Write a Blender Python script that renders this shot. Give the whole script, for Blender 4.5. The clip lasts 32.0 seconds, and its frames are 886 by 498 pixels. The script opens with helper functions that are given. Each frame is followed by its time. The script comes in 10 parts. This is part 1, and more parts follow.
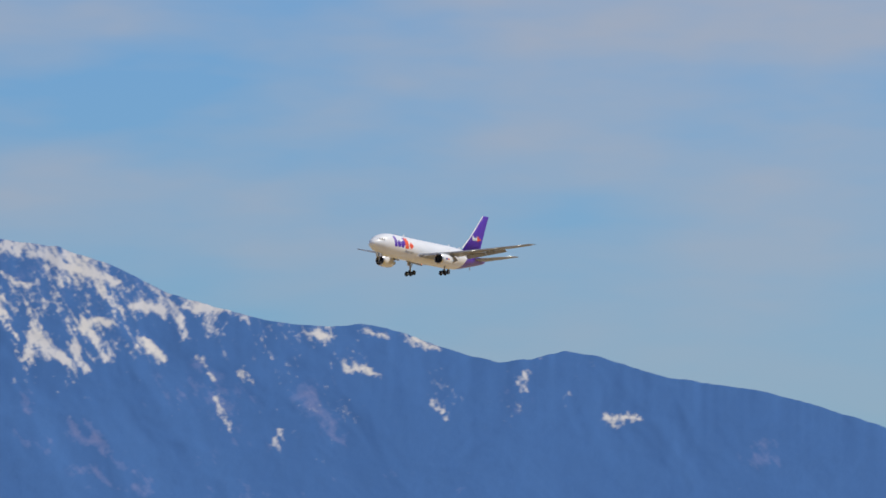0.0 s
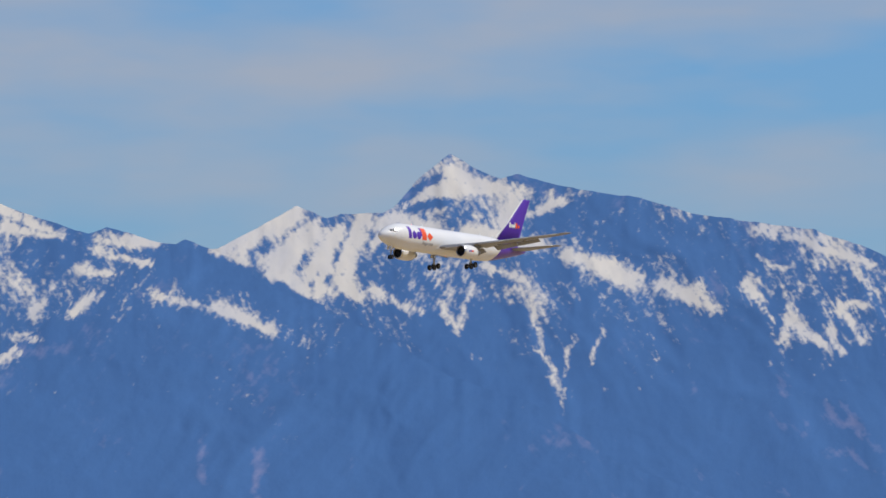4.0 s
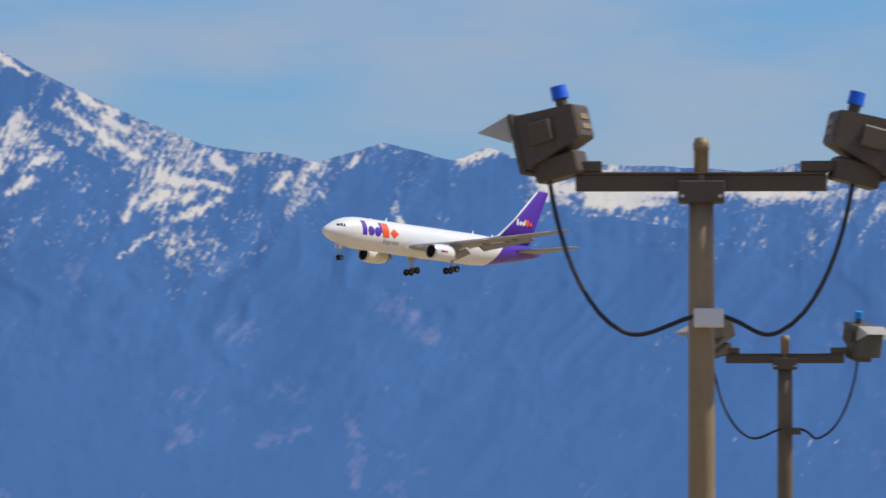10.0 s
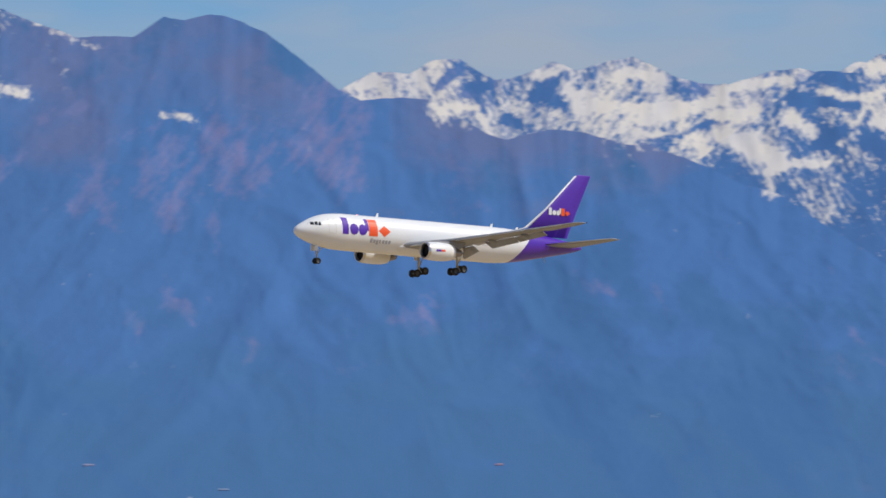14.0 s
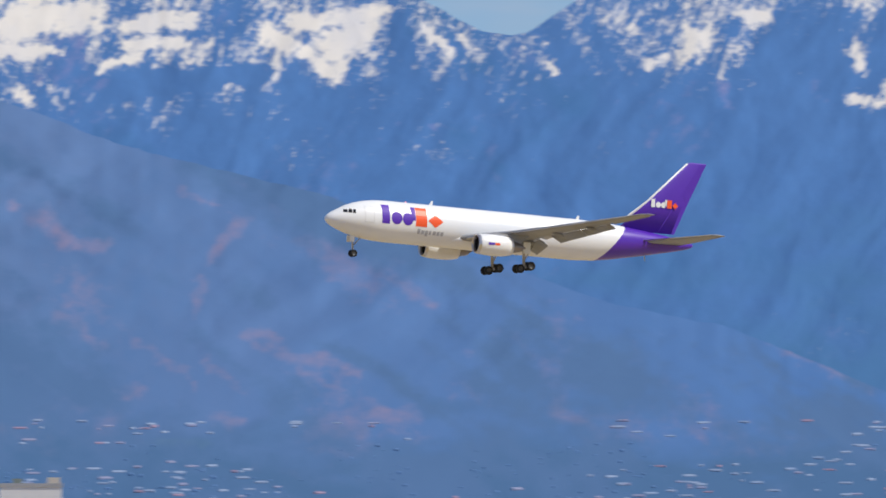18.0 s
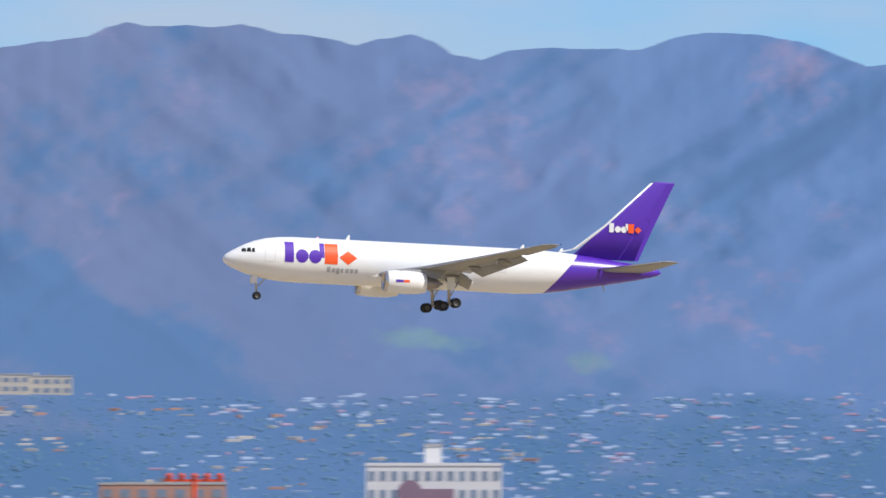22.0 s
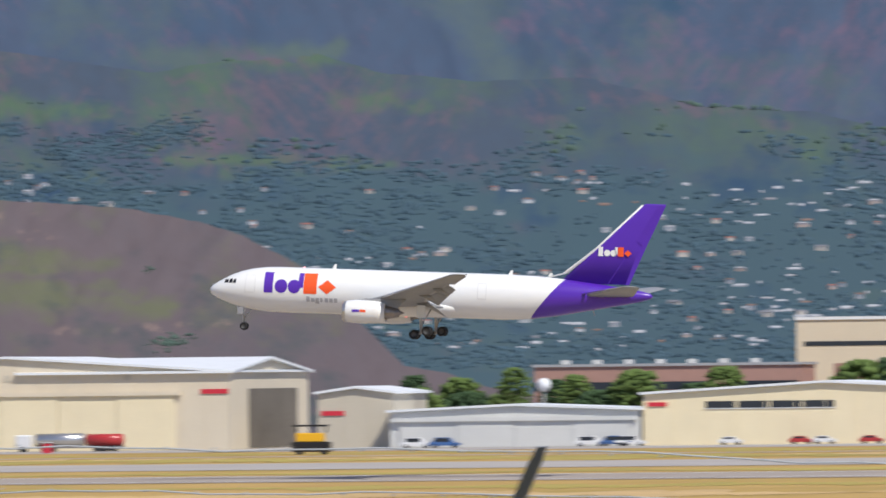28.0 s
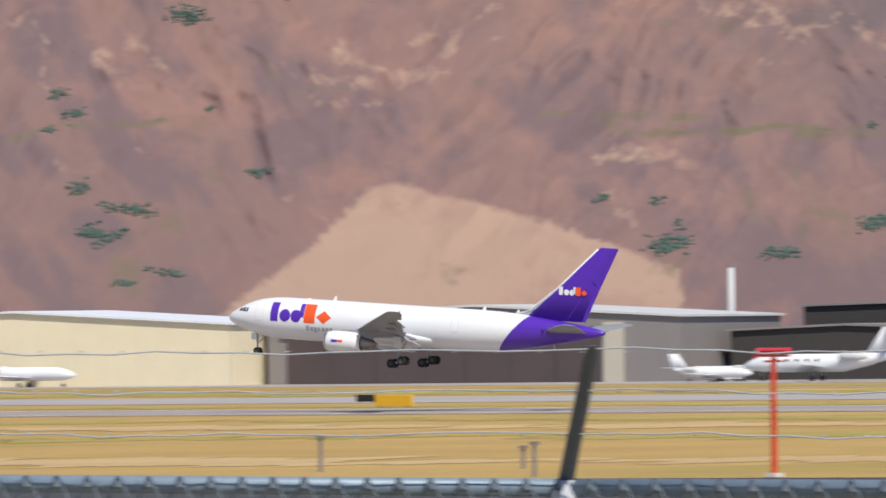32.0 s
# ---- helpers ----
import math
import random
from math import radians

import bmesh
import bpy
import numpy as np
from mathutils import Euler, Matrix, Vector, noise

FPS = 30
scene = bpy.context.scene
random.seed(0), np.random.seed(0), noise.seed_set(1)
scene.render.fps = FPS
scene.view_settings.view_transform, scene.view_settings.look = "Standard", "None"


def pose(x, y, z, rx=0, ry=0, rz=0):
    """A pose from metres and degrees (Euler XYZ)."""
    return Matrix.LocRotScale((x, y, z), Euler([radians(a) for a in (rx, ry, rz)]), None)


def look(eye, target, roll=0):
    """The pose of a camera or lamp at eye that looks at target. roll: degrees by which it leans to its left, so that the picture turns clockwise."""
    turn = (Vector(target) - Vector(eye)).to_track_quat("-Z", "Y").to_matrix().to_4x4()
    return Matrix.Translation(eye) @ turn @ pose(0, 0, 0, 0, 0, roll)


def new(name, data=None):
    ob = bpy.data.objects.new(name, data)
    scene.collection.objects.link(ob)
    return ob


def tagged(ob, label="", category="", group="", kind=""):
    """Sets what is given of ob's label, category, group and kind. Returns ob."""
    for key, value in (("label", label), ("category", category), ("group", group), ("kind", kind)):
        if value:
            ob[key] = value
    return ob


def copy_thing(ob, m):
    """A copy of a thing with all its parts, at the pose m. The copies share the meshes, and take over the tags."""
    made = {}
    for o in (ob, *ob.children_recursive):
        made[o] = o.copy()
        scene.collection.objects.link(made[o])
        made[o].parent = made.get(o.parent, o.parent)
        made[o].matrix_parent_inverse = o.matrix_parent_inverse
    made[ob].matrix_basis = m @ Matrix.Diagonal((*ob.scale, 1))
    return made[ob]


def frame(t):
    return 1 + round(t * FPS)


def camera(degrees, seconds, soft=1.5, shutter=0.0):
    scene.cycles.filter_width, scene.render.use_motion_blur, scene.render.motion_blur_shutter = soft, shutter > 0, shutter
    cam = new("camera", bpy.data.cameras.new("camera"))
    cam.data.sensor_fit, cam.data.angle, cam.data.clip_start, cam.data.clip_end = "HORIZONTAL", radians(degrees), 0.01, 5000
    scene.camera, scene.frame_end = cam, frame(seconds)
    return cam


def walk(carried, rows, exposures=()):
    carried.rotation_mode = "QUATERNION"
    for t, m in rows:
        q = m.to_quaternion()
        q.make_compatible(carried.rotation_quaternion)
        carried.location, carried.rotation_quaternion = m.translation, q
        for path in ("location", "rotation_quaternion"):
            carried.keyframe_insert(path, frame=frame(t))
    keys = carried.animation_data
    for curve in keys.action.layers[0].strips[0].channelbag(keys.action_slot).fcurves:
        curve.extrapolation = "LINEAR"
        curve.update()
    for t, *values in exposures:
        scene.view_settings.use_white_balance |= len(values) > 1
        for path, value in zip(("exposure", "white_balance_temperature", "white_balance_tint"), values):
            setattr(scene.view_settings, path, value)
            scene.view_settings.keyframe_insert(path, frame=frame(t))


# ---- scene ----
# ---- camera: it stands still and pans with the landing aircraft ----
EYE = (0.0, 0.0, 12.0)
cam = camera(5.2991, 32.0, soft=1.6, shutter=0.3)
# time, azimuth, elevation, roll in degrees
PATH = [
    (0, 60.191, 2.754, 0), (0.5, 59.528, 2.626, 0), (1, 59.031, 2.568, 0), (1.5, 58.524, 2.568, 0),
    (2, 58.084, 2.585, 0), (2.5, 57.563, 2.599, 0), (3, 56.927, 2.609, 0), (3.5, 56.261, 2.629, 0),
    (5.5, 53.752, 2.683, 0), (6, 52.889, 2.673, 0), (6.5, 52.098, 2.663, 0), (7, 51.391, 2.656, 0),
    (7.5, 50.776, 2.643, 0), (8, 49.907, 2.626, 0), (8.5, 49.088, 2.521, 0), (9, 48.199, 2.413, 0),
    (9.5, 47.421, 2.386, 0), (10, 46.558, 2.365, 0), (10.5, 45.544, 2.365, 0), (11, 44.803, 2.369, 0),
    (11.5, 43.660, 2.332, 0), (12, 42.649, 2.234, 0), (12.5, 41.600, 2.190, 0), (13, 40.109, 2.159, 0),
    (13.5, 38.898, 2.169, 0), (14, 37.752, 2.186, 0), (14.5, 36.335, 2.179, 0), (15, 34.955, 2.162, 0),
    (15.5, 33.744, 2.152, 0), (17.5, 28.019, 1.767, 0), (18, 26.040, 1.828, 0), (18.5, 24.637, 1.885, 0),
    (19, 23.230, 1.905, 0), (19.5, 21.742, 1.926, 0), (20, 19.878, 1.916, 0), (20.5, 18.211, 1.912, 0),
    (21, 16.480, 1.855, 0), (21.5, 14.376, 1.750, 0), (22, 12.411, 1.672, 0), (22.5, 10.521, 1.594, 0),
    (23, 8.654, 1.479, 0), (23.5, 6.452, 1.435, 0), (24, 4.846, 1.405, 0), (24.5, 2.198, 1.341, 0),
    (25, 0.243, 1.209, 0), (25.5, -1.580, 1.087, 0), (27.5, -9.202, 0.754, 0.65), (28, -11.032, 0.768, 0.65),
    (28.5, -13.342, 0.766, 0.65), (29, -15.121, 0.661, 0.65), (29.3, -16.020, 0.583, 0.65),
    (29.5, -16.768, 0.531, 0.65), (30, -18.891, 0.477, 0.65), (30.3, -19.561, 0.461, 0.65),
    (30.5, -20.149, 0.457, 0.65), (31, -21.624, 0.444, 0.65), (31.5, -23.261, 0.415, 0.65),
    (32, -25.141, 0.416, 0.65),
]


def ray_to(az, el, r):
    """The point at ground distance r that lies in that direction of the eye."""
    a = radians(az)
    return (EYE[0] + r * math.sin(a), EYE[1] + r * math.cos(a), EYE[2] + r * math.tan(radians(el)))


walk(cam, [(t, look(EYE, ray_to(az, el, 1000.0), -roll)) for t, az, el, roll in PATH],
     exposures=[(0, 0.0), (6.5, 0.0), (8, -0.08), (9.5, 0.08), (12.5, 0.13), (13.5, 0.04), (15, 0.02), (18, 0.17), (20, 0.17), (22.5, 0.48), (24, 0.40), (25, 0.36), (28, 0.28), (32, 0.28)])

# ---- sky and sun ----
SUN_AZ, SUN_EL = 135.0, 50.0
world = bpy.data.worlds.new("sky")
scene.world = world
world.use_nodes = True
wn, wl = world.node_tree.nodes, world.node_tree.links
wn.clear()
w_out = wn.new("ShaderNodeOutputWorld")
w_bg = wn.new("ShaderNodeBackground")
w_sky = wn.new("ShaderNodeTexSky")
w_sky.sky_type, w_sky.sun_disc = "NISHITA", False
w_sky.sun_elevation, w_sky.sun_rotation = radians(SUN_EL), radians(SUN_AZ)
w_sky.air_density, w_sky.dust_density, w_sky.ozone_density = 1.0, 0.12, 2.0
w_bg.inputs["Strength"].default_value = 0.1
w_tint = wn.new("ShaderNodeMix")
w_tint.data_type, w_tint.blend_type = "RGBA", "MULTIPLY"
w_tint.inputs[0].default_value = 1.0
w_tint.inputs[7].default_value = (0.345, 0.575, 0.965, 1)
w_tc = wn.new("ShaderNodeTexCoord")
w_map = wn.new("ShaderNodeMapping")
w_map.inputs["Scale"].default_value = (17.0, 17.0, 62.0)
w_noise = wn.new("ShaderNodeTexNoise")
w_noise.inputs["Scale"].default_value, w_noise.inputs["Detail"].default_value = 1.3, 4.0
w_noise.inputs["Roughness"].default_value = 0.5
w_ramp = wn.new("ShaderNodeValToRGB")
w_ramp.color_ramp.elements[0].position, w_ramp.color_ramp.elements[1].position = 0.34, 0.65
w_ramp.color_ramp.elements[1].color = (0.75, 0.75, 0.75, 1)
w_mix = wn.new("ShaderNodeMix")
w_mix.data_type = "RGBA"
w_mix.inputs[7].default_value = (4.0, 4.15, 4.75, 1)
wl.new(w_tc.outputs["Generated"], w_map.inputs["Vector"])
wl.new(w_map.outputs["Vector"], w_noise.inputs["Vector"])
wl.new(w_noise.outputs["Fac"], w_ramp.inputs["Fac"])
wl.new(w_sky.outputs["Color"], w_tint.inputs[6])
wl.new(w_tint.outputs[2], w_mix.inputs[6])
w_sep = wn.new("ShaderNodeSeparateXYZ")
w_rise = wn.new("ShaderNodeMapRange")
w_rise.inputs["From Min"].default_value, w_rise.inputs["From Max"].default_value = 0.030, 0.064
w_rise.inputs["To Min"].default_value = 0.35
w_thin = wn.new("ShaderNodeMath")
w_thin.operation = "MULTIPLY"
wl.new(w_tc.outputs["Generated"], w_sep.inputs[0])
wl.new(w_sep.outputs["Z"], w_rise.inputs["Value"])
wl.new(w_ramp.outputs["Color"], w_thin.inputs[0])
wl.new(w_rise.outputs["Result"], w_thin.inputs[1])
wl.new(w_thin.outputs[0], w_mix.inputs[0])
wl.new(w_mix.outputs[2], w_bg.inputs["Color"])
wl.new(w_bg.outputs["Background"], w_out.inputs["Surface"])

sun = new("sun", bpy.data.lights.new("sun", "SUN"))
sun.data.energy, sun.data.angle, sun.data.color = 3.6, radians(0.55), (1.0, 0.95, 0.86)
sa, se = radians(SUN_AZ), radians(SUN_EL)
sun.matrix_world = look((math.sin(sa) * math.cos(se) * 500, math.cos(sa) * math.cos(se) * 500, math.sin(se) * 500), (0, 0, 0))


# ---- materials ----
def node_material(name):
    m = bpy.data.materials.new(name)
    m.use_nodes = True
    nt = m.node_tree
    return m, nt, nt.nodes["Principled BSDF"]


def paint(name, colour, rough=0.6, metal=0.0, vary=0.12, scale=2.0, bump=0.0, coat=0.0, per_piece=0.0, grain=18.0):
    """A surface with stains at one scale, grain at another, and if wanted a tone of its own for each piece."""
    m, nt, b = node_material(name)
    n, l = nt.nodes, nt.links
    tc = n.new("ShaderNodeTexCoord")
    big = n.new("ShaderNodeTexNoise")
    big.inputs["Scale"].default_value, big.inputs["Detail"].default_value = scale, 4.0
    fine = n.new("ShaderNodeTexNoise")
    fine.inputs["Scale"].default_value, fine.inputs["Detail"].default_value = scale * grain, 3.0
    l.new(tc.outputs["Object"], big.inputs["Vector"])
    l.new(tc.outputs["Object"], fine.inputs["Vector"])
    add = n.new("ShaderNodeMath")
    add.operation = "ADD"
    l.new(big.outputs["Fac"], add.inputs[0])
    l.new(fine.outputs["Fac"], add.inputs[1])
    src = add.outputs[0]
    if per_piece:
        info = n.new("ShaderNodeObjectInfo")
        mul = n.new("ShaderNodeMath")
        mul.operation = "MULTIPLY_ADD"
        mul.inputs[1].default_value = per_piece
        l.new(info.outputs["Random"], mul.inputs[0])
        l.new(src, mul.inputs[2])
        src = mul.outputs[0]
    rng = n.new("ShaderNodeMapRange")
    rng.inputs["From Min"].default_value, rng.inputs["From Max"].default_value = 0.6, 1.4 + per_piece
    l.new(src, rng.inputs["Value"])
    mix = n.new("ShaderNodeMix")
    mix.data_type = "RGBA"
    mix.inputs[6].default_value = (*[c * (1 - vary) for c in colour], 1)
    mix.inputs[7].default_value = (*[min(1, c * (1 + vary)) for c in colour], 1)
    l.new(rng.outputs["Result"], mix.inputs[0])
    l.new(mix.outputs[2], b.inputs["Base Color"])
    b.inputs["Roughness"].default_value, b.inputs["Metallic"].default_value = rough, metal
    b.inputs["Coat Weight"].default_value = coat
    b.inputs["Specular IOR Level"].default_value = 0.4
    if bump:
        bp = n.new("ShaderNodeBump")
        bp.inputs["Strength"].default_value, bp.inputs["Distance"].default_value = bump, 0.05
        l.new(fine.outputs["Fac"], bp.inputs["Height"])
        l.new(bp.outputs["Normal"], b.inputs["Normal"])
    return m


def colour_mix(nt, fac, a, b):
    mix = nt.nodes.new("ShaderNodeMix")
    mix.data_type = "RGBA"
    nt.links.new(fac, mix.inputs[0])
    for slot, v in ((6, a), (7, b)):
        if hasattr(v, "is_linked"):
            nt.links.new(v, mix.inputs[slot])
        else:
            mix.inputs[slot].default_value = (*v, 1)
    return mix.outputs[2]


def noise_fac(nt, scale, lo, hi, stretch=(1, 1, 1), detail=5.0, rough=0.6, face=True):
    """Noise, over a hillside in metres along and up its face."""
    n, l = nt.nodes, nt.links
    geo = n.new("ShaderNodeAttribute" if face else "ShaderNodeTexCoord")
    if face:
        geo.attribute_name = "face"
    mp = n.new("ShaderNodeMapping")
    mp.inputs["Scale"].default_value = stretch
    t = n.new("ShaderNodeTexNoise")
    t.inputs["Scale"].default_value, t.inputs["Detail"].default_value, t.inputs["Roughness"].default_value = scale, detail, rough
    rng = n.new("ShaderNodeMapRange")
    rng.inputs["From Min"].default_value, rng.inputs["From Max"].default_value = lo, hi
    l.new(geo.outputs["Vector" if face else "Object"], mp.inputs["Vector"])
    l.new(mp.outputs["Vector"], t.inputs["Vector"])
    l.new(t.outputs["Fac"], rng.inputs["Value"])
    return rng.outputs["Result"]


def attr_fac(nt, name, noise_scale, amount, lo, hi, detail=6.0, lean=None):
    """A mask from the mesh, with its edge broken up by noise; with lean, by streaks slanting one way or the other."""
    n, l = nt.nodes, nt.links
    a = n.new("ShaderNodeAttribute")
    a.attribute_name = name
    nz = noise_fac(nt, noise_scale, 0.0, 1.0, detail=detail, rough=0.65)
    if lean:
        geo = n.new("ShaderNodeAttribute")
        geo.attribute_name = "face"
        way = n.new("ShaderNodeAttribute")
        way.attribute_name = "lean"
        both = []
        for k in (-1, 1):
            mp = n.new("ShaderNodeMapping")
            mp.vector_type = "TEXTURE"
            mp.inputs["Rotation"].default_value = (0, 0, -k * radians(lean))
            mp.inputs["Scale"].default_value = (1, 4.0, 1)
            t = n.new("ShaderNodeTexNoise")
            t.inputs["Scale"].default_value, t.inputs["Detail"].default_value, t.inputs["Roughness"].default_value = noise_scale * 1.5, detail, 0.62
            l.new(geo.outputs["Vector"], mp.inputs["Vector"])
            l.new(mp.outputs["Vector"], t.inputs["Vector"])
            both.append(t.outputs["Fac"])
        mx = n.new("ShaderNodeMix")
        l.new(way.outputs["Fac"], mx.inputs[0])
        l.new(both[0], mx.inputs[2])
        l.new(both[1], mx.inputs[3])
        av = n.new("ShaderNodeMath")
        av.operation = "MULTIPLY_ADD"
        av.inputs[1].default_value = 1.5
        l.new(mx.outputs[0], av.inputs[0])
        sc = n.new("ShaderNodeMath")
        sc.operation = "MULTIPLY_ADD"
        sc.inputs[1].default_value, sc.inputs[2].default_value = 1.0, -0.75
        l.new(nz, sc.inputs[0])
        l.new(sc.outputs[0], av.inputs[2])
        nz = av.outputs[0]
    ma = n.new("ShaderNodeMath")
    ma.operation = "MULTIPLY_ADD"
    ma.inputs[1].default_value = amount
    l.new(nz, ma.inputs[0])
    l.new(a.outputs["Fac"], ma.inputs[2])
    rng = n.new("ShaderNodeMapRange")
    rng.inputs["From Min"].default_value, rng.inputs["From Max"].default_value = lo + amount / 2, hi + amount / 2
    l.new(ma.outputs[0], rng.inputs["Value"])
    return rng.outputs["Result"]


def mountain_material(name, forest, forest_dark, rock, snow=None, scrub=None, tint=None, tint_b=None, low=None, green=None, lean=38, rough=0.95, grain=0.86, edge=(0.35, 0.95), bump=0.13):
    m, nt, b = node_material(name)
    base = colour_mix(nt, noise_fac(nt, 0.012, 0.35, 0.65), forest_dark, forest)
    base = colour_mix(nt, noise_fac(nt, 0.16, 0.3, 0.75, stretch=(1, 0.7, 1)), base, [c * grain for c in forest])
    if tint:
        base = colour_mix(nt, attr_fac(nt, "tint", 0.05, 0.15, 0.0, 1.0), base, tint)
    if tint_b:
        base = colour_mix(nt, attr_fac(nt, "tint_b", 0.05, 0.15, 0.0, 1.0), base, tint_b)
    if green:
        base = colour_mix(nt, attr_fac(nt, "green", 0.3, 0.5, 0.3, 0.8), base, green)
    base = colour_mix(nt, attr_fac(nt, "rock", 0.22, 1.1, *edge, lean=lean), base, rock)
    if low:
        base = colour_mix(nt, attr_fac(nt, "low", 0.12, 0.8, 0.2, 0.9), base, low)
    if scrub:
        base = colour_mix(nt, attr_fac(nt, "scrub", 0.16, 0.8, 0.45, 0.85), base, scrub)
    if snow:
        # shaded snow put into the colour as lilac-grey patches
        snow = colour_mix(nt, noise_fac(nt, 0.035, 0.42, 0.66, stretch=(1.4, 0.8, 1), detail=7.0), snow, [c * k for c, k in zip(snow, (0.84, 0.88, 0.99))])
        base = colour_mix(nt, attr_fac(nt, "snow", 0.42, 1.3, 0.38, 0.80, detail=10.0, lean=28), base, snow)
    nt.links.new(base, b.inputs["Base Color"])
    b.inputs["Roughness"].default_value = rough
    bp = nt.nodes.new("ShaderNodeBump")
    bp.inputs["Strength"].default_value, bp.inputs["Distance"].default_value = bump, 6.0
    nt.links.new(noise_fac(nt, 0.06, 0.0, 1.0, detail=8.0, rough=0.7), bp.inputs["Height"])
    nt.links.new(bp.outputs["Normal"], b.inputs["Normal"])
    b.inputs["Specular IOR Level"].default_value = 0.1
    return m


# base colours hold the distance haze: dulled cream snow, blue forest
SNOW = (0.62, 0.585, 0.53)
HAZE_BLUE = (0.061, 0.153, 0.352)
HAZED_FOREST = mountain_material("hazed_conifer_forest", HAZE_BLUE, (0.052, 0.134, 0.316), (0.162, 0.206, 0.377), snow=SNOW)
# oak slope blued by haze, which is part of its base colour
HAZED_OAK = (0.066, 0.158, 0.352)
PURPLE_RANGE = mountain_material("hazed_oak_slope", HAZED_OAK, (0.063, 0.158, 0.358), (0.155, 0.180, 0.345), snow=SNOW, scrub=(0.052, 0.138, 0.300), tint=HAZE_BLUE, low=(0.056, 0.146, 0.296), green=(0.108, 0.152, 0.300))
# haze over the town range is mixed into all these slope colours
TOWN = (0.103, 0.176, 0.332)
TOWN_SLOPE = mountain_material("hazed_range_above_town", TOWN, (0.078, 0.154, 0.306), (0.185, 0.185, 0.30), scrub=(0.072, 0.142, 0.272), tint=HAZED_OAK, tint_b=(0.112, 0.152, 0.262), low=(0.060, 0.130, 0.248), green=(0.122, 0.205, 0.255), lean=None, edge=(0.3, 0.9), grain=0.9, bump=0.08)
# ridge colours blued for the haze between city and hills
EAST_SLOPE = mountain_material("hazed_east_ridge", (0.068, 0.112, 0.196), (0.047, 0.099, 0.180), (0.25, 0.165, 0.205), scrub=(0.050, 0.108, 0.185), tint=(0.10, 0.16, 0.28), low=(0.062, 0.108, 0.150), green=(0.098, 0.112, 0.190), edge=(0.40, 0.85), bump=0.08)
# foothills: haze, sunlit grass and blue cloud shade put into patch colours
FOOT_GRASS = mountain_material("hazed_foothill_grass", (0.068, 0.092, 0.142), (0.048, 0.084, 0.138), (0.112, 0.092, 0.136), scrub=(0.040, 0.076, 0.122), low=(0.052, 0.102, 0.142), green=(0.080, 0.112, 0.112), edge=(0.3, 0.9), bump=0.08)
# green stands for sunlit grass, scrub for bushes and blue shade
GREEN_GRASS = mountain_material("hazed_green_foothill", (0.070, 0.090, 0.122), (0.047, 0.077, 0.122), (0.122, 0.094, 0.120), scrub=(0.034, 0.066, 0.112), low=(0.056, 0.094, 0.114), green=(0.078, 0.122, 0.084), edge=(0.3, 0.9), bump=0.08)
# purple-grey base holds the shade that lies on the bench
BENCH_SLOPE = mountain_material("dry_brown_slope", (0.138, 0.110, 0.116), (0.100, 0.092, 0.104), (0.32, 0.225, 0.178), scrub=(0.070, 0.082, 0.086), green=(0.124, 0.128, 0.082), bump=0.10)
RED_SLOPE = mountain_material("dry_red_slope", (0.262, 0.158, 0.134), (0.178, 0.128, 0.120), (0.39, 0.262, 0.190), tint=(0.142, 0.112, 0.114), scrub=(0.165, 0.138, 0.085), green=(0.176, 0.120, 0.118), low=(0.300, 0.172, 0.136))


# ---- terrain ----
LATTICES = {}


def lattice(seed):
    if seed not in LATTICES:
        LATTICES[seed] = np.random.RandomState(seed).rand(256, 256)
    return LATTICES[seed]


def value_noise(x, y, table):
    xi, yi = np.floor(x).astype(int), np.floor(y).astype(int)
    fx, fy = x - xi, y - yi
    fx, fy = fx * fx * (3 - 2 * fx), fy * fy * (3 - 2 * fy)
    x0, x1, y0, y1 = xi & 255, (xi + 1) & 255, yi & 255, (yi + 1) & 255
    top = table[x0, y0] * (1 - fx) + table[x1, y0] * fx
    low = table[x0, y1] * (1 - fx) + table[x1, y1] * fx
    return top * (1 - fy) + low * fy


def fractal(x, y, seed, octaves=5, gain=0.5):
    out, amp, total = 0.0, 1.0, 0.0
    for k in range(octaves):
        out = out + amp * value_noise(x * 2 ** k + 17 * k, y * 2 ** k + 31 * k, lattice(seed + k))
        total += amp
        amp *= gain
    return out / total


def ridged(x, y, seed, octaves=4, gain=0.55):
    out, amp, total = 0.0, 1.0, 0.0
    for k in range(octaves):
        out = out + amp * (1 - np.abs(2 * value_noise(x * 2 ** k + 7 * k, y * 2 ** k + 13 * k, lattice(seed + 50 + k)) - 1))
        total += amp
        amp *= gain
    return out / total


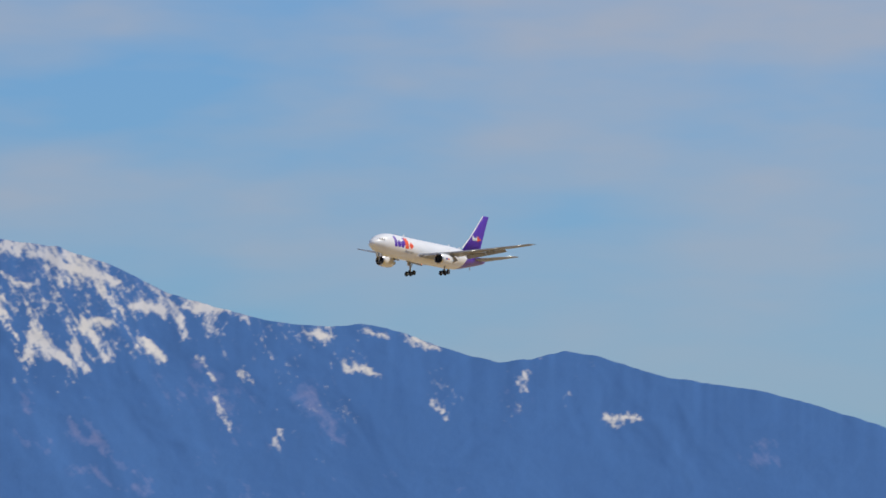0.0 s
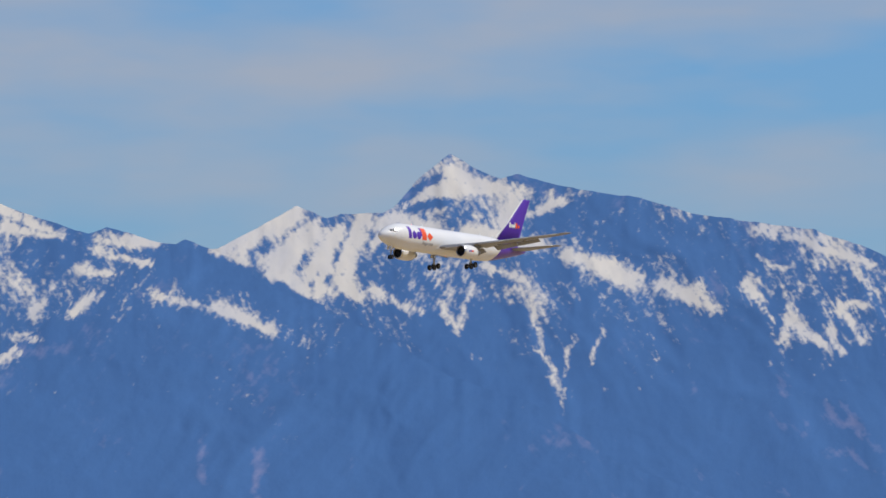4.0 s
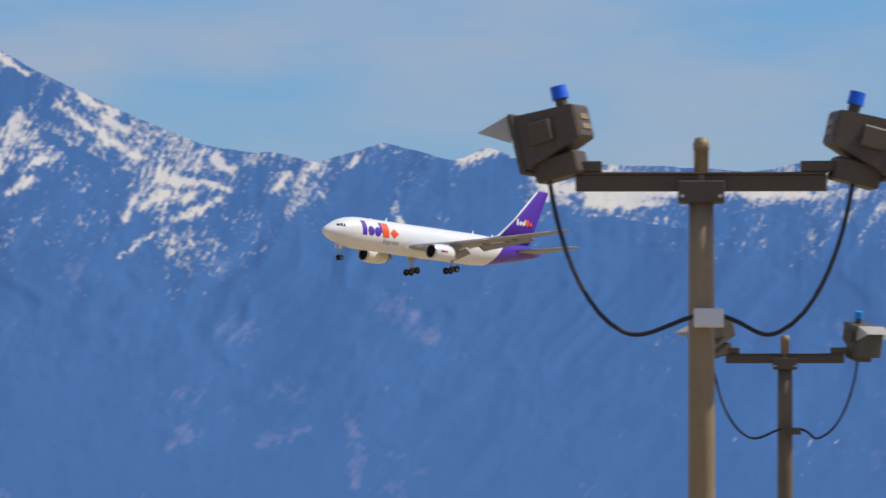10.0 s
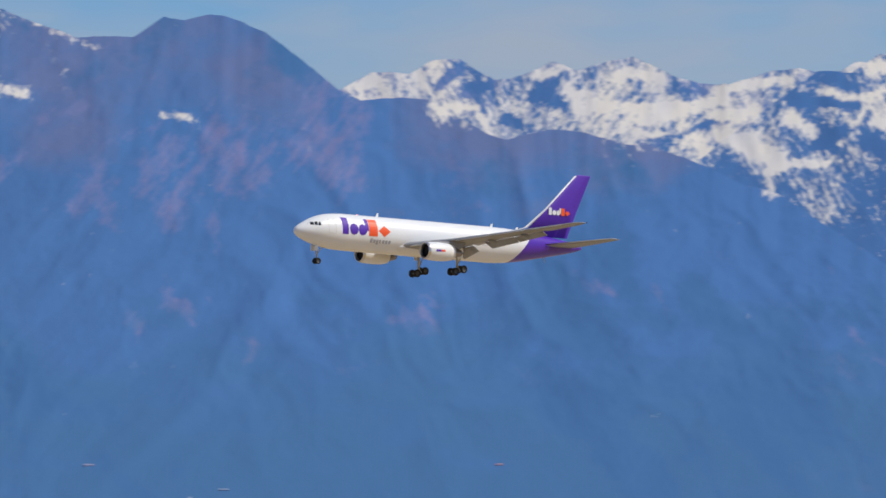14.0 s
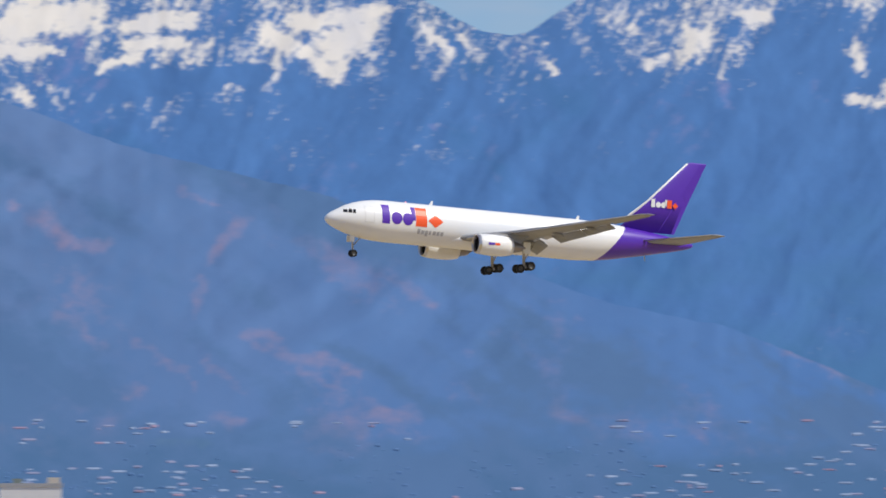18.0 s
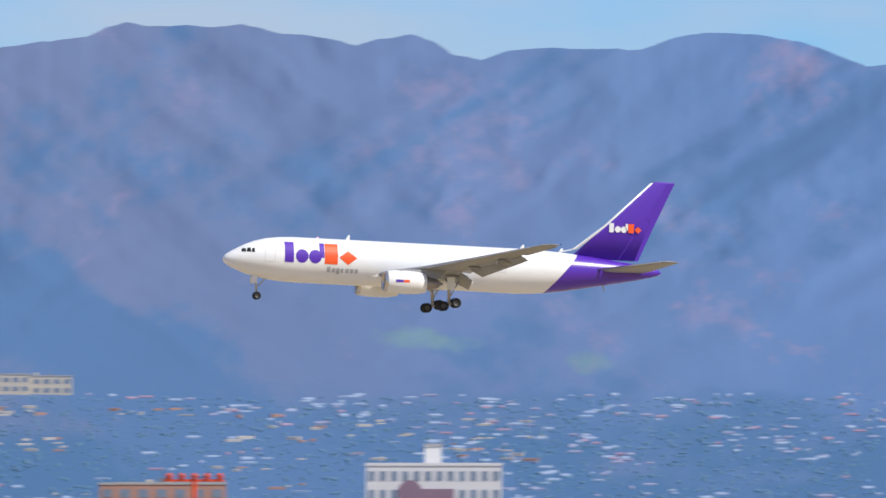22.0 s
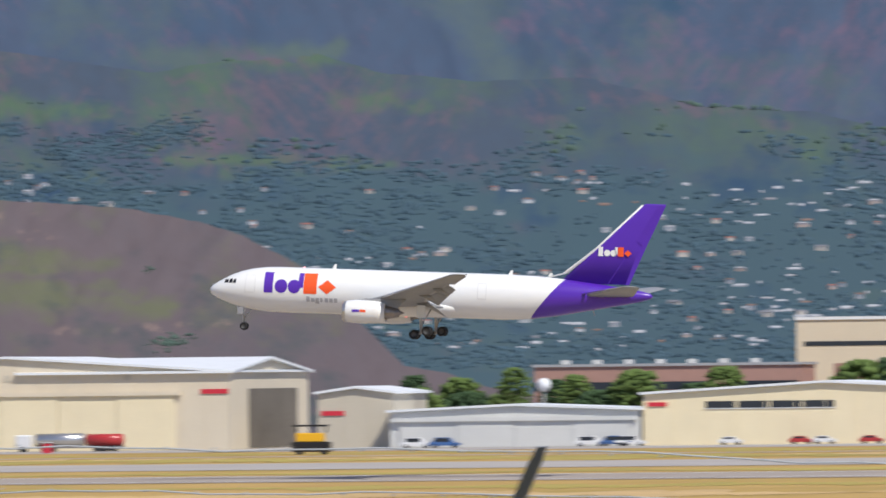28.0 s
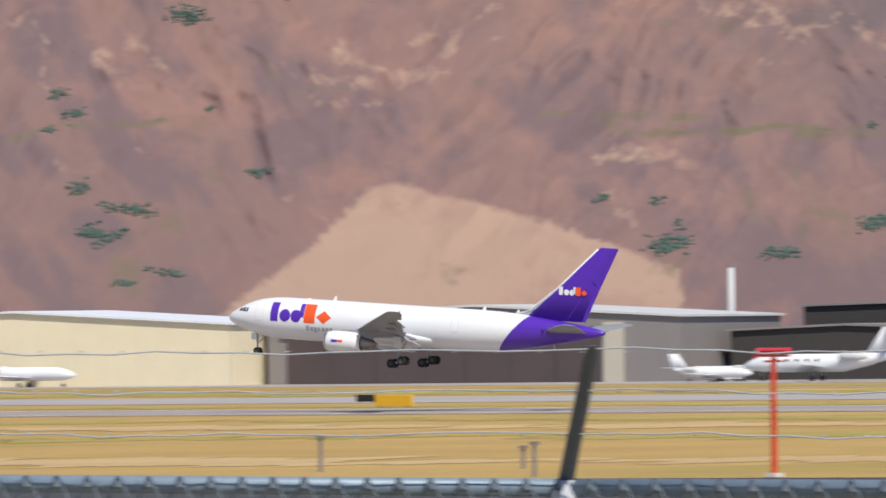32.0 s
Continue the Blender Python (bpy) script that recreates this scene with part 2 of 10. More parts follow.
class Slope:
    """A hillside seen from the eye: a crest line, a foot, gullies that run down it, and masks for snow, rock and scrub."""

    def __init__(self, crest, r_crest, r_foot, seed=1, power=1.5, relief=8.0, gully=0.55, jag=0.012, rows=90, step=0.022, taper=1.4, slant=0.6, calm=0.6):
        el_foot = -math.degrees(math.atan(16.0 / r_foot))
        ends = (crest[0], crest[-1])
        falls = ((0.12, 0.93), (0.25, 0.76), (0.4, 0.66), (0.52, 0.48), (0.68, 0.37), (0.82, 0.19), (1.0, 0.0))
        low = [(ends[0][0] - taper * a, el_foot + (ends[0][1] - el_foot) * b) for a, b in falls[::-1]]
        high = [(ends[1][0] + taper * a, el_foot + (ends[1][1] - el_foot) * b) for a, b in falls]
        crest = low + list(crest) + high
        self.az = np.array([p[0] for p in crest])
        self.el = np.array([p[1] for p in crest])
        self.r_crest, self.r_foot, self.el_foot, self.seed, self.power, self.low = r_crest, r_foot, el_foot, seed, power, calm
        self.relief, self.gully, self.slant, self.jag, self.rows, self.step = relief, gully, slant, jag, rows, step
        self.tall = max(self.el) - el_foot

    def side(self, az):
        """Which way the gullies slant, from one shoulder of the range to the next."""
        return np.tanh(4 * (value_noise(az / 2.2, az * 0 + 0.5, lattice(self.seed + 40)) - 0.5))

    def crest_el(self, az):
        e = np.interp(az, self.az, self.el)
        return e + self.jag * 2 * (fractal(az * 9, az * 0 + 3.3, self.seed + 5, 4, 0.6) - 0.5)

    def polar(self, az, v):
        """Distance and elevation at azimuth az, a share v of the way up."""
        az, v = np.asarray(az, float), np.asarray(v, float)
        up = np.clip(v, 0, 1)
        rim = np.interp(az, self.az, self.el)
        e = self.el_foot + (rim - self.el_foot) * up ** self.power
        side = self.side(az)
        wide = 2 * (fractal(az * 1.1, e * 1.3, self.seed + 9, 3) - 0.5)
        warp = 2 * (fractal(az / 0.5, e / 0.5, self.seed + 12, 3) - 0.5)
        right = 0.5 + 0.5 * side
        cut = 0.0
        for lean, part_of, k in ((self.slant, right, 0), (-self.slant, 1 - right, 80)):
            u = az + 0.22 * wide + 0.14 * warp - lean * e
            cut = cut + part_of * ridged(u / self.gully, e / (self.gully * 1.3) + 0.6 * wide + 0.3 * warp, self.seed + k, 6, 0.5)
        body = fractal(az / 1.3 + 0.4 * wide, e / 0.9, self.seed + 20, 3)
        high = np.clip((e - self.low) / 1.2, 0, 1)
        fade = np.clip(up * 4.0, 0, 1) * (0.22 + 0.78 * high) * (0.5 + 0.5 * np.clip((1.02 - up) * 6, 0, 1))
        climb = np.clip((e - self.el_foot) / self.tall, 0, 1.2) ** 0.75 + 0.06 * np.maximum(v - 1, 0)
        r = self.r_foot + (self.r_crest - self.r_foot) * climb - self.relief * fade * (2.4 * (cut - 0.5) + 1.6 * (body - 0.5))
        el = e + self.jag * 2 * (fractal(az * 9, az * 0 + 3.3, self.seed + 5, 4, 0.6) - 0.5) * up ** 8
        el = np.where(v > 1, el - (v - 1) * 6.0, el)
        return r, el

    def place(self, az, v):
        r, el = self.polar(az, v)
        a = np.radians(az)
        return np.stack([EYE[0] + r * np.sin(a), EYE[1] + r * np.cos(a), EYE[2] + r * np.tan(np.radians(el))], -1)

    def share(self, az, el):
        """How far up the slope the given elevation lies."""
        v = np.linspace(0, 1, 200)
        return float(np.interp(el, np.maximum.accumulate(self.polar(np.full(200, az), v)[1]), v))

    def build(self, name, material, masks=None, label=""):
        az = np.arange(self.az[0], self.az[-1] + self.step, self.step)
        v = np.concatenate([np.linspace(0, 1, self.rows) ** 0.8, [1.0, 1.03, 1.08, 1.16]])
        A, V = np.meshgrid(az, v)
        P = self.place(A, V)
        nr, nc = A.shape
        idx = np.arange(nr * nc).reshape(nr, nc)
        quads = np.stack([idx[:-1, :-1], idx[:-1, 1:], idx[1:, 1:], idx[1:, :-1]], -1)
        quads = np.delete(quads, self.rows - 1, axis=0).reshape(-1, 4)
        me = bpy.data.meshes.new(name)
        me.vertices.add(nr * nc)
        me.vertices.foreach_set("co", P.reshape(-1, 3).astype(np.float32).ravel())
        me.loops.add(quads.size)
        me.loops.foreach_set("vertex_index", quads.astype(np.int32).ravel())
        me.polygons.add(len(quads))
        me.polygons.foreach_set("loop_start", np.arange(0, quads.size, 4, dtype=np.int32))
        me.polygons.foreach_set("use_smooth", np.ones(len(quads), dtype=bool))
        me.update(calc_edges=True)
        r, el = self.polar(A, V)
        face = me.attributes.new("face", "FLOAT_VECTOR", "POINT")
        uv = np.stack([np.radians(A) * 4000, np.radians(el) * 4000, A * 0 + self.seed * 50], -1)
        face.data.foreach_set("vector", uv.astype(np.float32).ravel())
        masks = dict(masks or {}, lean=lambda a, v, e: 0.5 + 0.5 * np.tanh(1.6 * self.side(a) + 7 * (fractal(a / 0.55, e / 0.6, self.seed + 60, 3) - 0.5)))
        for key, fn in masks.items():
            at = me.attributes.new(key, "FLOAT", "POINT")
            at.data.foreach_set("value", np.clip(fn(A, V, el), -1, 2).astype(np.float32).ravel())
        me.materials.append(material)
        ob = new(name, me)
        tagged(ob, label, "mountain", kind="structure")
        return ob


SNOW_RANGE_SOUTH = [
    (51.10, 3.170), (51.47, 3.126), (51.57, 3.076), (51.78, 3.042), (52.00, 3.059), (52.22, 3.093),
    (52.33, 3.126), (52.45, 3.086), (52.55, 3.136), (52.66, 3.133), (52.99, 2.923), (53.54, 2.737),
    (53.65, 2.781), (53.98, 2.687), (54.32, 2.649), (54.79, 2.913), (54.96, 2.835), (55.06, 2.863),
    (55.30, 2.863), (55.37, 2.903), (55.50, 3.055), (55.71, 3.221), (55.84, 3.140), (56.01, 3.072),
    (56.11, 3.099), (56.48, 3.005), (56.86, 2.954), (57.13, 2.869), (57.88, 2.768), (58.22, 2.649),
    (58.55, 2.487), (59.16, 2.318), (59.50, 2.291), (59.70, 2.308), (59.91, 2.267), (60.18, 2.166),
    (60.52, 2.075), (60.72, 2.091), (60.92, 2.146), (61.12, 2.108), (61.53, 1.987), (62.04, 1.912),
    (62.44, 1.811), (62.84, 1.686), (64.64, 1.202),]
SNOW_RANGE_MID = [
    (36.99, 2.900), (37.13, 3.136), (37.33, 3.255), (37.54, 3.231), (37.69, 3.312), (37.86, 3.322),
    (37.98, 3.238), (38.08, 3.197), (38.25, 3.238), (38.41, 3.312), (38.55, 3.255), (38.89, 3.339),
    (39.16, 3.204), (39.46, 3.164), (39.73, 3.255), (39.94, 3.255), (40.11, 3.238), (40.24, 3.306),
    (40.85, 3.238), (45.55, 2.788), (46.66, 2.900), (46.82, 2.974), (47.14, 2.856), (47.58, 2.873),
    (48.42, 2.829), (48.69, 2.873), (48.90, 2.822), (48.93, 2.839), (49.14, 2.900), (49.36, 3.001),
    (49.58, 2.934), (49.82, 2.923), (50.02, 2.950), (50.12, 3.018), (50.29, 3.001), (50.49, 3.086),
    (50.64, 3.204), (50.83, 3.221), (50.93, 3.170), (51.51, 3.103),]
SPUR = [
    (52.60, 1.787), (52.93, 1.956), (53.27, 2.193), (53.41, 2.328), (53.61, 2.463), (53.95, 2.616),
    (54.12, 2.707), (54.32, 2.633), (54.62, 2.430), (55.37, 2.091), (55.71, 1.889),]
MID_PEAK = [
    (39.15, 2.609), (39.49, 2.879), (40.00, 3.251), (40.20, 3.235), (40.37, 3.353), (40.50, 3.312),
    (40.67, 3.353), (41.01, 3.596), (41.18, 3.539), (41.30, 3.421), (41.45, 3.488), (41.59, 3.505),
    (41.72, 3.623), (41.89, 3.708), (42.09, 3.607), (42.20, 3.735), (42.33, 3.805), (42.48, 3.86), (42.62, 3.875),
    (42.75, 3.825), (42.85, 3.845), (42.95, 3.86), (43.06, 3.84), (43.26, 3.69), (43.36, 3.626), (43.53, 3.60), (43.76, 3.56),
    (43.88, 3.563), (44.00, 3.50), (44.10, 3.435), (44.44, 3.28), (44.78, 3.13), (45.12, 2.985), (45.40, 2.944),
    (45.56, 2.944), (45.80, 2.883), (46.21, 3.001), (46.61, 2.900), (46.88, 2.954), (47.02, 2.876),
    (47.42, 2.589), (47.98, 2.484), (48.59, 2.653), (49.10, 2.754), (49.44, 2.805), (49.71, 2.815),
    (49.91, 2.737), (50.11, 2.484), (50.35, 2.213), (50.62, 2.010),]
DARK_PEAK = [
    (22.10, 3.093), (22.34, 3.126), (22.68, 3.279), (22.81, 3.312), (23.01, 3.295), (23.18, 3.346),
    (23.39, 3.380), (23.62, 3.481), (24.30, 3.566), (24.98, 3.532), (25.72, 3.424), (26.25, 3.140),
    (26.45, 3.106), (26.55, 3.123), (27.06, 3.461), (27.73, 3.664), (30.27, 4.060), (31.63, 3.857),
    (32.98, 3.891), (34.27, 3.654), (34.60, 3.671), (35.01, 3.654), (35.55, 3.451), (35.91, 3.458),
    (36.08, 3.576), (36.20, 3.549), (36.35, 3.593), (36.52, 3.559), (36.69, 3.475), (36.99, 3.255),
    (37.13, 3.136), (37.26, 3.076), (37.47, 3.096), (37.67, 3.076), (38.03, 2.873), (38.13, 2.839),
    (38.40, 2.900), (38.57, 2.890), (38.88, 2.805), (38.95, 2.822), (39.35, 2.670), (39.55, 2.568),
    (39.76, 2.518), (40.50, 2.027), (41.85, 1.283), (42.19, 0.945),]
EAST_RIDGE = [
    (-30.81, 3.088), (-13.66, 2.865), (-8.91, 3.508), (-0.45, 3.035), (0.56, 2.934), (1.37, 2.832),
    (1.91, 2.714), (2.25, 2.578), (2.52, 2.511), (2.79, 2.460), (3.13, 2.342), (3.44, 2.257),
    (3.74, 2.190), (4.28, 1.919), (4.85, 1.682), (5.63, 1.412), (6.99, 1.040),]
FOOTHILL = [
    (-5.45, 2.497), (-4.23, 2.294), (-3.42, 2.091), (-3.08, 1.973), (-2.07, 1.872), (-0.89, 1.601),
    (-0.38, 1.533), (-0.04, 1.449), (0.30, 1.347), (0.91, 1.111), (1.48, 0.942),]
GREEN_HILL = [
    (-30.82, 2.175), (-27.77, 2.208), (-24.73, 2.106), (-22.20, 2.209), (-20.51, 2.088),
    (-18.66, 1.902), (-17.98, 2.029), (-15.98, 1.560), (-15.78, 1.676), (-15.54, 1.843),
    (-15.30, 1.941), (-14.96, 2.022), (-14.46, 2.067), (-13.95, 2.027), (-12.77, 1.845),
    (-11.84, 1.971), (-11.40, 1.831), (-10.83, 1.774), (-10.15, 1.783), (-9.48, 1.606), (-8.80, 1.565),
    (-8.29, 1.424), (-6.54, 1.336), (-5.42, 1.087),]
BENCH_HILL = [
    (-21.87, 1.495), (-21.19, 1.555), (-20.69, 1.515), (-20.01, 1.542), (-18.15, 1.402),
    (-17.14, 1.272), (-15.99, 1.20), (-14.37, 1.16), (-13.68, 1.09), (-12.90, 1.03),
    (-12.50, 0.95), (-12.23, 0.86), (-11.85, 0.66), (-11.55, 0.35), (-11.27, 0.069),]
RED_HILL = [
    (-31.02, 2.549), (-24.25, 2.405), (-23.24, 2.190), (-22.54, 1.95), (-22.04, 1.66),
    (-21.82, 1.50), (-21.68, 1.38), (-21.62, 1.15), (-21.57, 0.70), (-21.50, 0.10),]
TOWN_RANGE_NEAR_CITY = [
    (3.21, 1.916), (3.75, 2.193), (3.89, 2.288), (4.29, 2.474), (4.83, 2.491), (5.25, 2.599),
    (5.36, 2.575), (5.46, 2.592), (5.61, 2.541), (5.85, 2.538), (6.27, 2.612), (7.19, 2.480),
    (7.59, 2.497), (7.87, 2.595), (8.04, 2.764), (8.24, 2.917), (8.51, 3.028), (9.02, 2.957),
    (9.36, 2.950), (9.73, 2.873), (10.27, 2.937), (10.40, 3.001), (10.52, 3.028), (10.64, 3.001),
    (10.88, 3.011), (11.04, 2.994), (11.20, 3.018), (11.45, 2.961), (11.65, 2.944), (11.89, 2.893),
    (12.03, 2.930), (12.23, 2.954), (12.37, 2.910), (12.47, 2.835), (12.64, 2.808), (12.81, 2.863),
    (13.01, 2.876), (13.58, 2.863), (13.83, 2.947), (13.96, 2.964), (14.27, 2.957), (14.57, 2.907),]
TOWN_RANGE = [
    (14.57, 2.907), (14.94, 2.764), (15.32, 2.788), (15.55, 2.744), (15.99, 2.839), (16.26, 2.873),
    (16.55, 2.940), (17.04, 2.900), (17.31, 2.856), (17.73, 2.859), (17.95, 2.886), (18.11, 2.849),
    (18.28, 2.781), (18.48, 2.764), (18.72, 2.785), (19.02, 2.690), (19.22, 2.721), (19.39, 2.714),
    (19.93, 2.883), (20.27, 2.967), (20.41, 2.974), (21.12, 3.306), (21.35, 3.380), (21.62, 3.322),
    (21.93, 3.143), (22.07, 3.086), (22.20, 3.059), (22.40, 2.974), (22.54, 2.890), (22.74, 2.805),
    (22.95, 2.764), (23.11, 2.788), (23.28, 2.754), (23.72, 2.602), (23.96, 2.501), (24.23, 2.416),
    (25.37, 2.142), (25.71, 1.973), (26.11, 1.804), (26.38, 1.736), (27.06, 1.500), (27.73, 1.364),
    (28.41, 1.094), (29.43, 0.654),]


TOWN_ROCK = ((22.84, 2.33, 0.135, 0.074, 0), (22.29, 2.55, 0.074, 0.034, 0), (22.51, 2.39, 0.047, 0.041, 0), (22.99, 2.57, 0.034, 0.061, 0), (23.28, 2.08, 0.061, 0.047, 0), (23.46, 2.09, 0.047, 0.047, 0), (23.67, 2.01, 0.068, 0.074, -0.3), (24.76, 1.91, 0.061, 0.169, 0.7), (24.59, 1.55, 0.047, 0.135, 0.3), (22.13, 2.99, 0.271, 0.041, -2.2), (21.41, 2.81, 0.095, 0.041, 0), (20.78, 1.15, 0.203, 0.047, -1.2), (21.12, 1.01, 0.152, 0.030, -1.5), (22.07, 0.79, 0.372, 0.024, -0.5), (24.94, 1.30, 0.152, 0.061, -0.5), (25.28, 1.16, 0.237, 0.047, -1.8), (25.72, 0.84, 0.101, 0.034, 0), (24.16, 0.98, 0.135, 0.034, -1.2), (23.15, 1.40, 0.135, 0.027, -1.5),)
TOWN_ROCK_B = ((14.03, 1.25, 0.237, 0.047, -1.5), (14.57, 1.08, 0.169, 0.034, -1.3), (15.86, 1.32, 0.203, 0.101, -0.5), (16.26, 1.37, 0.135, 0.041, 0), (18.39, 1.08, 0.271, 0.101, -0.8), (18.22, 0.96, 0.135, 0.041, 0), (18.83, 0.96, 0.101, 0.041, -0.5), (16.53, 2.47, 0.237, 0.027, -0.4), (16.20, 1.99, 0.101, 0.047, 0), (14.44, 2.74, 0.304, 0.203, 0), (16.91, 2.35, 0.135, 0.027, 0), (15.28, 1.22, 0.068, 0.068, 0),)
TOWN_GREEN = ((24.47, 0.66, 0.237, 0.047, 0),)
# green patches whose sunlight is put into their colour
TOWN_GREEN_B = ((12.33, 1.13, 0.372, 0.074, -1.5), (13.28, 1.00, 0.203, 0.085, 0),)


# snowfields and gullies, bare faces and painted shaded ones, screes and outcrops: azimuth and elevation of both ends,
# half width
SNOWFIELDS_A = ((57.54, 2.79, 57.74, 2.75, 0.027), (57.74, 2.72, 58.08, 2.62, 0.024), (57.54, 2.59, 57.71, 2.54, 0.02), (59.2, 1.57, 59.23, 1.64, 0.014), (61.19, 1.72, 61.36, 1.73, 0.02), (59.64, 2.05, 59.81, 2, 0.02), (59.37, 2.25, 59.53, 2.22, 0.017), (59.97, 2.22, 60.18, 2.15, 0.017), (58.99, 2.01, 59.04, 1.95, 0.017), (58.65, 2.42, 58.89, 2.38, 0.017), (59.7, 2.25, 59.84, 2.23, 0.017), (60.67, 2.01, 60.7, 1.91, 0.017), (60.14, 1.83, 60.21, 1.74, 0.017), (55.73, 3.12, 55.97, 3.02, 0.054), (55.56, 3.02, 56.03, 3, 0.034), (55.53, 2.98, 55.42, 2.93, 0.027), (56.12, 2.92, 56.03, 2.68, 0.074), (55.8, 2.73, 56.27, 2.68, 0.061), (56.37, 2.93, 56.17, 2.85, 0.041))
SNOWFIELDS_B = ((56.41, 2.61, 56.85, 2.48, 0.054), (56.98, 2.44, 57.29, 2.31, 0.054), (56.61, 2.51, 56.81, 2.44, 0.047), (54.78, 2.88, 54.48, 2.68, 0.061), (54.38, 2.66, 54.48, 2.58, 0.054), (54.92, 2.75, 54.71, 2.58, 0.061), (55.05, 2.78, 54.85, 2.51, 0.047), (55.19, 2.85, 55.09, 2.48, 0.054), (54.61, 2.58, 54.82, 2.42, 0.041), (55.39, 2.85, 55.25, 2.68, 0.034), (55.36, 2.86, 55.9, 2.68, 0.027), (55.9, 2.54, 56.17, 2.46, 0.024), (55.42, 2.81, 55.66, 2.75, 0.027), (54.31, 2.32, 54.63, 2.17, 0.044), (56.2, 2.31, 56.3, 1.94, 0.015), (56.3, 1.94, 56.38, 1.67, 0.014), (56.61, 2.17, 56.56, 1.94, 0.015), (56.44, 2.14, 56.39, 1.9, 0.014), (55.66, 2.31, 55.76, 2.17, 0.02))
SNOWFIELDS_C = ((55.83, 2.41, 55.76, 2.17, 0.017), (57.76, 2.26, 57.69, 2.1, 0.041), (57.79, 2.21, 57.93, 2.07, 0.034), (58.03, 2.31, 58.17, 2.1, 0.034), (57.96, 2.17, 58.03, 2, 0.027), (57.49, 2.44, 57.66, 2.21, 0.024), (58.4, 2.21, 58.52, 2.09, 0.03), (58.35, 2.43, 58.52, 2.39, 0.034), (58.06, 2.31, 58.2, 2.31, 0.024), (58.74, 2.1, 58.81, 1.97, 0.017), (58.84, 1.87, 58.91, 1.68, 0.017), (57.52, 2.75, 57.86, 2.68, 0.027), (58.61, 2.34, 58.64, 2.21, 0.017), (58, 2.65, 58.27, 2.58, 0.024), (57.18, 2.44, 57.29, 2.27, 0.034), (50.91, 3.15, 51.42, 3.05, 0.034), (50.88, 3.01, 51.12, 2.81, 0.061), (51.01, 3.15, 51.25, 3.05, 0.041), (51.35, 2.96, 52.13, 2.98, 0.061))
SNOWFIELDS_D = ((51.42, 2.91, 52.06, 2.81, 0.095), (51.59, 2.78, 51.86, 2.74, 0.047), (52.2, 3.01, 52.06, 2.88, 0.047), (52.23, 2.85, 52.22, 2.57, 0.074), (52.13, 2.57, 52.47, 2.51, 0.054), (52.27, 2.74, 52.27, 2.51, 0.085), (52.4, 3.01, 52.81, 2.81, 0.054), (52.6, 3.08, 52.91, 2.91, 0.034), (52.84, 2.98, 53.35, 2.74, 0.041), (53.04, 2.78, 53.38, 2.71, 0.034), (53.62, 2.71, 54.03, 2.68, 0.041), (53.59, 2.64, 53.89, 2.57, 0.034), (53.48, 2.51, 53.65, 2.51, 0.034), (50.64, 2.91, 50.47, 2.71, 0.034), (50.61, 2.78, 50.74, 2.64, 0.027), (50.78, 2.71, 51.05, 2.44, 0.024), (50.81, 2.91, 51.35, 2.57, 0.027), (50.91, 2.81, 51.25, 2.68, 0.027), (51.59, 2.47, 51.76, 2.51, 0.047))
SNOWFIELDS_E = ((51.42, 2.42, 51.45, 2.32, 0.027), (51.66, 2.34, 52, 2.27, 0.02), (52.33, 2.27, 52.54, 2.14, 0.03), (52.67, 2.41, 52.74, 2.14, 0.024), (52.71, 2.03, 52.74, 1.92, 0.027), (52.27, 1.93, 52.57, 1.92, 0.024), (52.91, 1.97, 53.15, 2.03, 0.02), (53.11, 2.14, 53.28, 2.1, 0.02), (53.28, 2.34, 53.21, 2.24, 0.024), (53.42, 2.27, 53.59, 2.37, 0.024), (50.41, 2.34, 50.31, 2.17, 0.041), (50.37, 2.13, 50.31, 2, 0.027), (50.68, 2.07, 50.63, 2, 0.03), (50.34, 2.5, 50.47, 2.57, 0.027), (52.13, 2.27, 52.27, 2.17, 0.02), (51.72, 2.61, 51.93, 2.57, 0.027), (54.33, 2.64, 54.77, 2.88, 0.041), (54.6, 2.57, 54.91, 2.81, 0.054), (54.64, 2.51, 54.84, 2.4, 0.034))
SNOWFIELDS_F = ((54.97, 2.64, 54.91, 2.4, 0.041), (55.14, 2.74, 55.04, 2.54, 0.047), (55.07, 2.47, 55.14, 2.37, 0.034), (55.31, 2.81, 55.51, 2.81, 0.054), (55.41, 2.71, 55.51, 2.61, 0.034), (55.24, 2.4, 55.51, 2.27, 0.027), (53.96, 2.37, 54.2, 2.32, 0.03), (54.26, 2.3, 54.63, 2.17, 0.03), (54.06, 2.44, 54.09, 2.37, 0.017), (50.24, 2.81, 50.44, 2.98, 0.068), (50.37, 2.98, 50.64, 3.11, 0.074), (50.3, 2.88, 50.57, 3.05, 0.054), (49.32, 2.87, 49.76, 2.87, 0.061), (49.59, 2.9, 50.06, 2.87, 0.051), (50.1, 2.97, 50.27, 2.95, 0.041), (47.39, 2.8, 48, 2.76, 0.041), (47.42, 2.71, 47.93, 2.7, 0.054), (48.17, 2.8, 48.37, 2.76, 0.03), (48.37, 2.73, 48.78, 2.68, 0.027))
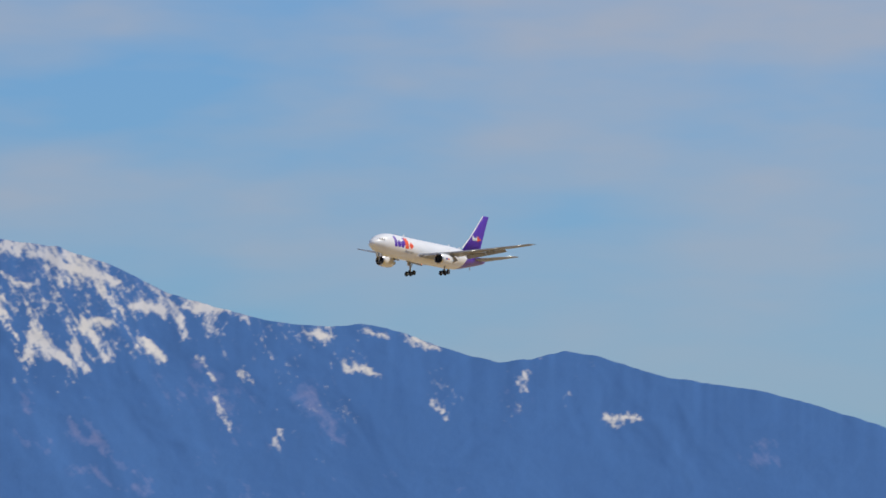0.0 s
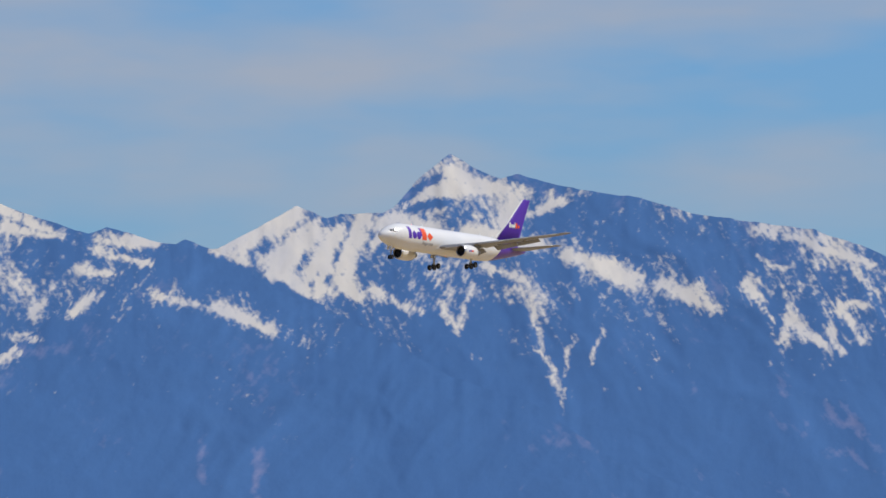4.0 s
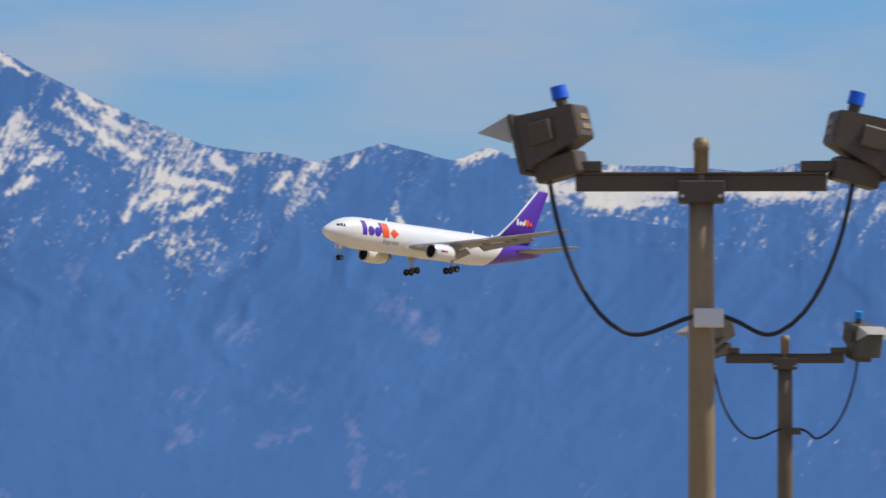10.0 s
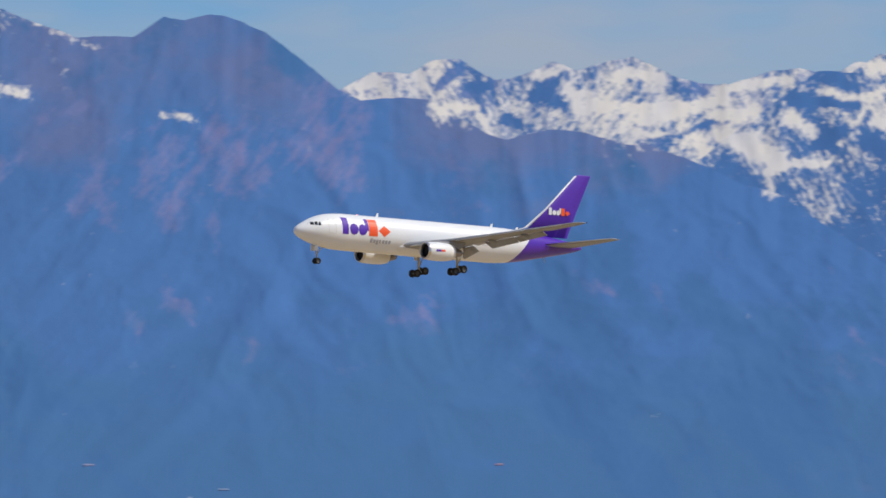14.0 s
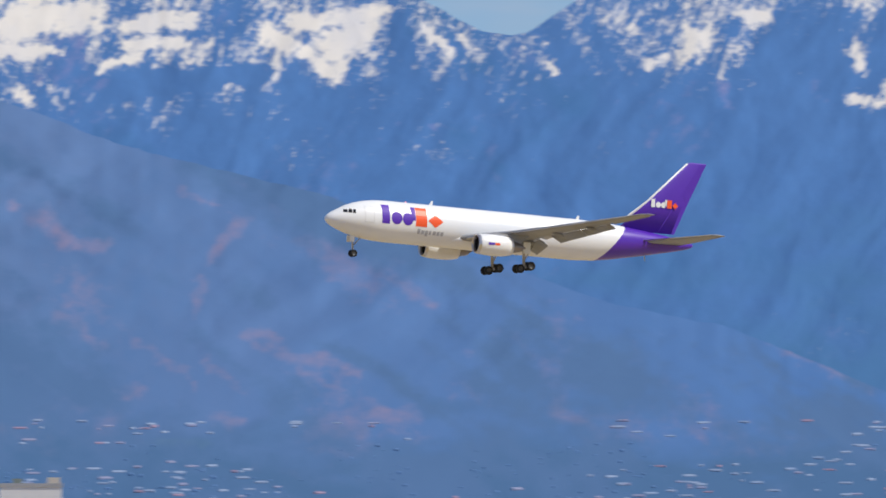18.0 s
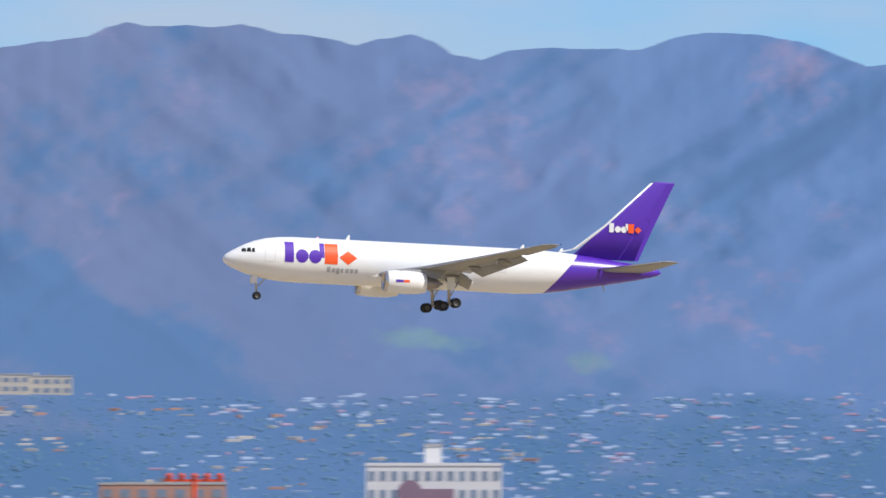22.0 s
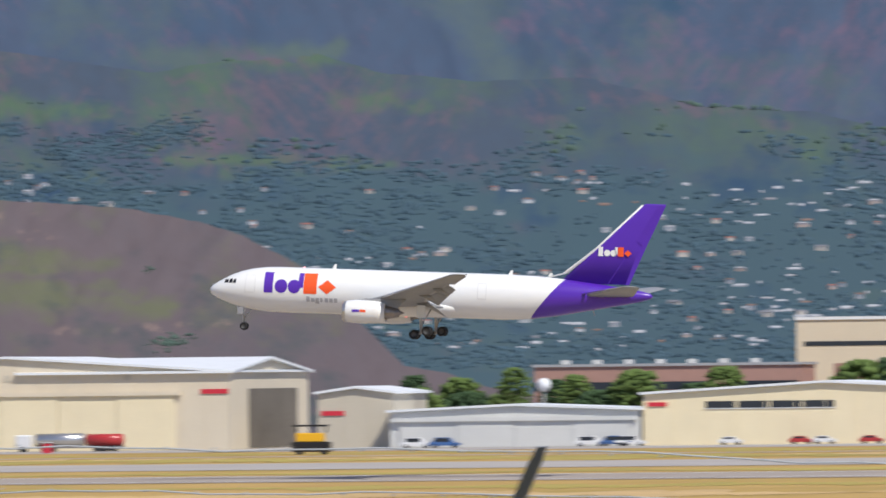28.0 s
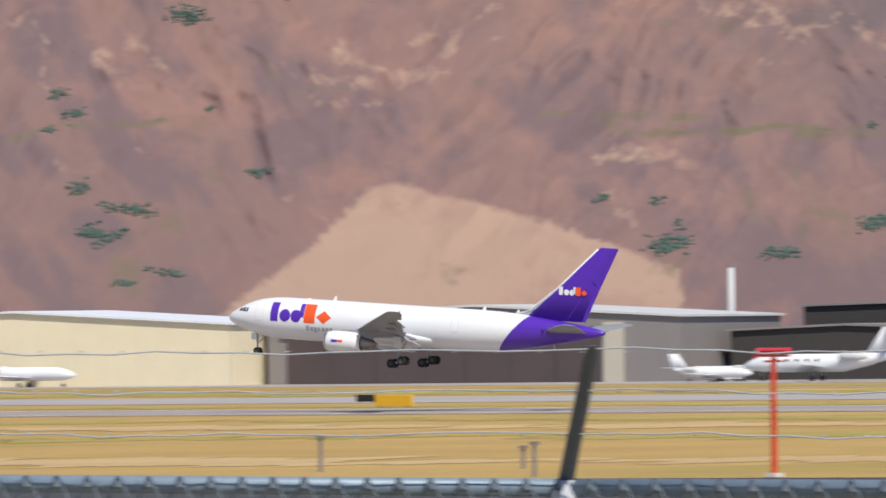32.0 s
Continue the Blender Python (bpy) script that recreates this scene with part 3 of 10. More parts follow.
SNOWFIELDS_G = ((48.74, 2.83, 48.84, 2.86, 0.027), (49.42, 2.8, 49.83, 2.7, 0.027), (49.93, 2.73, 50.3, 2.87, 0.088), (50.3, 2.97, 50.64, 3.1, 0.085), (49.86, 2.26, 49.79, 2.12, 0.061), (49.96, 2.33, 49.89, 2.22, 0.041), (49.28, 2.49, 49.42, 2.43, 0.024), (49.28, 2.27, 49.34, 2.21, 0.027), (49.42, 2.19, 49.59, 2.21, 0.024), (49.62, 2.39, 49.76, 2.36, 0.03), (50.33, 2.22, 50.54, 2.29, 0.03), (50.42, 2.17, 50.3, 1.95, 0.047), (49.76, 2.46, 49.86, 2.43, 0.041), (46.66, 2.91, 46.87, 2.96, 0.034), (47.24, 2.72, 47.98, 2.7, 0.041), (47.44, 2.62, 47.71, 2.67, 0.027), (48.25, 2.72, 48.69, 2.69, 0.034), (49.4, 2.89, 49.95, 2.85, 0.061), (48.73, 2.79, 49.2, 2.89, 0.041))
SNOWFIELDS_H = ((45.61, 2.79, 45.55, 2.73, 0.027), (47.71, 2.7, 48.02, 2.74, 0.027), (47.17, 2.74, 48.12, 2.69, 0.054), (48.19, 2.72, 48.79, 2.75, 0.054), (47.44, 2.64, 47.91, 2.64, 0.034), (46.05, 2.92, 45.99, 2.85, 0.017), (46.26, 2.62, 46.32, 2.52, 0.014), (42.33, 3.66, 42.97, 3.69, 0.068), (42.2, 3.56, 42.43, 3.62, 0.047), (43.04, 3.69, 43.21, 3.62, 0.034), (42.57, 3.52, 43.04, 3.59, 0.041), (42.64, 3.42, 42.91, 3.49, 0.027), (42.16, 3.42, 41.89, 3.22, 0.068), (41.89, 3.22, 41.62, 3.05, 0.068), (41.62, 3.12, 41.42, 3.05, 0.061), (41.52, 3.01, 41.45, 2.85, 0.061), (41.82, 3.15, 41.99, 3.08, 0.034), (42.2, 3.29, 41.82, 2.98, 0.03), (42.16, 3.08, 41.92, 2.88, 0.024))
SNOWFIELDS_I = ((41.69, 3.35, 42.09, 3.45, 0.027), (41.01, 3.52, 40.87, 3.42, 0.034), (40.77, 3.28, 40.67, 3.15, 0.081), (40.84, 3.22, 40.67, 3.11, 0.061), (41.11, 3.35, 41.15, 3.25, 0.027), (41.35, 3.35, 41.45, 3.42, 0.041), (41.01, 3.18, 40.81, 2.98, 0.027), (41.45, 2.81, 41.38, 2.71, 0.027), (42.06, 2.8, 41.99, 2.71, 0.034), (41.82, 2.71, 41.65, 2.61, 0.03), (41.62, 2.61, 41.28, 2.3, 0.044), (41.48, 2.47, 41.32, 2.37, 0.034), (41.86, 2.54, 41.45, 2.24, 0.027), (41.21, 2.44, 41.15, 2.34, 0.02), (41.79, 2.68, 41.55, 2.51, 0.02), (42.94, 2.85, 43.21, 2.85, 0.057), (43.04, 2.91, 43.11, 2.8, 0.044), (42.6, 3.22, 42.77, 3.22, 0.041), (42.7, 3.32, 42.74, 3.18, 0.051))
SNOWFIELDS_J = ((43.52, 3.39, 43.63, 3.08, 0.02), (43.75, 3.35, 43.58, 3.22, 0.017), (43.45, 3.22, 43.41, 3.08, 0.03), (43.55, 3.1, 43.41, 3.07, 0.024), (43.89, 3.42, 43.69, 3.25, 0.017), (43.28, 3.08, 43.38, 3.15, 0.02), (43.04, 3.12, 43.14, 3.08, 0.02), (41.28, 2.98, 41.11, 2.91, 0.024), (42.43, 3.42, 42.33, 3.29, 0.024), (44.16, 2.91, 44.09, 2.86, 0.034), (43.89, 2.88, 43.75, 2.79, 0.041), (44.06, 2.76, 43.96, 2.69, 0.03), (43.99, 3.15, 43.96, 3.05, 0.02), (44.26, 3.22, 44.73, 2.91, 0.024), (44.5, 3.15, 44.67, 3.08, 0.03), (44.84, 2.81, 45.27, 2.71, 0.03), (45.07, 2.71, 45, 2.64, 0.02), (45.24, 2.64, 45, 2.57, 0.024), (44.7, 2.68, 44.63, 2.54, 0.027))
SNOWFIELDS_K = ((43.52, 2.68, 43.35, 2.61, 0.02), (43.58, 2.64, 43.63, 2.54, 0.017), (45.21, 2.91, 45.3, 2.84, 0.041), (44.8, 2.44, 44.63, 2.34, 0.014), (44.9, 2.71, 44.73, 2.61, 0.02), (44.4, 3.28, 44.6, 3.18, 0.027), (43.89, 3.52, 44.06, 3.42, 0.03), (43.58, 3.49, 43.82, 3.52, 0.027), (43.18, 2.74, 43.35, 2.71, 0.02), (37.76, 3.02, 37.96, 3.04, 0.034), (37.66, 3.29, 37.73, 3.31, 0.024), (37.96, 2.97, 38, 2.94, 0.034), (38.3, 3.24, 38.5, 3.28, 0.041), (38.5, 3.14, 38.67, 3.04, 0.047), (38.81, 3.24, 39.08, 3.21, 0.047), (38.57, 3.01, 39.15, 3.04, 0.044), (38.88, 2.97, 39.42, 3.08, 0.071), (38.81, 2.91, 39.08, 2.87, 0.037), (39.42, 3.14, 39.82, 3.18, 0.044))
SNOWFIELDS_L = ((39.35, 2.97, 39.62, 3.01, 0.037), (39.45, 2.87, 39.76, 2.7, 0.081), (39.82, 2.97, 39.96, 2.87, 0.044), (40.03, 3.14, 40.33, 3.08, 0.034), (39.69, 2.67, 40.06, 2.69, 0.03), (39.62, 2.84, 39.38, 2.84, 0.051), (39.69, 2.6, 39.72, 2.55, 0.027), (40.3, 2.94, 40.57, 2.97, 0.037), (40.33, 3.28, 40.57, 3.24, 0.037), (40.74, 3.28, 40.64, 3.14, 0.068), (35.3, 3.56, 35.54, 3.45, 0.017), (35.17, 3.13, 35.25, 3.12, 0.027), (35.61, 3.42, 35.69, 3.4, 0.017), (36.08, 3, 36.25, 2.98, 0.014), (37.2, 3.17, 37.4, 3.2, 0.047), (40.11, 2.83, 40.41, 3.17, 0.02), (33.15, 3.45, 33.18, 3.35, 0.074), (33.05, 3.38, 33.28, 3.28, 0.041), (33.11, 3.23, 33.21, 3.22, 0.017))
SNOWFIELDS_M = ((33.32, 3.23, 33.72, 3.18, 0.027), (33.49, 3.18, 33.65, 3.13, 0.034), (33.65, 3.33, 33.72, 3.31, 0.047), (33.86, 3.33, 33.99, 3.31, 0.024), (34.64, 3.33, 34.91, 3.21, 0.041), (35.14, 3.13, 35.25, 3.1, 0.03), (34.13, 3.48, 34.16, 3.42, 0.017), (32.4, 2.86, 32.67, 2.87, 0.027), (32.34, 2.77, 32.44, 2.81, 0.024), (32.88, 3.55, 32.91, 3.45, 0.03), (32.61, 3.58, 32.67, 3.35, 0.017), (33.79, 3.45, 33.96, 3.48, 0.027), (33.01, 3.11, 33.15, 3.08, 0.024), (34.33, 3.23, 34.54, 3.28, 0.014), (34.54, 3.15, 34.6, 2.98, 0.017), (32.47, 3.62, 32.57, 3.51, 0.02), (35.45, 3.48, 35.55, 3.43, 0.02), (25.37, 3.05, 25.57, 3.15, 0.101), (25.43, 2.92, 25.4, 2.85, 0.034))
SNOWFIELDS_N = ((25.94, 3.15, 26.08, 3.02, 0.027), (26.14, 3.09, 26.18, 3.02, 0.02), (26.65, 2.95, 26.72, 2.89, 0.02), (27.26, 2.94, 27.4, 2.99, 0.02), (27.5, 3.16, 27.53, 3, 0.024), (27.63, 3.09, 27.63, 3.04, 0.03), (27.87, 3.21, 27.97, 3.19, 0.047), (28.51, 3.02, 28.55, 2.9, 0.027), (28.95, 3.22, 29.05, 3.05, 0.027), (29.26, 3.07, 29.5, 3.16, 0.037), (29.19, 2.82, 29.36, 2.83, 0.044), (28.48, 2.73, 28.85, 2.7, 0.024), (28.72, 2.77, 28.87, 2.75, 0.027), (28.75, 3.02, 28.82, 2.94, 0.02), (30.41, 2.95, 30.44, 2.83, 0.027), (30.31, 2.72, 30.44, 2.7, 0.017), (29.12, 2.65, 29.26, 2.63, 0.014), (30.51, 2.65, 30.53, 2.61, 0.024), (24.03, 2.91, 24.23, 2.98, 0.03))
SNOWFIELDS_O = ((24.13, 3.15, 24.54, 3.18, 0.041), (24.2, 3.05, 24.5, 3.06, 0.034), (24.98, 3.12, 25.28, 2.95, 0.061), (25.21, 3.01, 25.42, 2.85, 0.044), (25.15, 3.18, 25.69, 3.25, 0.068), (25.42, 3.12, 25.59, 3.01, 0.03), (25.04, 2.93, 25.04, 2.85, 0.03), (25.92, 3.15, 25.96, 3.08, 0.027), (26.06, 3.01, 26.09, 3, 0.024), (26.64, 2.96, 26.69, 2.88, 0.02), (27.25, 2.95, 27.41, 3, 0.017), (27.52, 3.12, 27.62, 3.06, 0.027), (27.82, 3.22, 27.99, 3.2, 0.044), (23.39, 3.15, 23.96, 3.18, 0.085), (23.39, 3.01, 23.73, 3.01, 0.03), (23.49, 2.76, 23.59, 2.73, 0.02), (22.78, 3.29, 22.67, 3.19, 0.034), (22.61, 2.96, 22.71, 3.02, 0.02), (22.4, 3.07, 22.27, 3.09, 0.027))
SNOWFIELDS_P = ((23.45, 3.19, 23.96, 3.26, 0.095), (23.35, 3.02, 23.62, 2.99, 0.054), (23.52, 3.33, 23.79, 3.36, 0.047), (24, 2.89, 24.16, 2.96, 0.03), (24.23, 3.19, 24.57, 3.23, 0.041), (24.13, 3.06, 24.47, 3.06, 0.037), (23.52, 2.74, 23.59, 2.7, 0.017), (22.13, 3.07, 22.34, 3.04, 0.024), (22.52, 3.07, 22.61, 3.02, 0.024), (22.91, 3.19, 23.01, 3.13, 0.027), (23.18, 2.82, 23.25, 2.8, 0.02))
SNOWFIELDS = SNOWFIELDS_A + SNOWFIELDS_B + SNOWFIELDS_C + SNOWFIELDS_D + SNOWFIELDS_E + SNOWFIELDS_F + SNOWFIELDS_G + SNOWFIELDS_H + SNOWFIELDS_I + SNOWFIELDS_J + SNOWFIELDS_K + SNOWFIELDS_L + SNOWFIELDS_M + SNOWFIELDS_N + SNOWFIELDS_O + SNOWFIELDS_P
# bare rock, and shadow sides of peaks darkened by leaving out the snow
BARE_AND_SHADED_A = ((55.44, 2.95, 55.63, 3.09, 0.034), (56.1, 3.09, 56.37, 3.02, 0.03), (55.46, 2.9, 55.73, 2.92, 0.02), (56.17, 2.75, 56.44, 2.92, 0.017), (54.27, 2.51, 54.65, 2.37, 0.047), (52.28, 3.07, 52.27, 2.96, 0.041), (52.16, 2.78, 52.1, 2.71, 0.054), (52.44, 2.86, 52.4, 2.68, 0.054), (50.57, 2.98, 50.3, 2.67, 0.024), (50.68, 2.88, 51.01, 2.54, 0.02), (51.69, 2.71, 52.13, 2.69, 0.02), (52.13, 2.47, 52.33, 2.41, 0.027), (54.03, 2.61, 54.43, 2.47, 0.088), (54.43, 2.47, 54.91, 2.27, 0.061), (50.78, 3.08, 50.74, 3.15, 0.02), (50.16, 2.7, 50.5, 2.93, 0.02), (52.3, 3.03, 52.28, 2.95, 0.041), (49.27, 2.69, 49.74, 2.72, 0.047), (41.08, 3.46, 41.18, 3.43, 0.03))
BARE_AND_SHADED_B = ((40.91, 3.35, 41.04, 3.28, 0.041), (41.89, 3.59, 41.65, 3.42, 0.061), (42.03, 3.59, 41.96, 3.52, 0.041), (42.91, 3.66, 42.77, 3.61, 0.02), (42.5, 3.54, 42.52, 3.47, 0.02), (42.43, 3.29, 42.5, 3.12, 0.051), (42.36, 2.88, 42.16, 2.54, 0.122), (42.5, 2.95, 42.43, 2.61, 0.095), (43.31, 3.52, 43.18, 3.32, 0.027), (43.92, 3.35, 44.06, 3.22, 0.034), (41.89, 3.35, 41.62, 3.37, 0.017), (44.19, 3.05, 44.5, 2.84, 0.034), (43.69, 3.01, 43.38, 2.88, 0.034), (40.81, 2.88, 41.01, 2.71, 0.047), (37.83, 3.28, 37.73, 3.17, 0.054), (37.93, 3.14, 38.06, 3.17, 0.041), (38.13, 2.97, 38.2, 2.92, 0.037), (38.37, 3.11, 38.47, 3.04, 0.037), (38.4, 3.16, 38.27, 3.09, 0.03))
BARE_AND_SHADED_C = ((39.89, 3.08, 40.23, 3.04, 0.027), (40.16, 2.89, 39.96, 2.8, 0.034), (39.35, 2.94, 39.18, 2.86, 0.02), (40.3, 2.84, 40.64, 2.64, 0.054), (24.06, 2.78, 25.01, 2.89, 0.068), (25.08, 2.81, 25.38, 2.68, 0.061), (23.73, 2.88, 24, 2.81, 0.047), (25.76, 3.18, 25.82, 2.98, 0.054), (25.76, 2.91, 25.96, 2.78, 0.061), (34.33, 3.38, 34.53, 3.52, 0.034), (33.42, 3.45, 33.59, 3.55, 0.041), (34.87, 3.42, 35.35, 3.35, 0.047), (32.3, 3.24, 32.71, 3.04, 0.054), (33.72, 3.01, 34.33, 2.98, 0.047))
BARE_AND_SHADED = BARE_AND_SHADED_A + BARE_AND_SHADED_B + BARE_AND_SHADED_C
SCREES_A = ((57.64, 1.64, 57.84, 1.54, 0.047), (59.37, 1.88, 59.57, 1.61, 0.054), (57.98, 1.44, 58.18, 1.39, 0.047), (57.68, 1.91, 57.74, 1.74, 0.02), (57.95, 1.67, 58.42, 1.34, 0.034), (57.69, 1.63, 57.86, 1.56, 0.041), (57.93, 1.43, 58.47, 1.29, 0.03), (57.15, 1.83, 57.15, 1.8, 0.027), (54.51, 1.93, 54.58, 1.77, 0.027), (54.58, 1.39, 54.58, 1.16, 0.041), (58.06, 1.73, 58.2, 1.53, 0.03), (55.63, 3.09, 55.44, 2.93, 0.027), (56.1, 3.07, 56.37, 2.98, 0.034), (51.15, 2.07, 51.05, 1.66, 0.129), (51.73, 1.73, 51.69, 1.26, 0.061), (52.1, 1.73, 52, 1.26, 0.068), (52.3, 1.66, 52.27, 1.19, 0.054), (52.6, 1.59, 52.57, 1.22, 0.074), (52.84, 1.36, 52.98, 1.32, 0.068))
SCREES_B = ((52.4, 1.75, 52.44, 1.71, 0.027), (54.53, 1.9, 54.6, 1.83, 0.041), (51.93, 2, 51.86, 1.83, 0.034), (54.23, 1.46, 54.23, 1.26, 0.034), (51.42, 2.07, 51.59, 1.8, 0.041), (53.15, 2.07, 53.25, 2, 0.03), (46.24, 2.07, 46.51, 1.83, 0.074), (44.96, 1.19, 45.03, 1.29, 0.034), (46.01, 1.29, 46.07, 0.95, 0.047), (42.29, 2.02, 42.35, 1.96, 0.047), (42.46, 1.15, 42.66, 0.95, 0.041), (45.47, 1.22, 45.74, 1.26, 0.041), (42.43, 2.85, 42.2, 2.54, 0.122), (42.23, 2, 42.33, 1.93, 0.054), (41.05, 1.09, 41.15, 1.02, 0.047), (40.34, 1.05, 40.57, 0.85, 0.047), (40.07, 1.36, 40.13, 1.22, 0.041), (40.98, 0.85, 41.01, 0.75, 0.047), (42.5, 1.02, 42.91, 0.82, 0.027))
SCREES_C = ((41.28, 1.7, 41.76, 1.53, 0.041), (40.2, 1.69, 40.4, 1.49, 0.034), (45, 1.29, 45.07, 1.22, 0.047), (37.66, 1.75, 37.73, 1.69, 0.041), (39.72, 1.71, 39.82, 1.7, 0.034), (39.82, 1.59, 40.13, 1.22, 0.03), (40.3, 1.08, 40.6, 0.95, 0.047), (39.96, 0.81, 40.03, 0.67, 0.047), (40.94, 0.84, 41.08, 0.71, 0.047), (40.16, 0.84, 40.37, 0.71, 0.034), (38.57, 2.03, 38.81, 1.89, 0.041), (42.53, 1.01, 42.76, 0.84, 0.047), (36.99, 3.07, 37.13, 2.6, 0.135), (36.45, 2.93, 36.11, 2.39, 0.115), (35.67, 2.56, 35.74, 2.36, 0.074), (36.38, 2.32, 36.42, 2.19, 0.027), (36.11, 2.56, 36.11, 2.46, 0.03), (37.6, 1.85, 37.74, 1.68, 0.03), (37.43, 1.77, 37.6, 1.73, 0.03))
SCREES_D = ((36.11, 1.92, 36.22, 1.78, 0.054), (35.91, 1.78, 35.95, 1.65, 0.041), (36.62, 1.65, 36.59, 1.51, 0.03), (37.2, 3, 37.26, 2.53, 0.081), (36.79, 2.9, 36.62, 2.56, 0.088), (35.78, 2.86, 35.98, 2.9, 0.054), (33.28, 2.96, 33.35, 2.86, 0.047), (32.94, 2.67, 32.88, 2.57, 0.034), (33.45, 2.6, 33.47, 2.52, 0.034), (33.28, 2.23, 33.35, 2.22, 0.041), (32.98, 1.86, 33.15, 1.56, 0.088), (33.35, 1.91, 33.42, 1.89, 0.027), (32.64, 1.49, 32.84, 1.56, 0.047), (36.13, 2.81, 35.96, 2.54, 0.101), (36.53, 2.81, 36.36, 2.3, 0.088), (35.69, 2.64, 35.55, 2.44, 0.068), (35.11, 1.66, 35.14, 1.62, 0.027), (34.87, 1.54, 35.08, 1.52, 0.027), (36.36, 2.3, 36.4, 2.16, 0.027))
SCREES_E = ((36.84, 2.81, 37.14, 2.64, 0.088), (35.01, 2.61, 35.21, 2.77, 0.068), (35.35, 2.94, 35.62, 3.04, 0.054), (37.54, 1.76, 37.61, 1.76, 0.041), (27.29, 2.53, 27.26, 2.45, 0.03), (25.98, 2.53, 26.11, 2.55, 0.02), (26.21, 2.58, 26.55, 2.72, 0.02), (30.31, 2.28, 30.64, 2.41, 0.047), (29.36, 3.09, 29.73, 2.95, 0.068), (30.1, 3.05, 30.24, 2.85, 0.088), (27.7, 2.78, 27.77, 2.68, 0.027), (28.28, 2.82, 28.34, 2.7, 0.027), (26.31, 2.45, 26.38, 2.24, 0.034))
SCREES = SCREES_A + SCREES_B + SCREES_C + SCREES_D + SCREES_E
TOWN_SCARS_A = ((24.88, 2, 24.57, 1.66, 0.03), (24.5, 2.17, 24.84, 2.03, 0.02), (23.63, 2.03, 23.79, 1.86, 0.051), (23.79, 1.86, 24.06, 1.86, 0.027), (25.72, 1.66, 25.96, 1.49, 0.057), (24.91, 1.29, 25.55, 1.09, 0.03), (24.61, 1.15, 24.88, 0.99, 0.044), (24.23, 1.29, 24.57, 0.99, 0.027), (24.74, 0.82, 24.81, 0.8, 0.054), (25.62, 0.85, 25.76, 0.83, 0.034), (26.7, 0.88, 26.91, 0.78, 0.047), (27.99, 1.29, 28.26, 1.19, 0.068), (28.26, 1.15, 28.66, 0.95, 0.034), (24.24, 0.51, 24.91, 0.51, 0.041), (23.73, 1.42, 24.07, 1.22, 0.034), (25.15, 1.15, 25.42, 0.99, 0.027), (23.39, 0.61, 23.59, 0.61, 0.034), (13.93, 1.32, 14.67, 1.01, 0.03), (18.16, 1.01, 18.33, 0.91, 0.044))
TOWN_SCARS_B = ((18.26, 1.16, 18.73, 1.01, 0.057), (16.33, 2.48, 16.7, 2.43, 0.034), (16.13, 2.03, 16.23, 1.93, 0.037), (15.82, 1.28, 16.03, 1.18, 0.027), (13.83, 1.35, 14.03, 1.35, 0.027), (14.17, 1.18, 14.37, 1.01, 0.03), (16.53, 2.91, 16.62, 2.87, 0.02), (15.11, 1.22, 15.32, 1.18, 0.027), (18.77, 1.76, 18.9, 1.65, 0.041), (16.77, 2.33, 16.97, 2.31, 0.027), (14.03, 1.86, 14.2, 1.76, 0.041), (17.62, 1.28, 17.89, 1.22, 0.024), (19, 1.01, 19.13, 0.94, 0.047), (9.52, 2.6, 9.79, 2.67, 0.03), (10.5, 1.99, 10.33, 1.75, 0.03), (10.3, 1.62, 10.16, 1.52, 0.027), (10.23, 2.06, 10.16, 1.99, 0.02), (7.63, 1.13, 7.86, 1.23, 0.034), (7.9, 1.03, 8.07, 1.13, 0.03))
TOWN_SCARS_C = ((7.19, 1.31, 7.36, 1.33, 0.03), (8.57, 1.03, 8.71, 1.03, 0.03), (7.49, 1.75, 7.52, 1.68, 0.034), (9.86, 1.62, 10.06, 1.68, 0.034), (8.23, 2.04, 8.34, 2.04, 0.03), (9.05, 1.28, 8.98, 1.14, 0.034), (8.44, 2.94, 8.51, 2.73, 0.047), (8.57, 2.77, 9.15, 2.53, 0.108), (10.26, 1.04, 10.33, 1.01, 0.024), (10.5, 0.99, 10.91, 0.97, 0.027), (9.39, 2.87, 9.32, 2.8, 0.047), (9.66, 2.19, 9.76, 2.24, 0.027), (8.07, 2.29, 8.2, 2.19, 0.047), (4.49, 2.2, 4.83, 2.17, 0.02), (5.04, 2.22, 5.1, 2.2, 0.02), (5.64, 1.86, 5.75, 1.83, 0.027), (6.29, 1.51, 6.59, 1.53, 0.027), (7.23, 1.31, 7.37, 1.44, 0.034), (7.33, 1.41, 7.5, 1.64, 0.03))
TOWN_SCARS_D = ((6.63, 2.08, 6.69, 1.91, 0.03), (7.03, 1.54, 7.13, 1.61, 0.024), (6.42, 2.42, 6.63, 2.44, 0.02), (6.05, 1.64, 6.08, 1.61, 0.02))
TOWN_SCARS = TOWN_SCARS_A + TOWN_SCARS_B + TOWN_SCARS_C + TOWN_SCARS_D
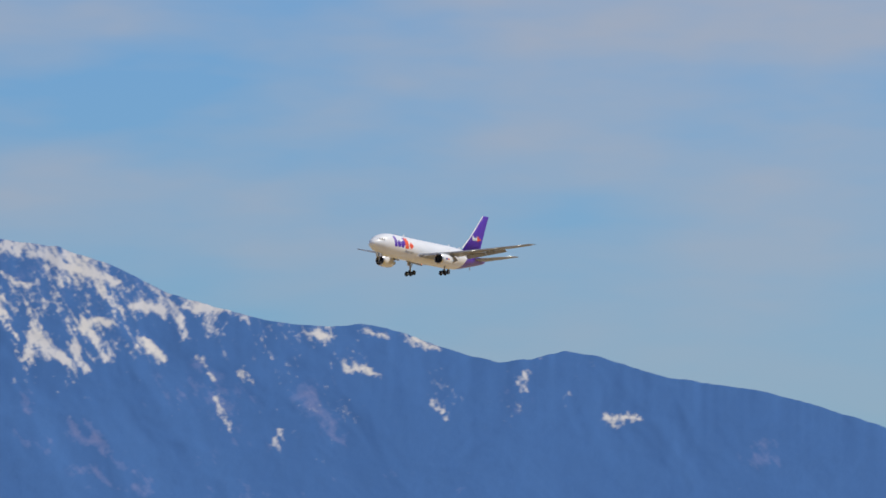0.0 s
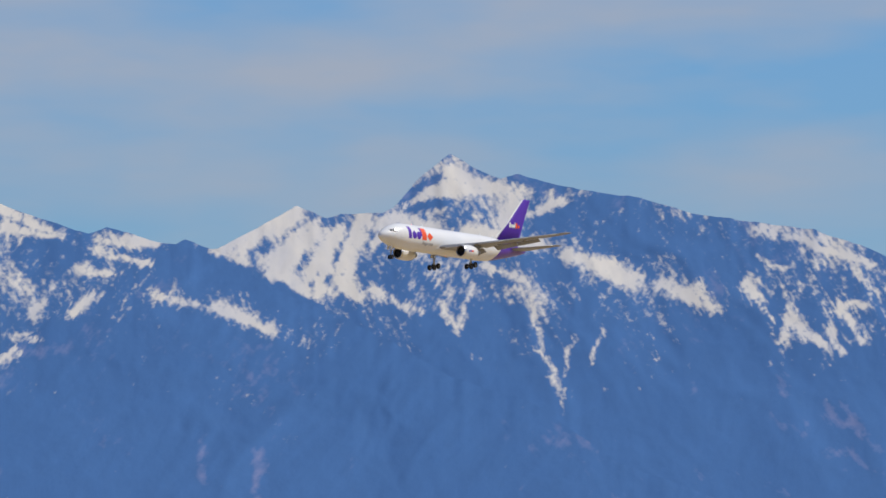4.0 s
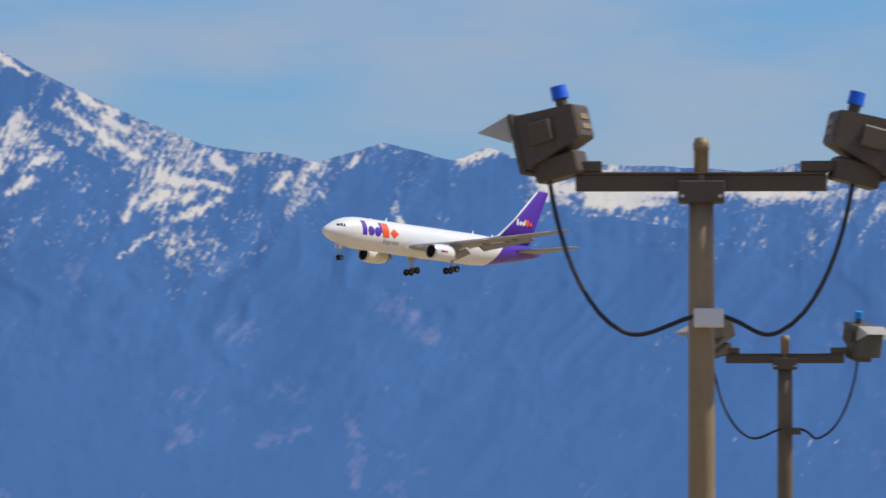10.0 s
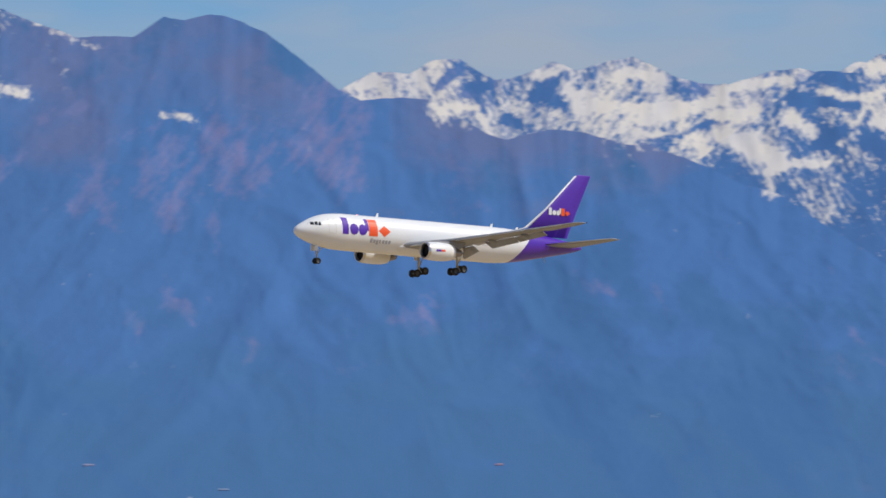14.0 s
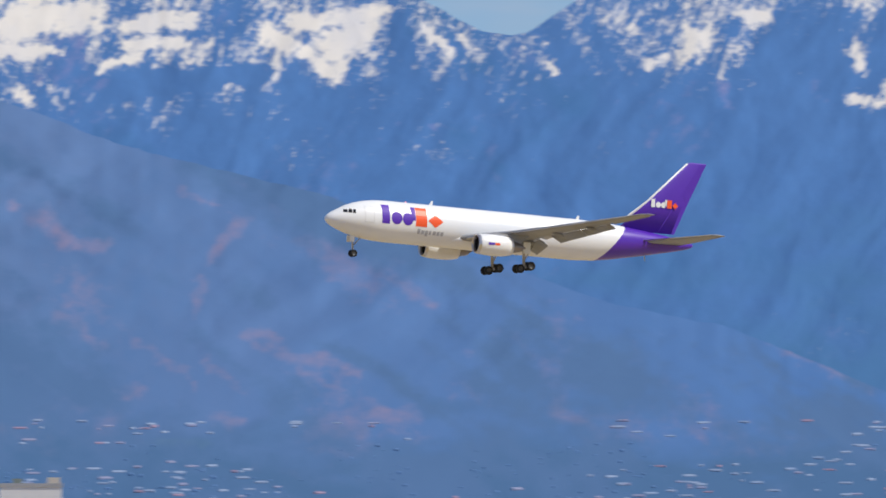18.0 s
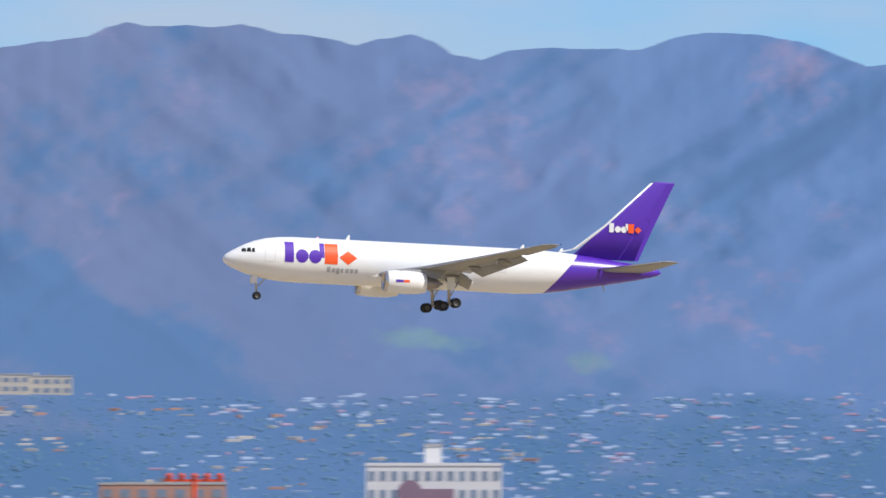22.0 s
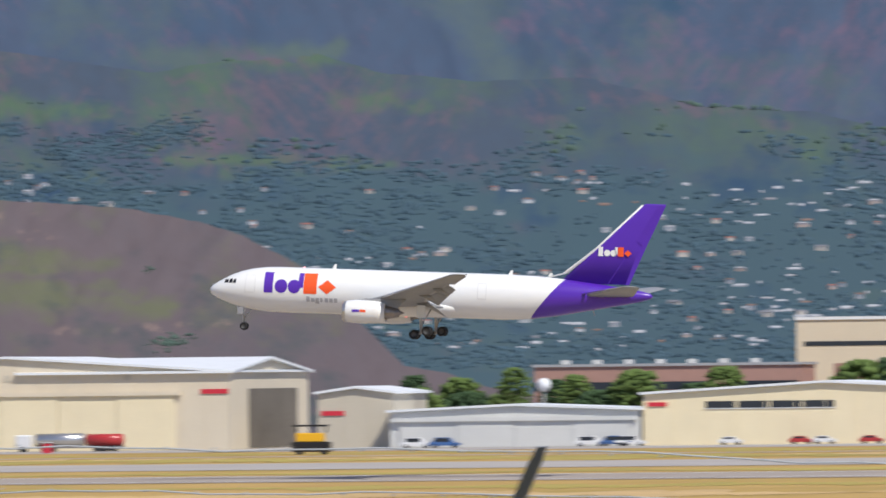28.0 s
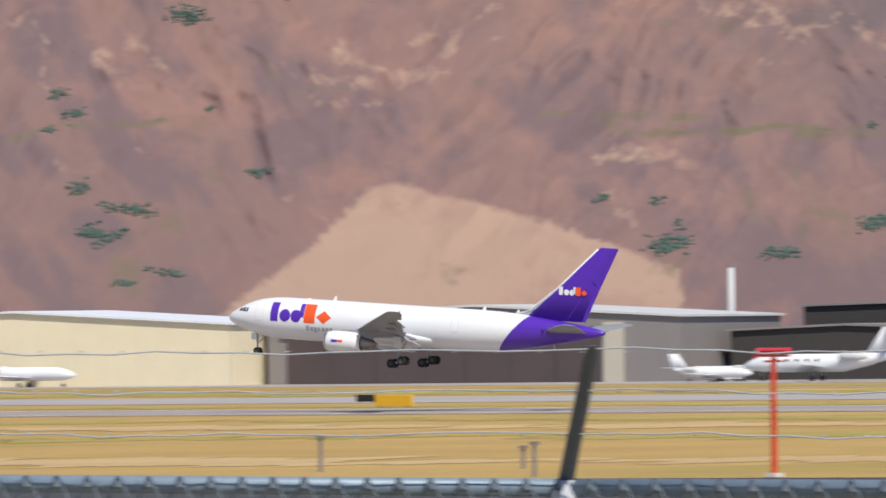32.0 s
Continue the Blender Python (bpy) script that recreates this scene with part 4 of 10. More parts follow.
RED_OUTCROPS_A = ((-0.04, 2.33, -0.14, 2.16, 0.03), (-0.08, 2.16, -0.08, 1.79, 0.02), (0.33, 2.13, 0.2, 1.89, 0.034), (0.26, 1.99, 0.47, 2.16, 0.027), (0.47, 2.33, 0.6, 2.33, 0.037), (0.84, 2.36, 0.74, 2.23, 0.037), (0.97, 2.23, 0.84, 2.06, 0.034), (1.01, 2.36, 1.18, 2.33, 0.027), (0.64, 2.09, 0.57, 1.85, 0.024), (0.77, 1.79, 0.57, 1.55, 0.027), (0.4, 1.89, 0.2, 1.69, 0.03), (0.2, 1.69, -0.01, 1.58, 0.027), (1.24, 2.26, 1.41, 2.19, 0.027), (0.09, 1.85, 0.06, 1.72, 0.02), (1.79, 1.82, 1.95, 1.8, 0.02), (1.99, 1.75, 2.12, 1.65, 0.024), (2.19, 1.92, 2.33, 1.85, 0.024), (-0.95, 1.72, -1.04, 1.62, 0.017), (-1.87, 2.39, -1.77, 2.39, 0.027))
RED_OUTCROPS_B = ((-1.83, 2.12, -1.8, 2.09, 0.02), (2.6, 1.31, 2.73, 1.41, 0.027), (1.38, 1.7, 1.41, 1.67, 0.02), (0.57, 2.26, 0.43, 2.09, 0.024), (0.91, 1.92, 1.01, 1.99, 0.02), (-0.92, 2.19, -0.65, 2.26, 0.027), (-0.04, 1.72, -0.04, 1.62, 0.017), (2.29, 1.08, 2.31, 1.06, 0.02), (-0.24, 1.99, -0.18, 2.02, 0.014), (1.14, 1.72, 1.24, 1.69, 0.017), (-1.29, 2.23, -1.19, 2.19, 0.02), (-1.56, 2.02, -1.46, 2.06, 0.02), (2.9, 1.61, 2.84, 1.44, 0.024), (2.7, 1.41, 2.6, 1.31, 0.024), (2.2, 1.41, 2.3, 1.37, 0.024), (3.61, 1.51, 3.72, 1.53, 0.017), (3.82, 1.68, 4.05, 1.58, 0.014), (2.53, 1.85, 2.6, 1.83, 0.02))
RED_OUTCROPS = RED_OUTCROPS_A + RED_OUTCROPS_B
HILL_CUTS_A = ((-21.47, 1.43, -21.27, 1.12, 0.061), (-21.14, 1.49, -21.34, 0.95, 0.041), (-20.97, 0.85, -19.99, 0.8, 0.034), (-20.76, 0.75, -20.43, 0.68, 0.047), (-21.34, 0.68, -20.87, 0.62, 0.095), (-21.47, 0.51, -20.53, 0.45, 0.095), (-21.2, 0.34, -20.19, 0.28, 0.074), (-20.36, 0.51, -19.92, 0.48, 0.054), (-19.78, 1.39, -19.18, 1.36, 0.044), (-19.58, 1.06, -19.38, 0.99, 0.041), (-19.72, 0.78, -19.11, 0.75, 0.027), (-19.04, 0.65, -18.5, 0.62, 0.034), (-18.77, 0.72, -18.3, 0.7, 0.02), (-18.16, 0.78, -17.82, 0.8, 0.034), (-19.65, 0.48, -19.11, 0.55, 0.037), (-19.51, 0.35, -18.84, 0.38, 0.041), (-17.99, 0.62, -17.96, 0.48, 0.054), (-17.65, 1.06, -17.45, 1.05, 0.037), (-18.63, 0.38, -18.16, 0.28, 0.047))
HILL_CUTS_B = ((-17.89, 0.38, -17.15, 0.34, 0.047), (-20.73, 0.85, -20.26, 0.87, 0.027), (-22.04, 0.79, -21.91, 0.58, 0.047), (-21.91, 0.52, -21.71, 0.35, 0.068), (-21.71, 0.82, -21.37, 0.79, 0.068), (-21.57, 0.65, -20.89, 0.58, 0.095), (-21.4, 0.45, -20.89, 0.31, 0.095), (-20.89, 0.82, -20.05, 0.84, 0.03), (-20.72, 0.68, -20.28, 0.65, 0.041), (-21.91, 0.72, -21.23, 0.41, 0.095), (-21.77, 0.31, -21.37, 0.24, 0.061), (-13.78, 1.75, -13.58, 1.73, 0.02), (-17.67, 1, -17.43, 0.93, 0.047), (-16.28, 0.63, -15.88, 0.66, 0.03), (-17.26, 1.85, -16.86, 1.85, 0.03), (-17.1, 0.56, -16.15, 0.53, 0.047), (-17.43, 0.46, -15.74, 0.26, 0.068), (-15.88, 0.39, -15.07, 0.36, 0.047), (-17.77, 1.93, -17.57, 1.86, 0.047))
HILL_CUTS_C = ((-23.6, 1.87, -23.26, 1.73, 0.041), (-23.26, 1.87, -22.92, 1.63, 0.037), (-22.65, 1.7, -22.38, 1.56, 0.037), (-22.25, 1.33, -22.08, 1.31, 0.034), (-23.26, 1.5, -23.16, 1.5, 0.02), (-24.21, 0.95, -23.6, 0.92, 0.03), (-24.14, 0.75, -24, 0.55, 0.03), (-22.79, 1.8, -22.65, 1.78, 0.017), (-27.18, 1.6, -27.05, 1.5, 0.044), (-26.98, 1.67, -26.81, 1.53, 0.047), (-25.86, 1.43, -25.56, 1.4, 0.047), (-25.43, 1.47, -25.09, 1.47, 0.047), (-25.76, 1.6, -25.49, 1.5, 0.041), (-25.29, 1.67, -25.15, 1.7, 0.041), (-25.15, 1.57, -24.92, 1.81, 0.03), (-25.9, 1.28, -25.43, 1.28, 0.02), (-24.11, 0.99, -23.57, 0.93, 0.027), (-24.04, 0.62, -24.11, 0.72, 0.044), (-26.07, 0.72, -25.86, 0.62, 0.024))
HILL_CUTS_D = ((-23.29, 1.53, -23.16, 1.52, 0.02), (-23.46, 1.84, -23.06, 1.8, 0.024), (-23.06, 1.67, -22.72, 1.77, 0.024), (-27.45, 0.96, -27.28, 0.89, 0.024), (-26.95, 1.03, -26.85, 0.99, 0.017), (-27.55, 1.77, -27.49, 1.37, 0.017), (-27.08, 1.4, -27.01, 1.47, 0.024), (-27.72, 1.74, -27.59, 1.84, 0.02), (-10.91, 1.65, -10.3, 1.55, 0.061), (-10.13, 1.68, -8.95, 1.51, 0.054), (-10.64, 2.12, -9.96, 1.92, 0.061), (-12.67, 2.06, -11.99, 1.89, 0.041), (-13.34, 0.3, -12.33, 0.33, 0.041), (-13.68, 0.97, -13.34, 0.84, 0.054), (-11.65, 1.48, -10.98, 1.58, 0.037), (-12.64, 1.8, -12.43, 1.82, 0.03), (-10.3, 1.82, -9.29, 1.75, 0.054), (-8.95, 2.05, -8.61, 1.92, 0.051), (-1.9, 1.35, -1.29, 1.21, 0.041))
HILL_CUTS_E = ((-2.41, 1.85, -1.39, 1.52, 0.054), (-1.39, 1.58, -0.38, 1.55, 0.054), (-0.31, 1.48, 0.3, 1.28, 0.041))
HILL_CUTS = HILL_CUTS_A + HILL_CUTS_B + HILL_CUTS_C + HILL_CUTS_D + HILL_CUTS_E
HILL_GRASS_A = ((-27.35, 1.18, -26.78, 1.2, 0.024), (-24.58, 1.22, -23.43, 1.21, 0.014), (-24.07, 1.1, -22.49, 1.11, 0.02), (-27.79, 1.09, -27.45, 1.18, 0.014), (-24.27, 1.2, -23.4, 1.19, 0.014), (-23.02, 1.07, -22.31, 1.06, 0.02), (-22.11, 1.17, -21.91, 1.16, 0.02), (-20.69, 1.26, -19.95, 1.22, 0.047), (-21.23, 1.43, -20.56, 1.53, 0.054), (-20.56, 1.73, -18.97, 1.8, 0.068), (-20.66, 1.22, -18.84, 1.21, 0.027), (-20.26, 1.7, -18.3, 1.71, 0.044), (-19.18, 1.77, -18.5, 1.73, 0.02), (-17.82, 1.26, -17.15, 1.22, 0.034), (-17.55, 1.22, -16.24, 1.22, 0.014), (-20.93, 1.83, -20.19, 1.76, 0.041), (-19.72, 1.09, -19.65, 1.12, 0.027), (-17.57, 1.24, -15.41, 1.21, 0.037), (-17.77, 1.14, -16.42, 1.17, 0.017))
HILL_GRASS_B = ((-16.08, 1.64, -14.73, 1.51, 0.115), (-15.41, 1.75, -13.71, 1.64, 0.115), (-14.19, 0.97, -13.71, 0.93, 0.027), (-14.73, 0.7, -13.38, 0.66, 0.044), (-13.71, 0.56, -12.87, 0.53, 0.051), (-15.41, 0.8, -14.8, 0.77, 0.027), (-15.88, 0.8, -15.68, 0.77, 0.02), (-13.68, 0.77, -13.01, 0.67, 0.074), (-13.68, 0.5, -12.67, 0.43, 0.074), (-12.67, 1.31, -11.32, 1.28, 0.041), (-12.33, 1.21, -11.65, 1.18, 0.034), (-13.68, 1.65, -13.01, 1.58, 0.074), (-12.84, 1.92, -11.65, 1.95, 0.088), (-11.65, 1.65, -11.11, 1.62, 0.061), (-10.13, 0.94, -9.29, 0.96, 0.02), (-2.41, 1.28, -1.56, 1.11, 0.088), (-1.12, 1.21, -0.79, 1.08, 0.047), (-2.07, 1.01, -1.39, 1.01, 0.041))
HILL_GRASS = HILL_GRASS_A + HILL_GRASS_B
HILL_BUSHES_A = ((-21.4, 1.06, -20.96, 0.99, 0.095), (-21.71, 0.99, -21.57, 1.02, 0.037), (-21.03, 1.26, -20.76, 1.23, 0.044), (-20.96, 1.39, -20.83, 1.43, 0.044), (-21.37, 0.85, -21.1, 0.89, 0.03), (-22.62, 0.51, -22.35, 0.57, 0.027), (-23.87, 0.38, -23.67, 0.45, 0.03), (-23.23, 0.35, -23.02, 0.36, 0.024), (-21.3, 0.58, -21.16, 0.55, 0.027), (-19.98, 0.45, -19.78, 0.38, 0.074), (-21.57, 1.36, -21.47, 1.33, 0.027), (-21.16, 1.73, -20.76, 1.73, 0.037), (-21.91, 1.63, -21.4, 1.6, 0.057), (-22.08, 1.87, -21.71, 1.77, 0.057), (-20.56, 1.66, -20.32, 1.7, 0.027), (-20.08, 1.29, -19.98, 1.33, 0.03), (-19.2, 0.28, -19.07, 0.28, 0.027), (-22.11, 1.09, -22.08, 1.09, 0.02), (-22.58, 1.12, -22.55, 1.12, 0.02))
HILL_BUSHES_B = ((-20.56, 0.58, -20.52, 0.55, 0.027), (-21, 1.26, -20.76, 1.19, 0.041), (-19.99, 0.35, -19.75, 0.48, 0.068), (-20.56, 0.53, -20.49, 0.53, 0.03), (-20.19, 0.46, -20.16, 0.46, 0.027), (-19.72, 0.65, -19.21, 0.62, 0.044), (-19.21, 0.51, -18.97, 0.5, 0.034), (-18.77, 0.48, -18.3, 0.48, 0.034), (-18.57, 0.55, -18.53, 0.58, 0.041), (-18.06, 0.58, -17.96, 0.55, 0.047), (-18.26, 0.75, -18.13, 0.72, 0.027), (-16.54, 0.62, -16.44, 0.62, 0.041), (-19.04, 0.78, -18.6, 0.78, 0.024), (-18.33, 1.14, -18.3, 1.14, 0.02), (-21.27, 0.51, -21.17, 0.51, 0.027), (-21.2, 1.73, -20.76, 1.7, 0.044), (-20.49, 1.68, -20.32, 1.66, 0.034), (-21.14, 1.87, -20.73, 1.9, 0.044), (-20.53, 1.82, -20.43, 1.82, 0.02))
HILL_BUSHES_C = ((-21.51, 1.76, -21.34, 1.87, 0.034), (-27.45, 1.35, -27.4, 1.38, 0.027), (-27.39, 1.23, -27.28, 1.25, 0.027), (-27.35, 0.79, -27.28, 0.81, 0.034), (-27.32, 0.55, -27.15, 0.52, 0.034), (-27.15, 0.69, -26.85, 0.66, 0.03), (-26.3, 0.88, -26.17, 0.88, 0.024), (-23.87, 0.42, -23.7, 0.45, 0.041), (-23.87, 0.69, -23.85, 0.69, 0.027), (-24.21, 0.72, -24.17, 0.72, 0.024), (-23.73, 0.55, -23.72, 0.55, 0.02), (-22.62, 0.55, -22.49, 0.55, 0.034), (-23.19, 0.39, -23.06, 0.37, 0.02), (-26.74, 1.84, -26.57, 1.81, 0.047), (-27.52, 1.15, -27.45, 1.16, 0.02), (-27.22, 0.45, -27.05, 0.55, 0.024), (-26.91, 0.32, -26.71, 0.28, 0.02), (-27.12, 0.22, -26.98, 0.23, 0.017), (-26.54, 1.26, -26.52, 1.28, 0.017))
HILL_BUSHES_D = ((-17.37, 0.53, -17.3, 0.53, 0.027), (-16.79, 0.58, -16.42, 0.56, 0.044), (-16.32, 0.5, -16.08, 0.53, 0.03), (-15.68, 0.58, -15.57, 0.58, 0.03), (-15.44, 0.6, -15.1, 0.58, 0.03), (-14.9, 0.6, -14.76, 0.56, 0.041), (-14.63, 0.53, -14.53, 0.55, 0.047), (-17.57, 0.29, -17.5, 0.26, 0.027), (-17.37, 0.39, -17.03, 0.41, 0.024), (-17.16, 0.66, -17.13, 0.66, 0.02), (-13.92, 0.77, -13.85, 0.77, 0.02), (-12.8, 0.66, -12.79, 0.66, 0.02), (-16.49, 0.09, -16.39, 0.11, 0.017), (-12.77, 0.22, -12.57, 0.24, 0.034), (-17.57, 0.12, -17.47, 0.12, 0.027), (-16.28, 0.06, -16.01, 0.06, 0.02), (-14.63, 1.59, -14.61, 1.59, 0.017), (-14.86, 1.78, -14.85, 1.78, 0.017), (-14.53, 1.81, -14.42, 1.83, 0.017))
HILL_BUSHES = HILL_BUSHES_A + HILL_BUSHES_B + HILL_BUSHES_C + HILL_BUSHES_D
RIM_TREES_A = ((-20.63, 1.53, -19.92, 1.55, 0.03), (-19.65, 1.56, -19.11, 1.53, 0.041), (-19.92, 1.55, -19.65, 1.55, 0.027), (-18.97, 1.51, -18.84, 1.46, 0.034), (-18.77, 1.55, -18.63, 1.55, 0.017), (-18.5, 1.55, -18.06, 1.53, 0.014), (-17.96, 1.46, -17.45, 1.53, 0.034), (-17.21, 1.53, -17.15, 1.53, 0.034), (-16.88, 1.56, -16.24, 1.59, 0.041), (-17.47, 1.47, -17.1, 1.48, 0.034), (-17.1, 1.49, -16.83, 1.49, 0.024), (-16.83, 1.51, -16.01, 1.48, 0.03), (-15.41, 1.24, -15.07, 1.22, 0.02), (-15.74, 1.37, -14.05, 1.37, 0.047), (-14.73, 1.26, -14.39, 1.14, 0.03), (-14.32, 1.17, -12.47, 1.14, 0.02), (-13.38, 1.37, -12.47, 1.51, 0.061), (-14.05, 1.44, -13.55, 1.51, 0.051))
RIM_TREES = RIM_TREES_A


def stroke_share(A, el, strokes, seed, rough=0.07):
    """How far inside any of the tapering strips a point lies: 1 on its middle line, 0 at its edge."""
    wa = rough * (fractal(A / 0.16, el / 0.12, seed + 7, 5, 0.65) - 0.5)
    we = rough * (fractal(A / 0.14, el / 0.14, seed + 17, 5, 0.65) - 0.5)
    out = np.full(A.shape, -3.0)
    row = A[0]
    for a0, e0, a1, e1, w in strokes:
        i, j = np.searchsorted(row, (min(a0, a1) - 4 * w - 0.1, max(a0, a1) + 4 * w + 0.1))
        if i == j:
            continue
        x, y = A[:, i:j] + wa[:, i:j] - a0, el[:, i:j] + we[:, i:j] - e0
        dx, dy = a1 - a0, e1 - e0
        q = np.clip((x * dx + y * dy) / (dx * dx + dy * dy + 1e-9), 0, 1)
        d = np.hypot(x - q * dx, y - q * dy)
        inner = 1 - d / (w * (1.12 - 0.4 * q))
        out[:, i:j] = np.maximum(out[:, i:j], np.where(inner > 0, inner * min(1.0, max(0.25, w / 0.035)), inner))
    return out


def field_share(A, el, places, seed):
    """How far inside any of the patches a point lies, 1 in the middle: (azimuth, elevation, half width, half height, lean) each."""
    wa = 0.10 * (fractal(A / 0.18, el / 0.14, seed + 7, 4, 0.65) - 0.5)
    we = 0.12 * (fractal(A / 0.16, el / 0.16, seed + 17, 4, 0.65) - 0.5)
    out = np.full(A.shape, -3.0)
    for a, e, w, h, lean in places:
        out = np.maximum(out, 1.25 - np.hypot((A + wa - a - lean * (el - e)) / w, (el + we - e) / h))
    return out


def snow_mask(low, high, seed, most=0.42, shift=()):
    """Snow that thickens from one elevation to another in the gullies between rock ribs, with fields, bare faces and
    painted shaded faces of their own.
    """
    def fn(A, V, el):
        off = np.interp(A, [p[0] for p in shift], [p[1] for p in shift]) if shift else 0.0
        h = (el - low - off) / (high - low) + 0.7 * (fractal(A / 1.1, el / 0.8, seed + 3, 4) - 0.5)
        n = fractal(A / 0.42, el / 0.30, seed, 5, 0.6) - 0.5
        side = 0.5 + 0.5 * np.tanh(5 * (fractal(A / 0.9, el / 1.1, seed + 23, 2) - 0.5))
        wob = 0.14 * (fractal(A / 0.3, el / 0.3, seed + 27, 4) - 0.5)
        rib = sum(w * ridged((A + wob - k * el) / 0.17, el / 0.6, seed + 31 + 20 * i, 4, 0.6) for i, (k, w) in enumerate(((0.6, side), (-0.6, 1 - side))))
        out = np.clip(0.15 + 0.62 * h, -0.9, most) + 0.85 * n - 1.0 * (rib - 0.62)
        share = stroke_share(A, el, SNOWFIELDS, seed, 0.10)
        near = np.where(share > 0, 0.58 + 0.66 * np.minimum(share, 0.75), 0.58 + 0.23 * np.maximum(share, -3.0)) + 0.40 * n - 0.85 * (rib - 0.60)
        out = np.maximum(out, near)
        return out - 0.8 * np.clip(0.2 + stroke_share(A, el, BARE_AND_SHADED, seed + 2, 0.10), 0, 1)
    return fn


def scree_mask(seed, strokes, base=-0.35, size=0.45, gain=0.34):
    """Pale bare ground along the strips given, and a little elsewhere."""
    def fn(A, V, el):
        n = fractal(A / 0.22, el / 0.2, seed, 5, 0.65) - 0.5
        out = 0.02 + gain + gain * np.clip(stroke_share(A, el, strokes, seed, 0.16 if gain < 0.5 else 0.10), -2.4, 0.8) + 0.8 * n
        return np.maximum(out, patch_mask(seed + 1, size=size, shift=base)(A, V, el))
    return fn


def fold_mask(seed, lean, size, shift=0.0):
    """Darker bands slantwise down a slope: wooded folds, above the town also their shade put into colour."""
    def fn(A, V, el):
        wob = 0.5 * (fractal(A / 0.9, el / 0.7, seed + 4, 4) - 0.5)
        side = 0.5 + 0.5 * np.tanh(4 * (fractal(A / 3.0, el / 4.0, seed + 8, 2) - 0.45))
        bands = side * ridged((A + wob + lean * el) / size, el / (size * 2), seed, 4, 0.55) + (1 - side) * ridged((A + wob - lean * el) / size, el / (size * 2), seed + 30, 4, 0.55)
        return shift + 3.0 * (0.62 - bands) + 0.9 * (fractal(A / 0.3, el / 0.25, seed + 6, 5, 0.6) - 0.5) + 0.35
    return fn


def patch_mask(seed, size=0.45, shift=0.0):
    def fn(A, V, el):
        return shift + 1.7 * (fractal((A + 0.3 * el) / size, el / size * 1.2, seed, 5, 0.6) - 0.5) + 0.3
    return fn


def spots(seed, places, base=None, most=0.62):
    """Bare scars of their own shape."""
    def fn(A, V, el):
        n = fractal(A / 0.25, el / 0.2, seed, 5, 0.65) - 0.5
        out = np.clip(field_share(A, el, places, seed), -0.6, most) + 0.9 * n
        return out if base is None else np.maximum(out, patch_mask(seed + 1, shift=base)(A, V, el))
    return fn


def polygon(seed, corners, more=None):
    """A bare patch within a polygon of azimuth and elevation, with a ragged edge."""
    def fn(A, V, el):
        x = A + 0.05 * (fractal(A / 0.12, el / 0.1, seed, 4) - 0.5)
        y = el + 0.05 * (fractal(A / 0.12, el / 0.1, seed + 5, 4) - 0.5)
        inside, gap = np.zeros(A.shape, bool), np.full(A.shape, 9.0)
        for (xa, ya), (xb, yb) in zip(corners, corners[1:] + corners[:1]):
            if ya != yb:
                inside ^= ((ya > y) != (yb > y)) & (x < (xb - xa) * (y - ya) / (yb - ya) + xa)
            q = np.clip(((x - xa) * (xb - xa) + (y - ya) * (yb - ya)) / ((xb - xa) ** 2 + (yb - ya) ** 2), 0, 1)
            gap = np.minimum(gap, np.hypot(x - xa - q * (xb - xa), y - ya - q * (yb - ya)))
        out = np.clip(0.62 + np.where(inside, gap, -gap) / 0.07, -0.5, 1.3)
        return np.maximum(out, more(A, V, el)) if more else out
    return fn


def below(el0, el1, seed):
    """Low ground, with an uneven upper edge."""
    return lambda A, V, el: np.clip((el1 - el) / (el1 - el0), -0.3, 1) + 1.2 * (fractal(A / 0.5, el / 0.15, seed, 4) - 0.5)


def above(el0, el1, seed):
    """High ground, with an uneven lower edge."""
    return lambda A, V, el: np.clip((el - el0) / (el1 - el0), -0.3, 1) + 1.6 * (fractal(A / 0.6, el / 0.4, seed, 4) - 0.5)


# share of the neighbouring range's haze tone, growing along azimuth
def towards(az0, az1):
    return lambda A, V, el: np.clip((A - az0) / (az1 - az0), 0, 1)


FAR_MID = [p for p in SNOW_RANGE_MID if p[0] < 45]
SNOW_SOUTH = [p for p in SNOW_RANGE_MID if 45 < p[0] < 51.05] + SNOW_RANGE_SOUTH
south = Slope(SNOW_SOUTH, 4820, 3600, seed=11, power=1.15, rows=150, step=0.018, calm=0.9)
south.build("mountain_range", HAZED_FOREST, dict(snow=snow_mask(1.75, 3.0, 5, shift=((51, -0.1), (54, 0), (58, 0.3), (60, 0.5), (62, 0.9))), rock=scree_mask(31, SCREES)), "forested range with snowfields on its peaks, blued for haze")
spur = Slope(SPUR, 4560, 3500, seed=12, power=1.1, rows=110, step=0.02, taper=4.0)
spur.build("mountain_spur", HAZED_FOREST, dict(snow=snow_mask(2.2, 3.7, 6), rock=scree_mask(32, SCREES)), "dark forested spur with thin snow on its rim")
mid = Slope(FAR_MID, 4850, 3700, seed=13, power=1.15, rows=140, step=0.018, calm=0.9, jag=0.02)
mid.build("mountain_range", HAZED_FOREST, dict(snow=snow_mask(1.7, 2.6, 8, most=0.6), rock=patch_mask(33, shift=0.1)), "far snow-covered range under a pale sky")
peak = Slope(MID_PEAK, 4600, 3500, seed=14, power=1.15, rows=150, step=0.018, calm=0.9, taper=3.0)
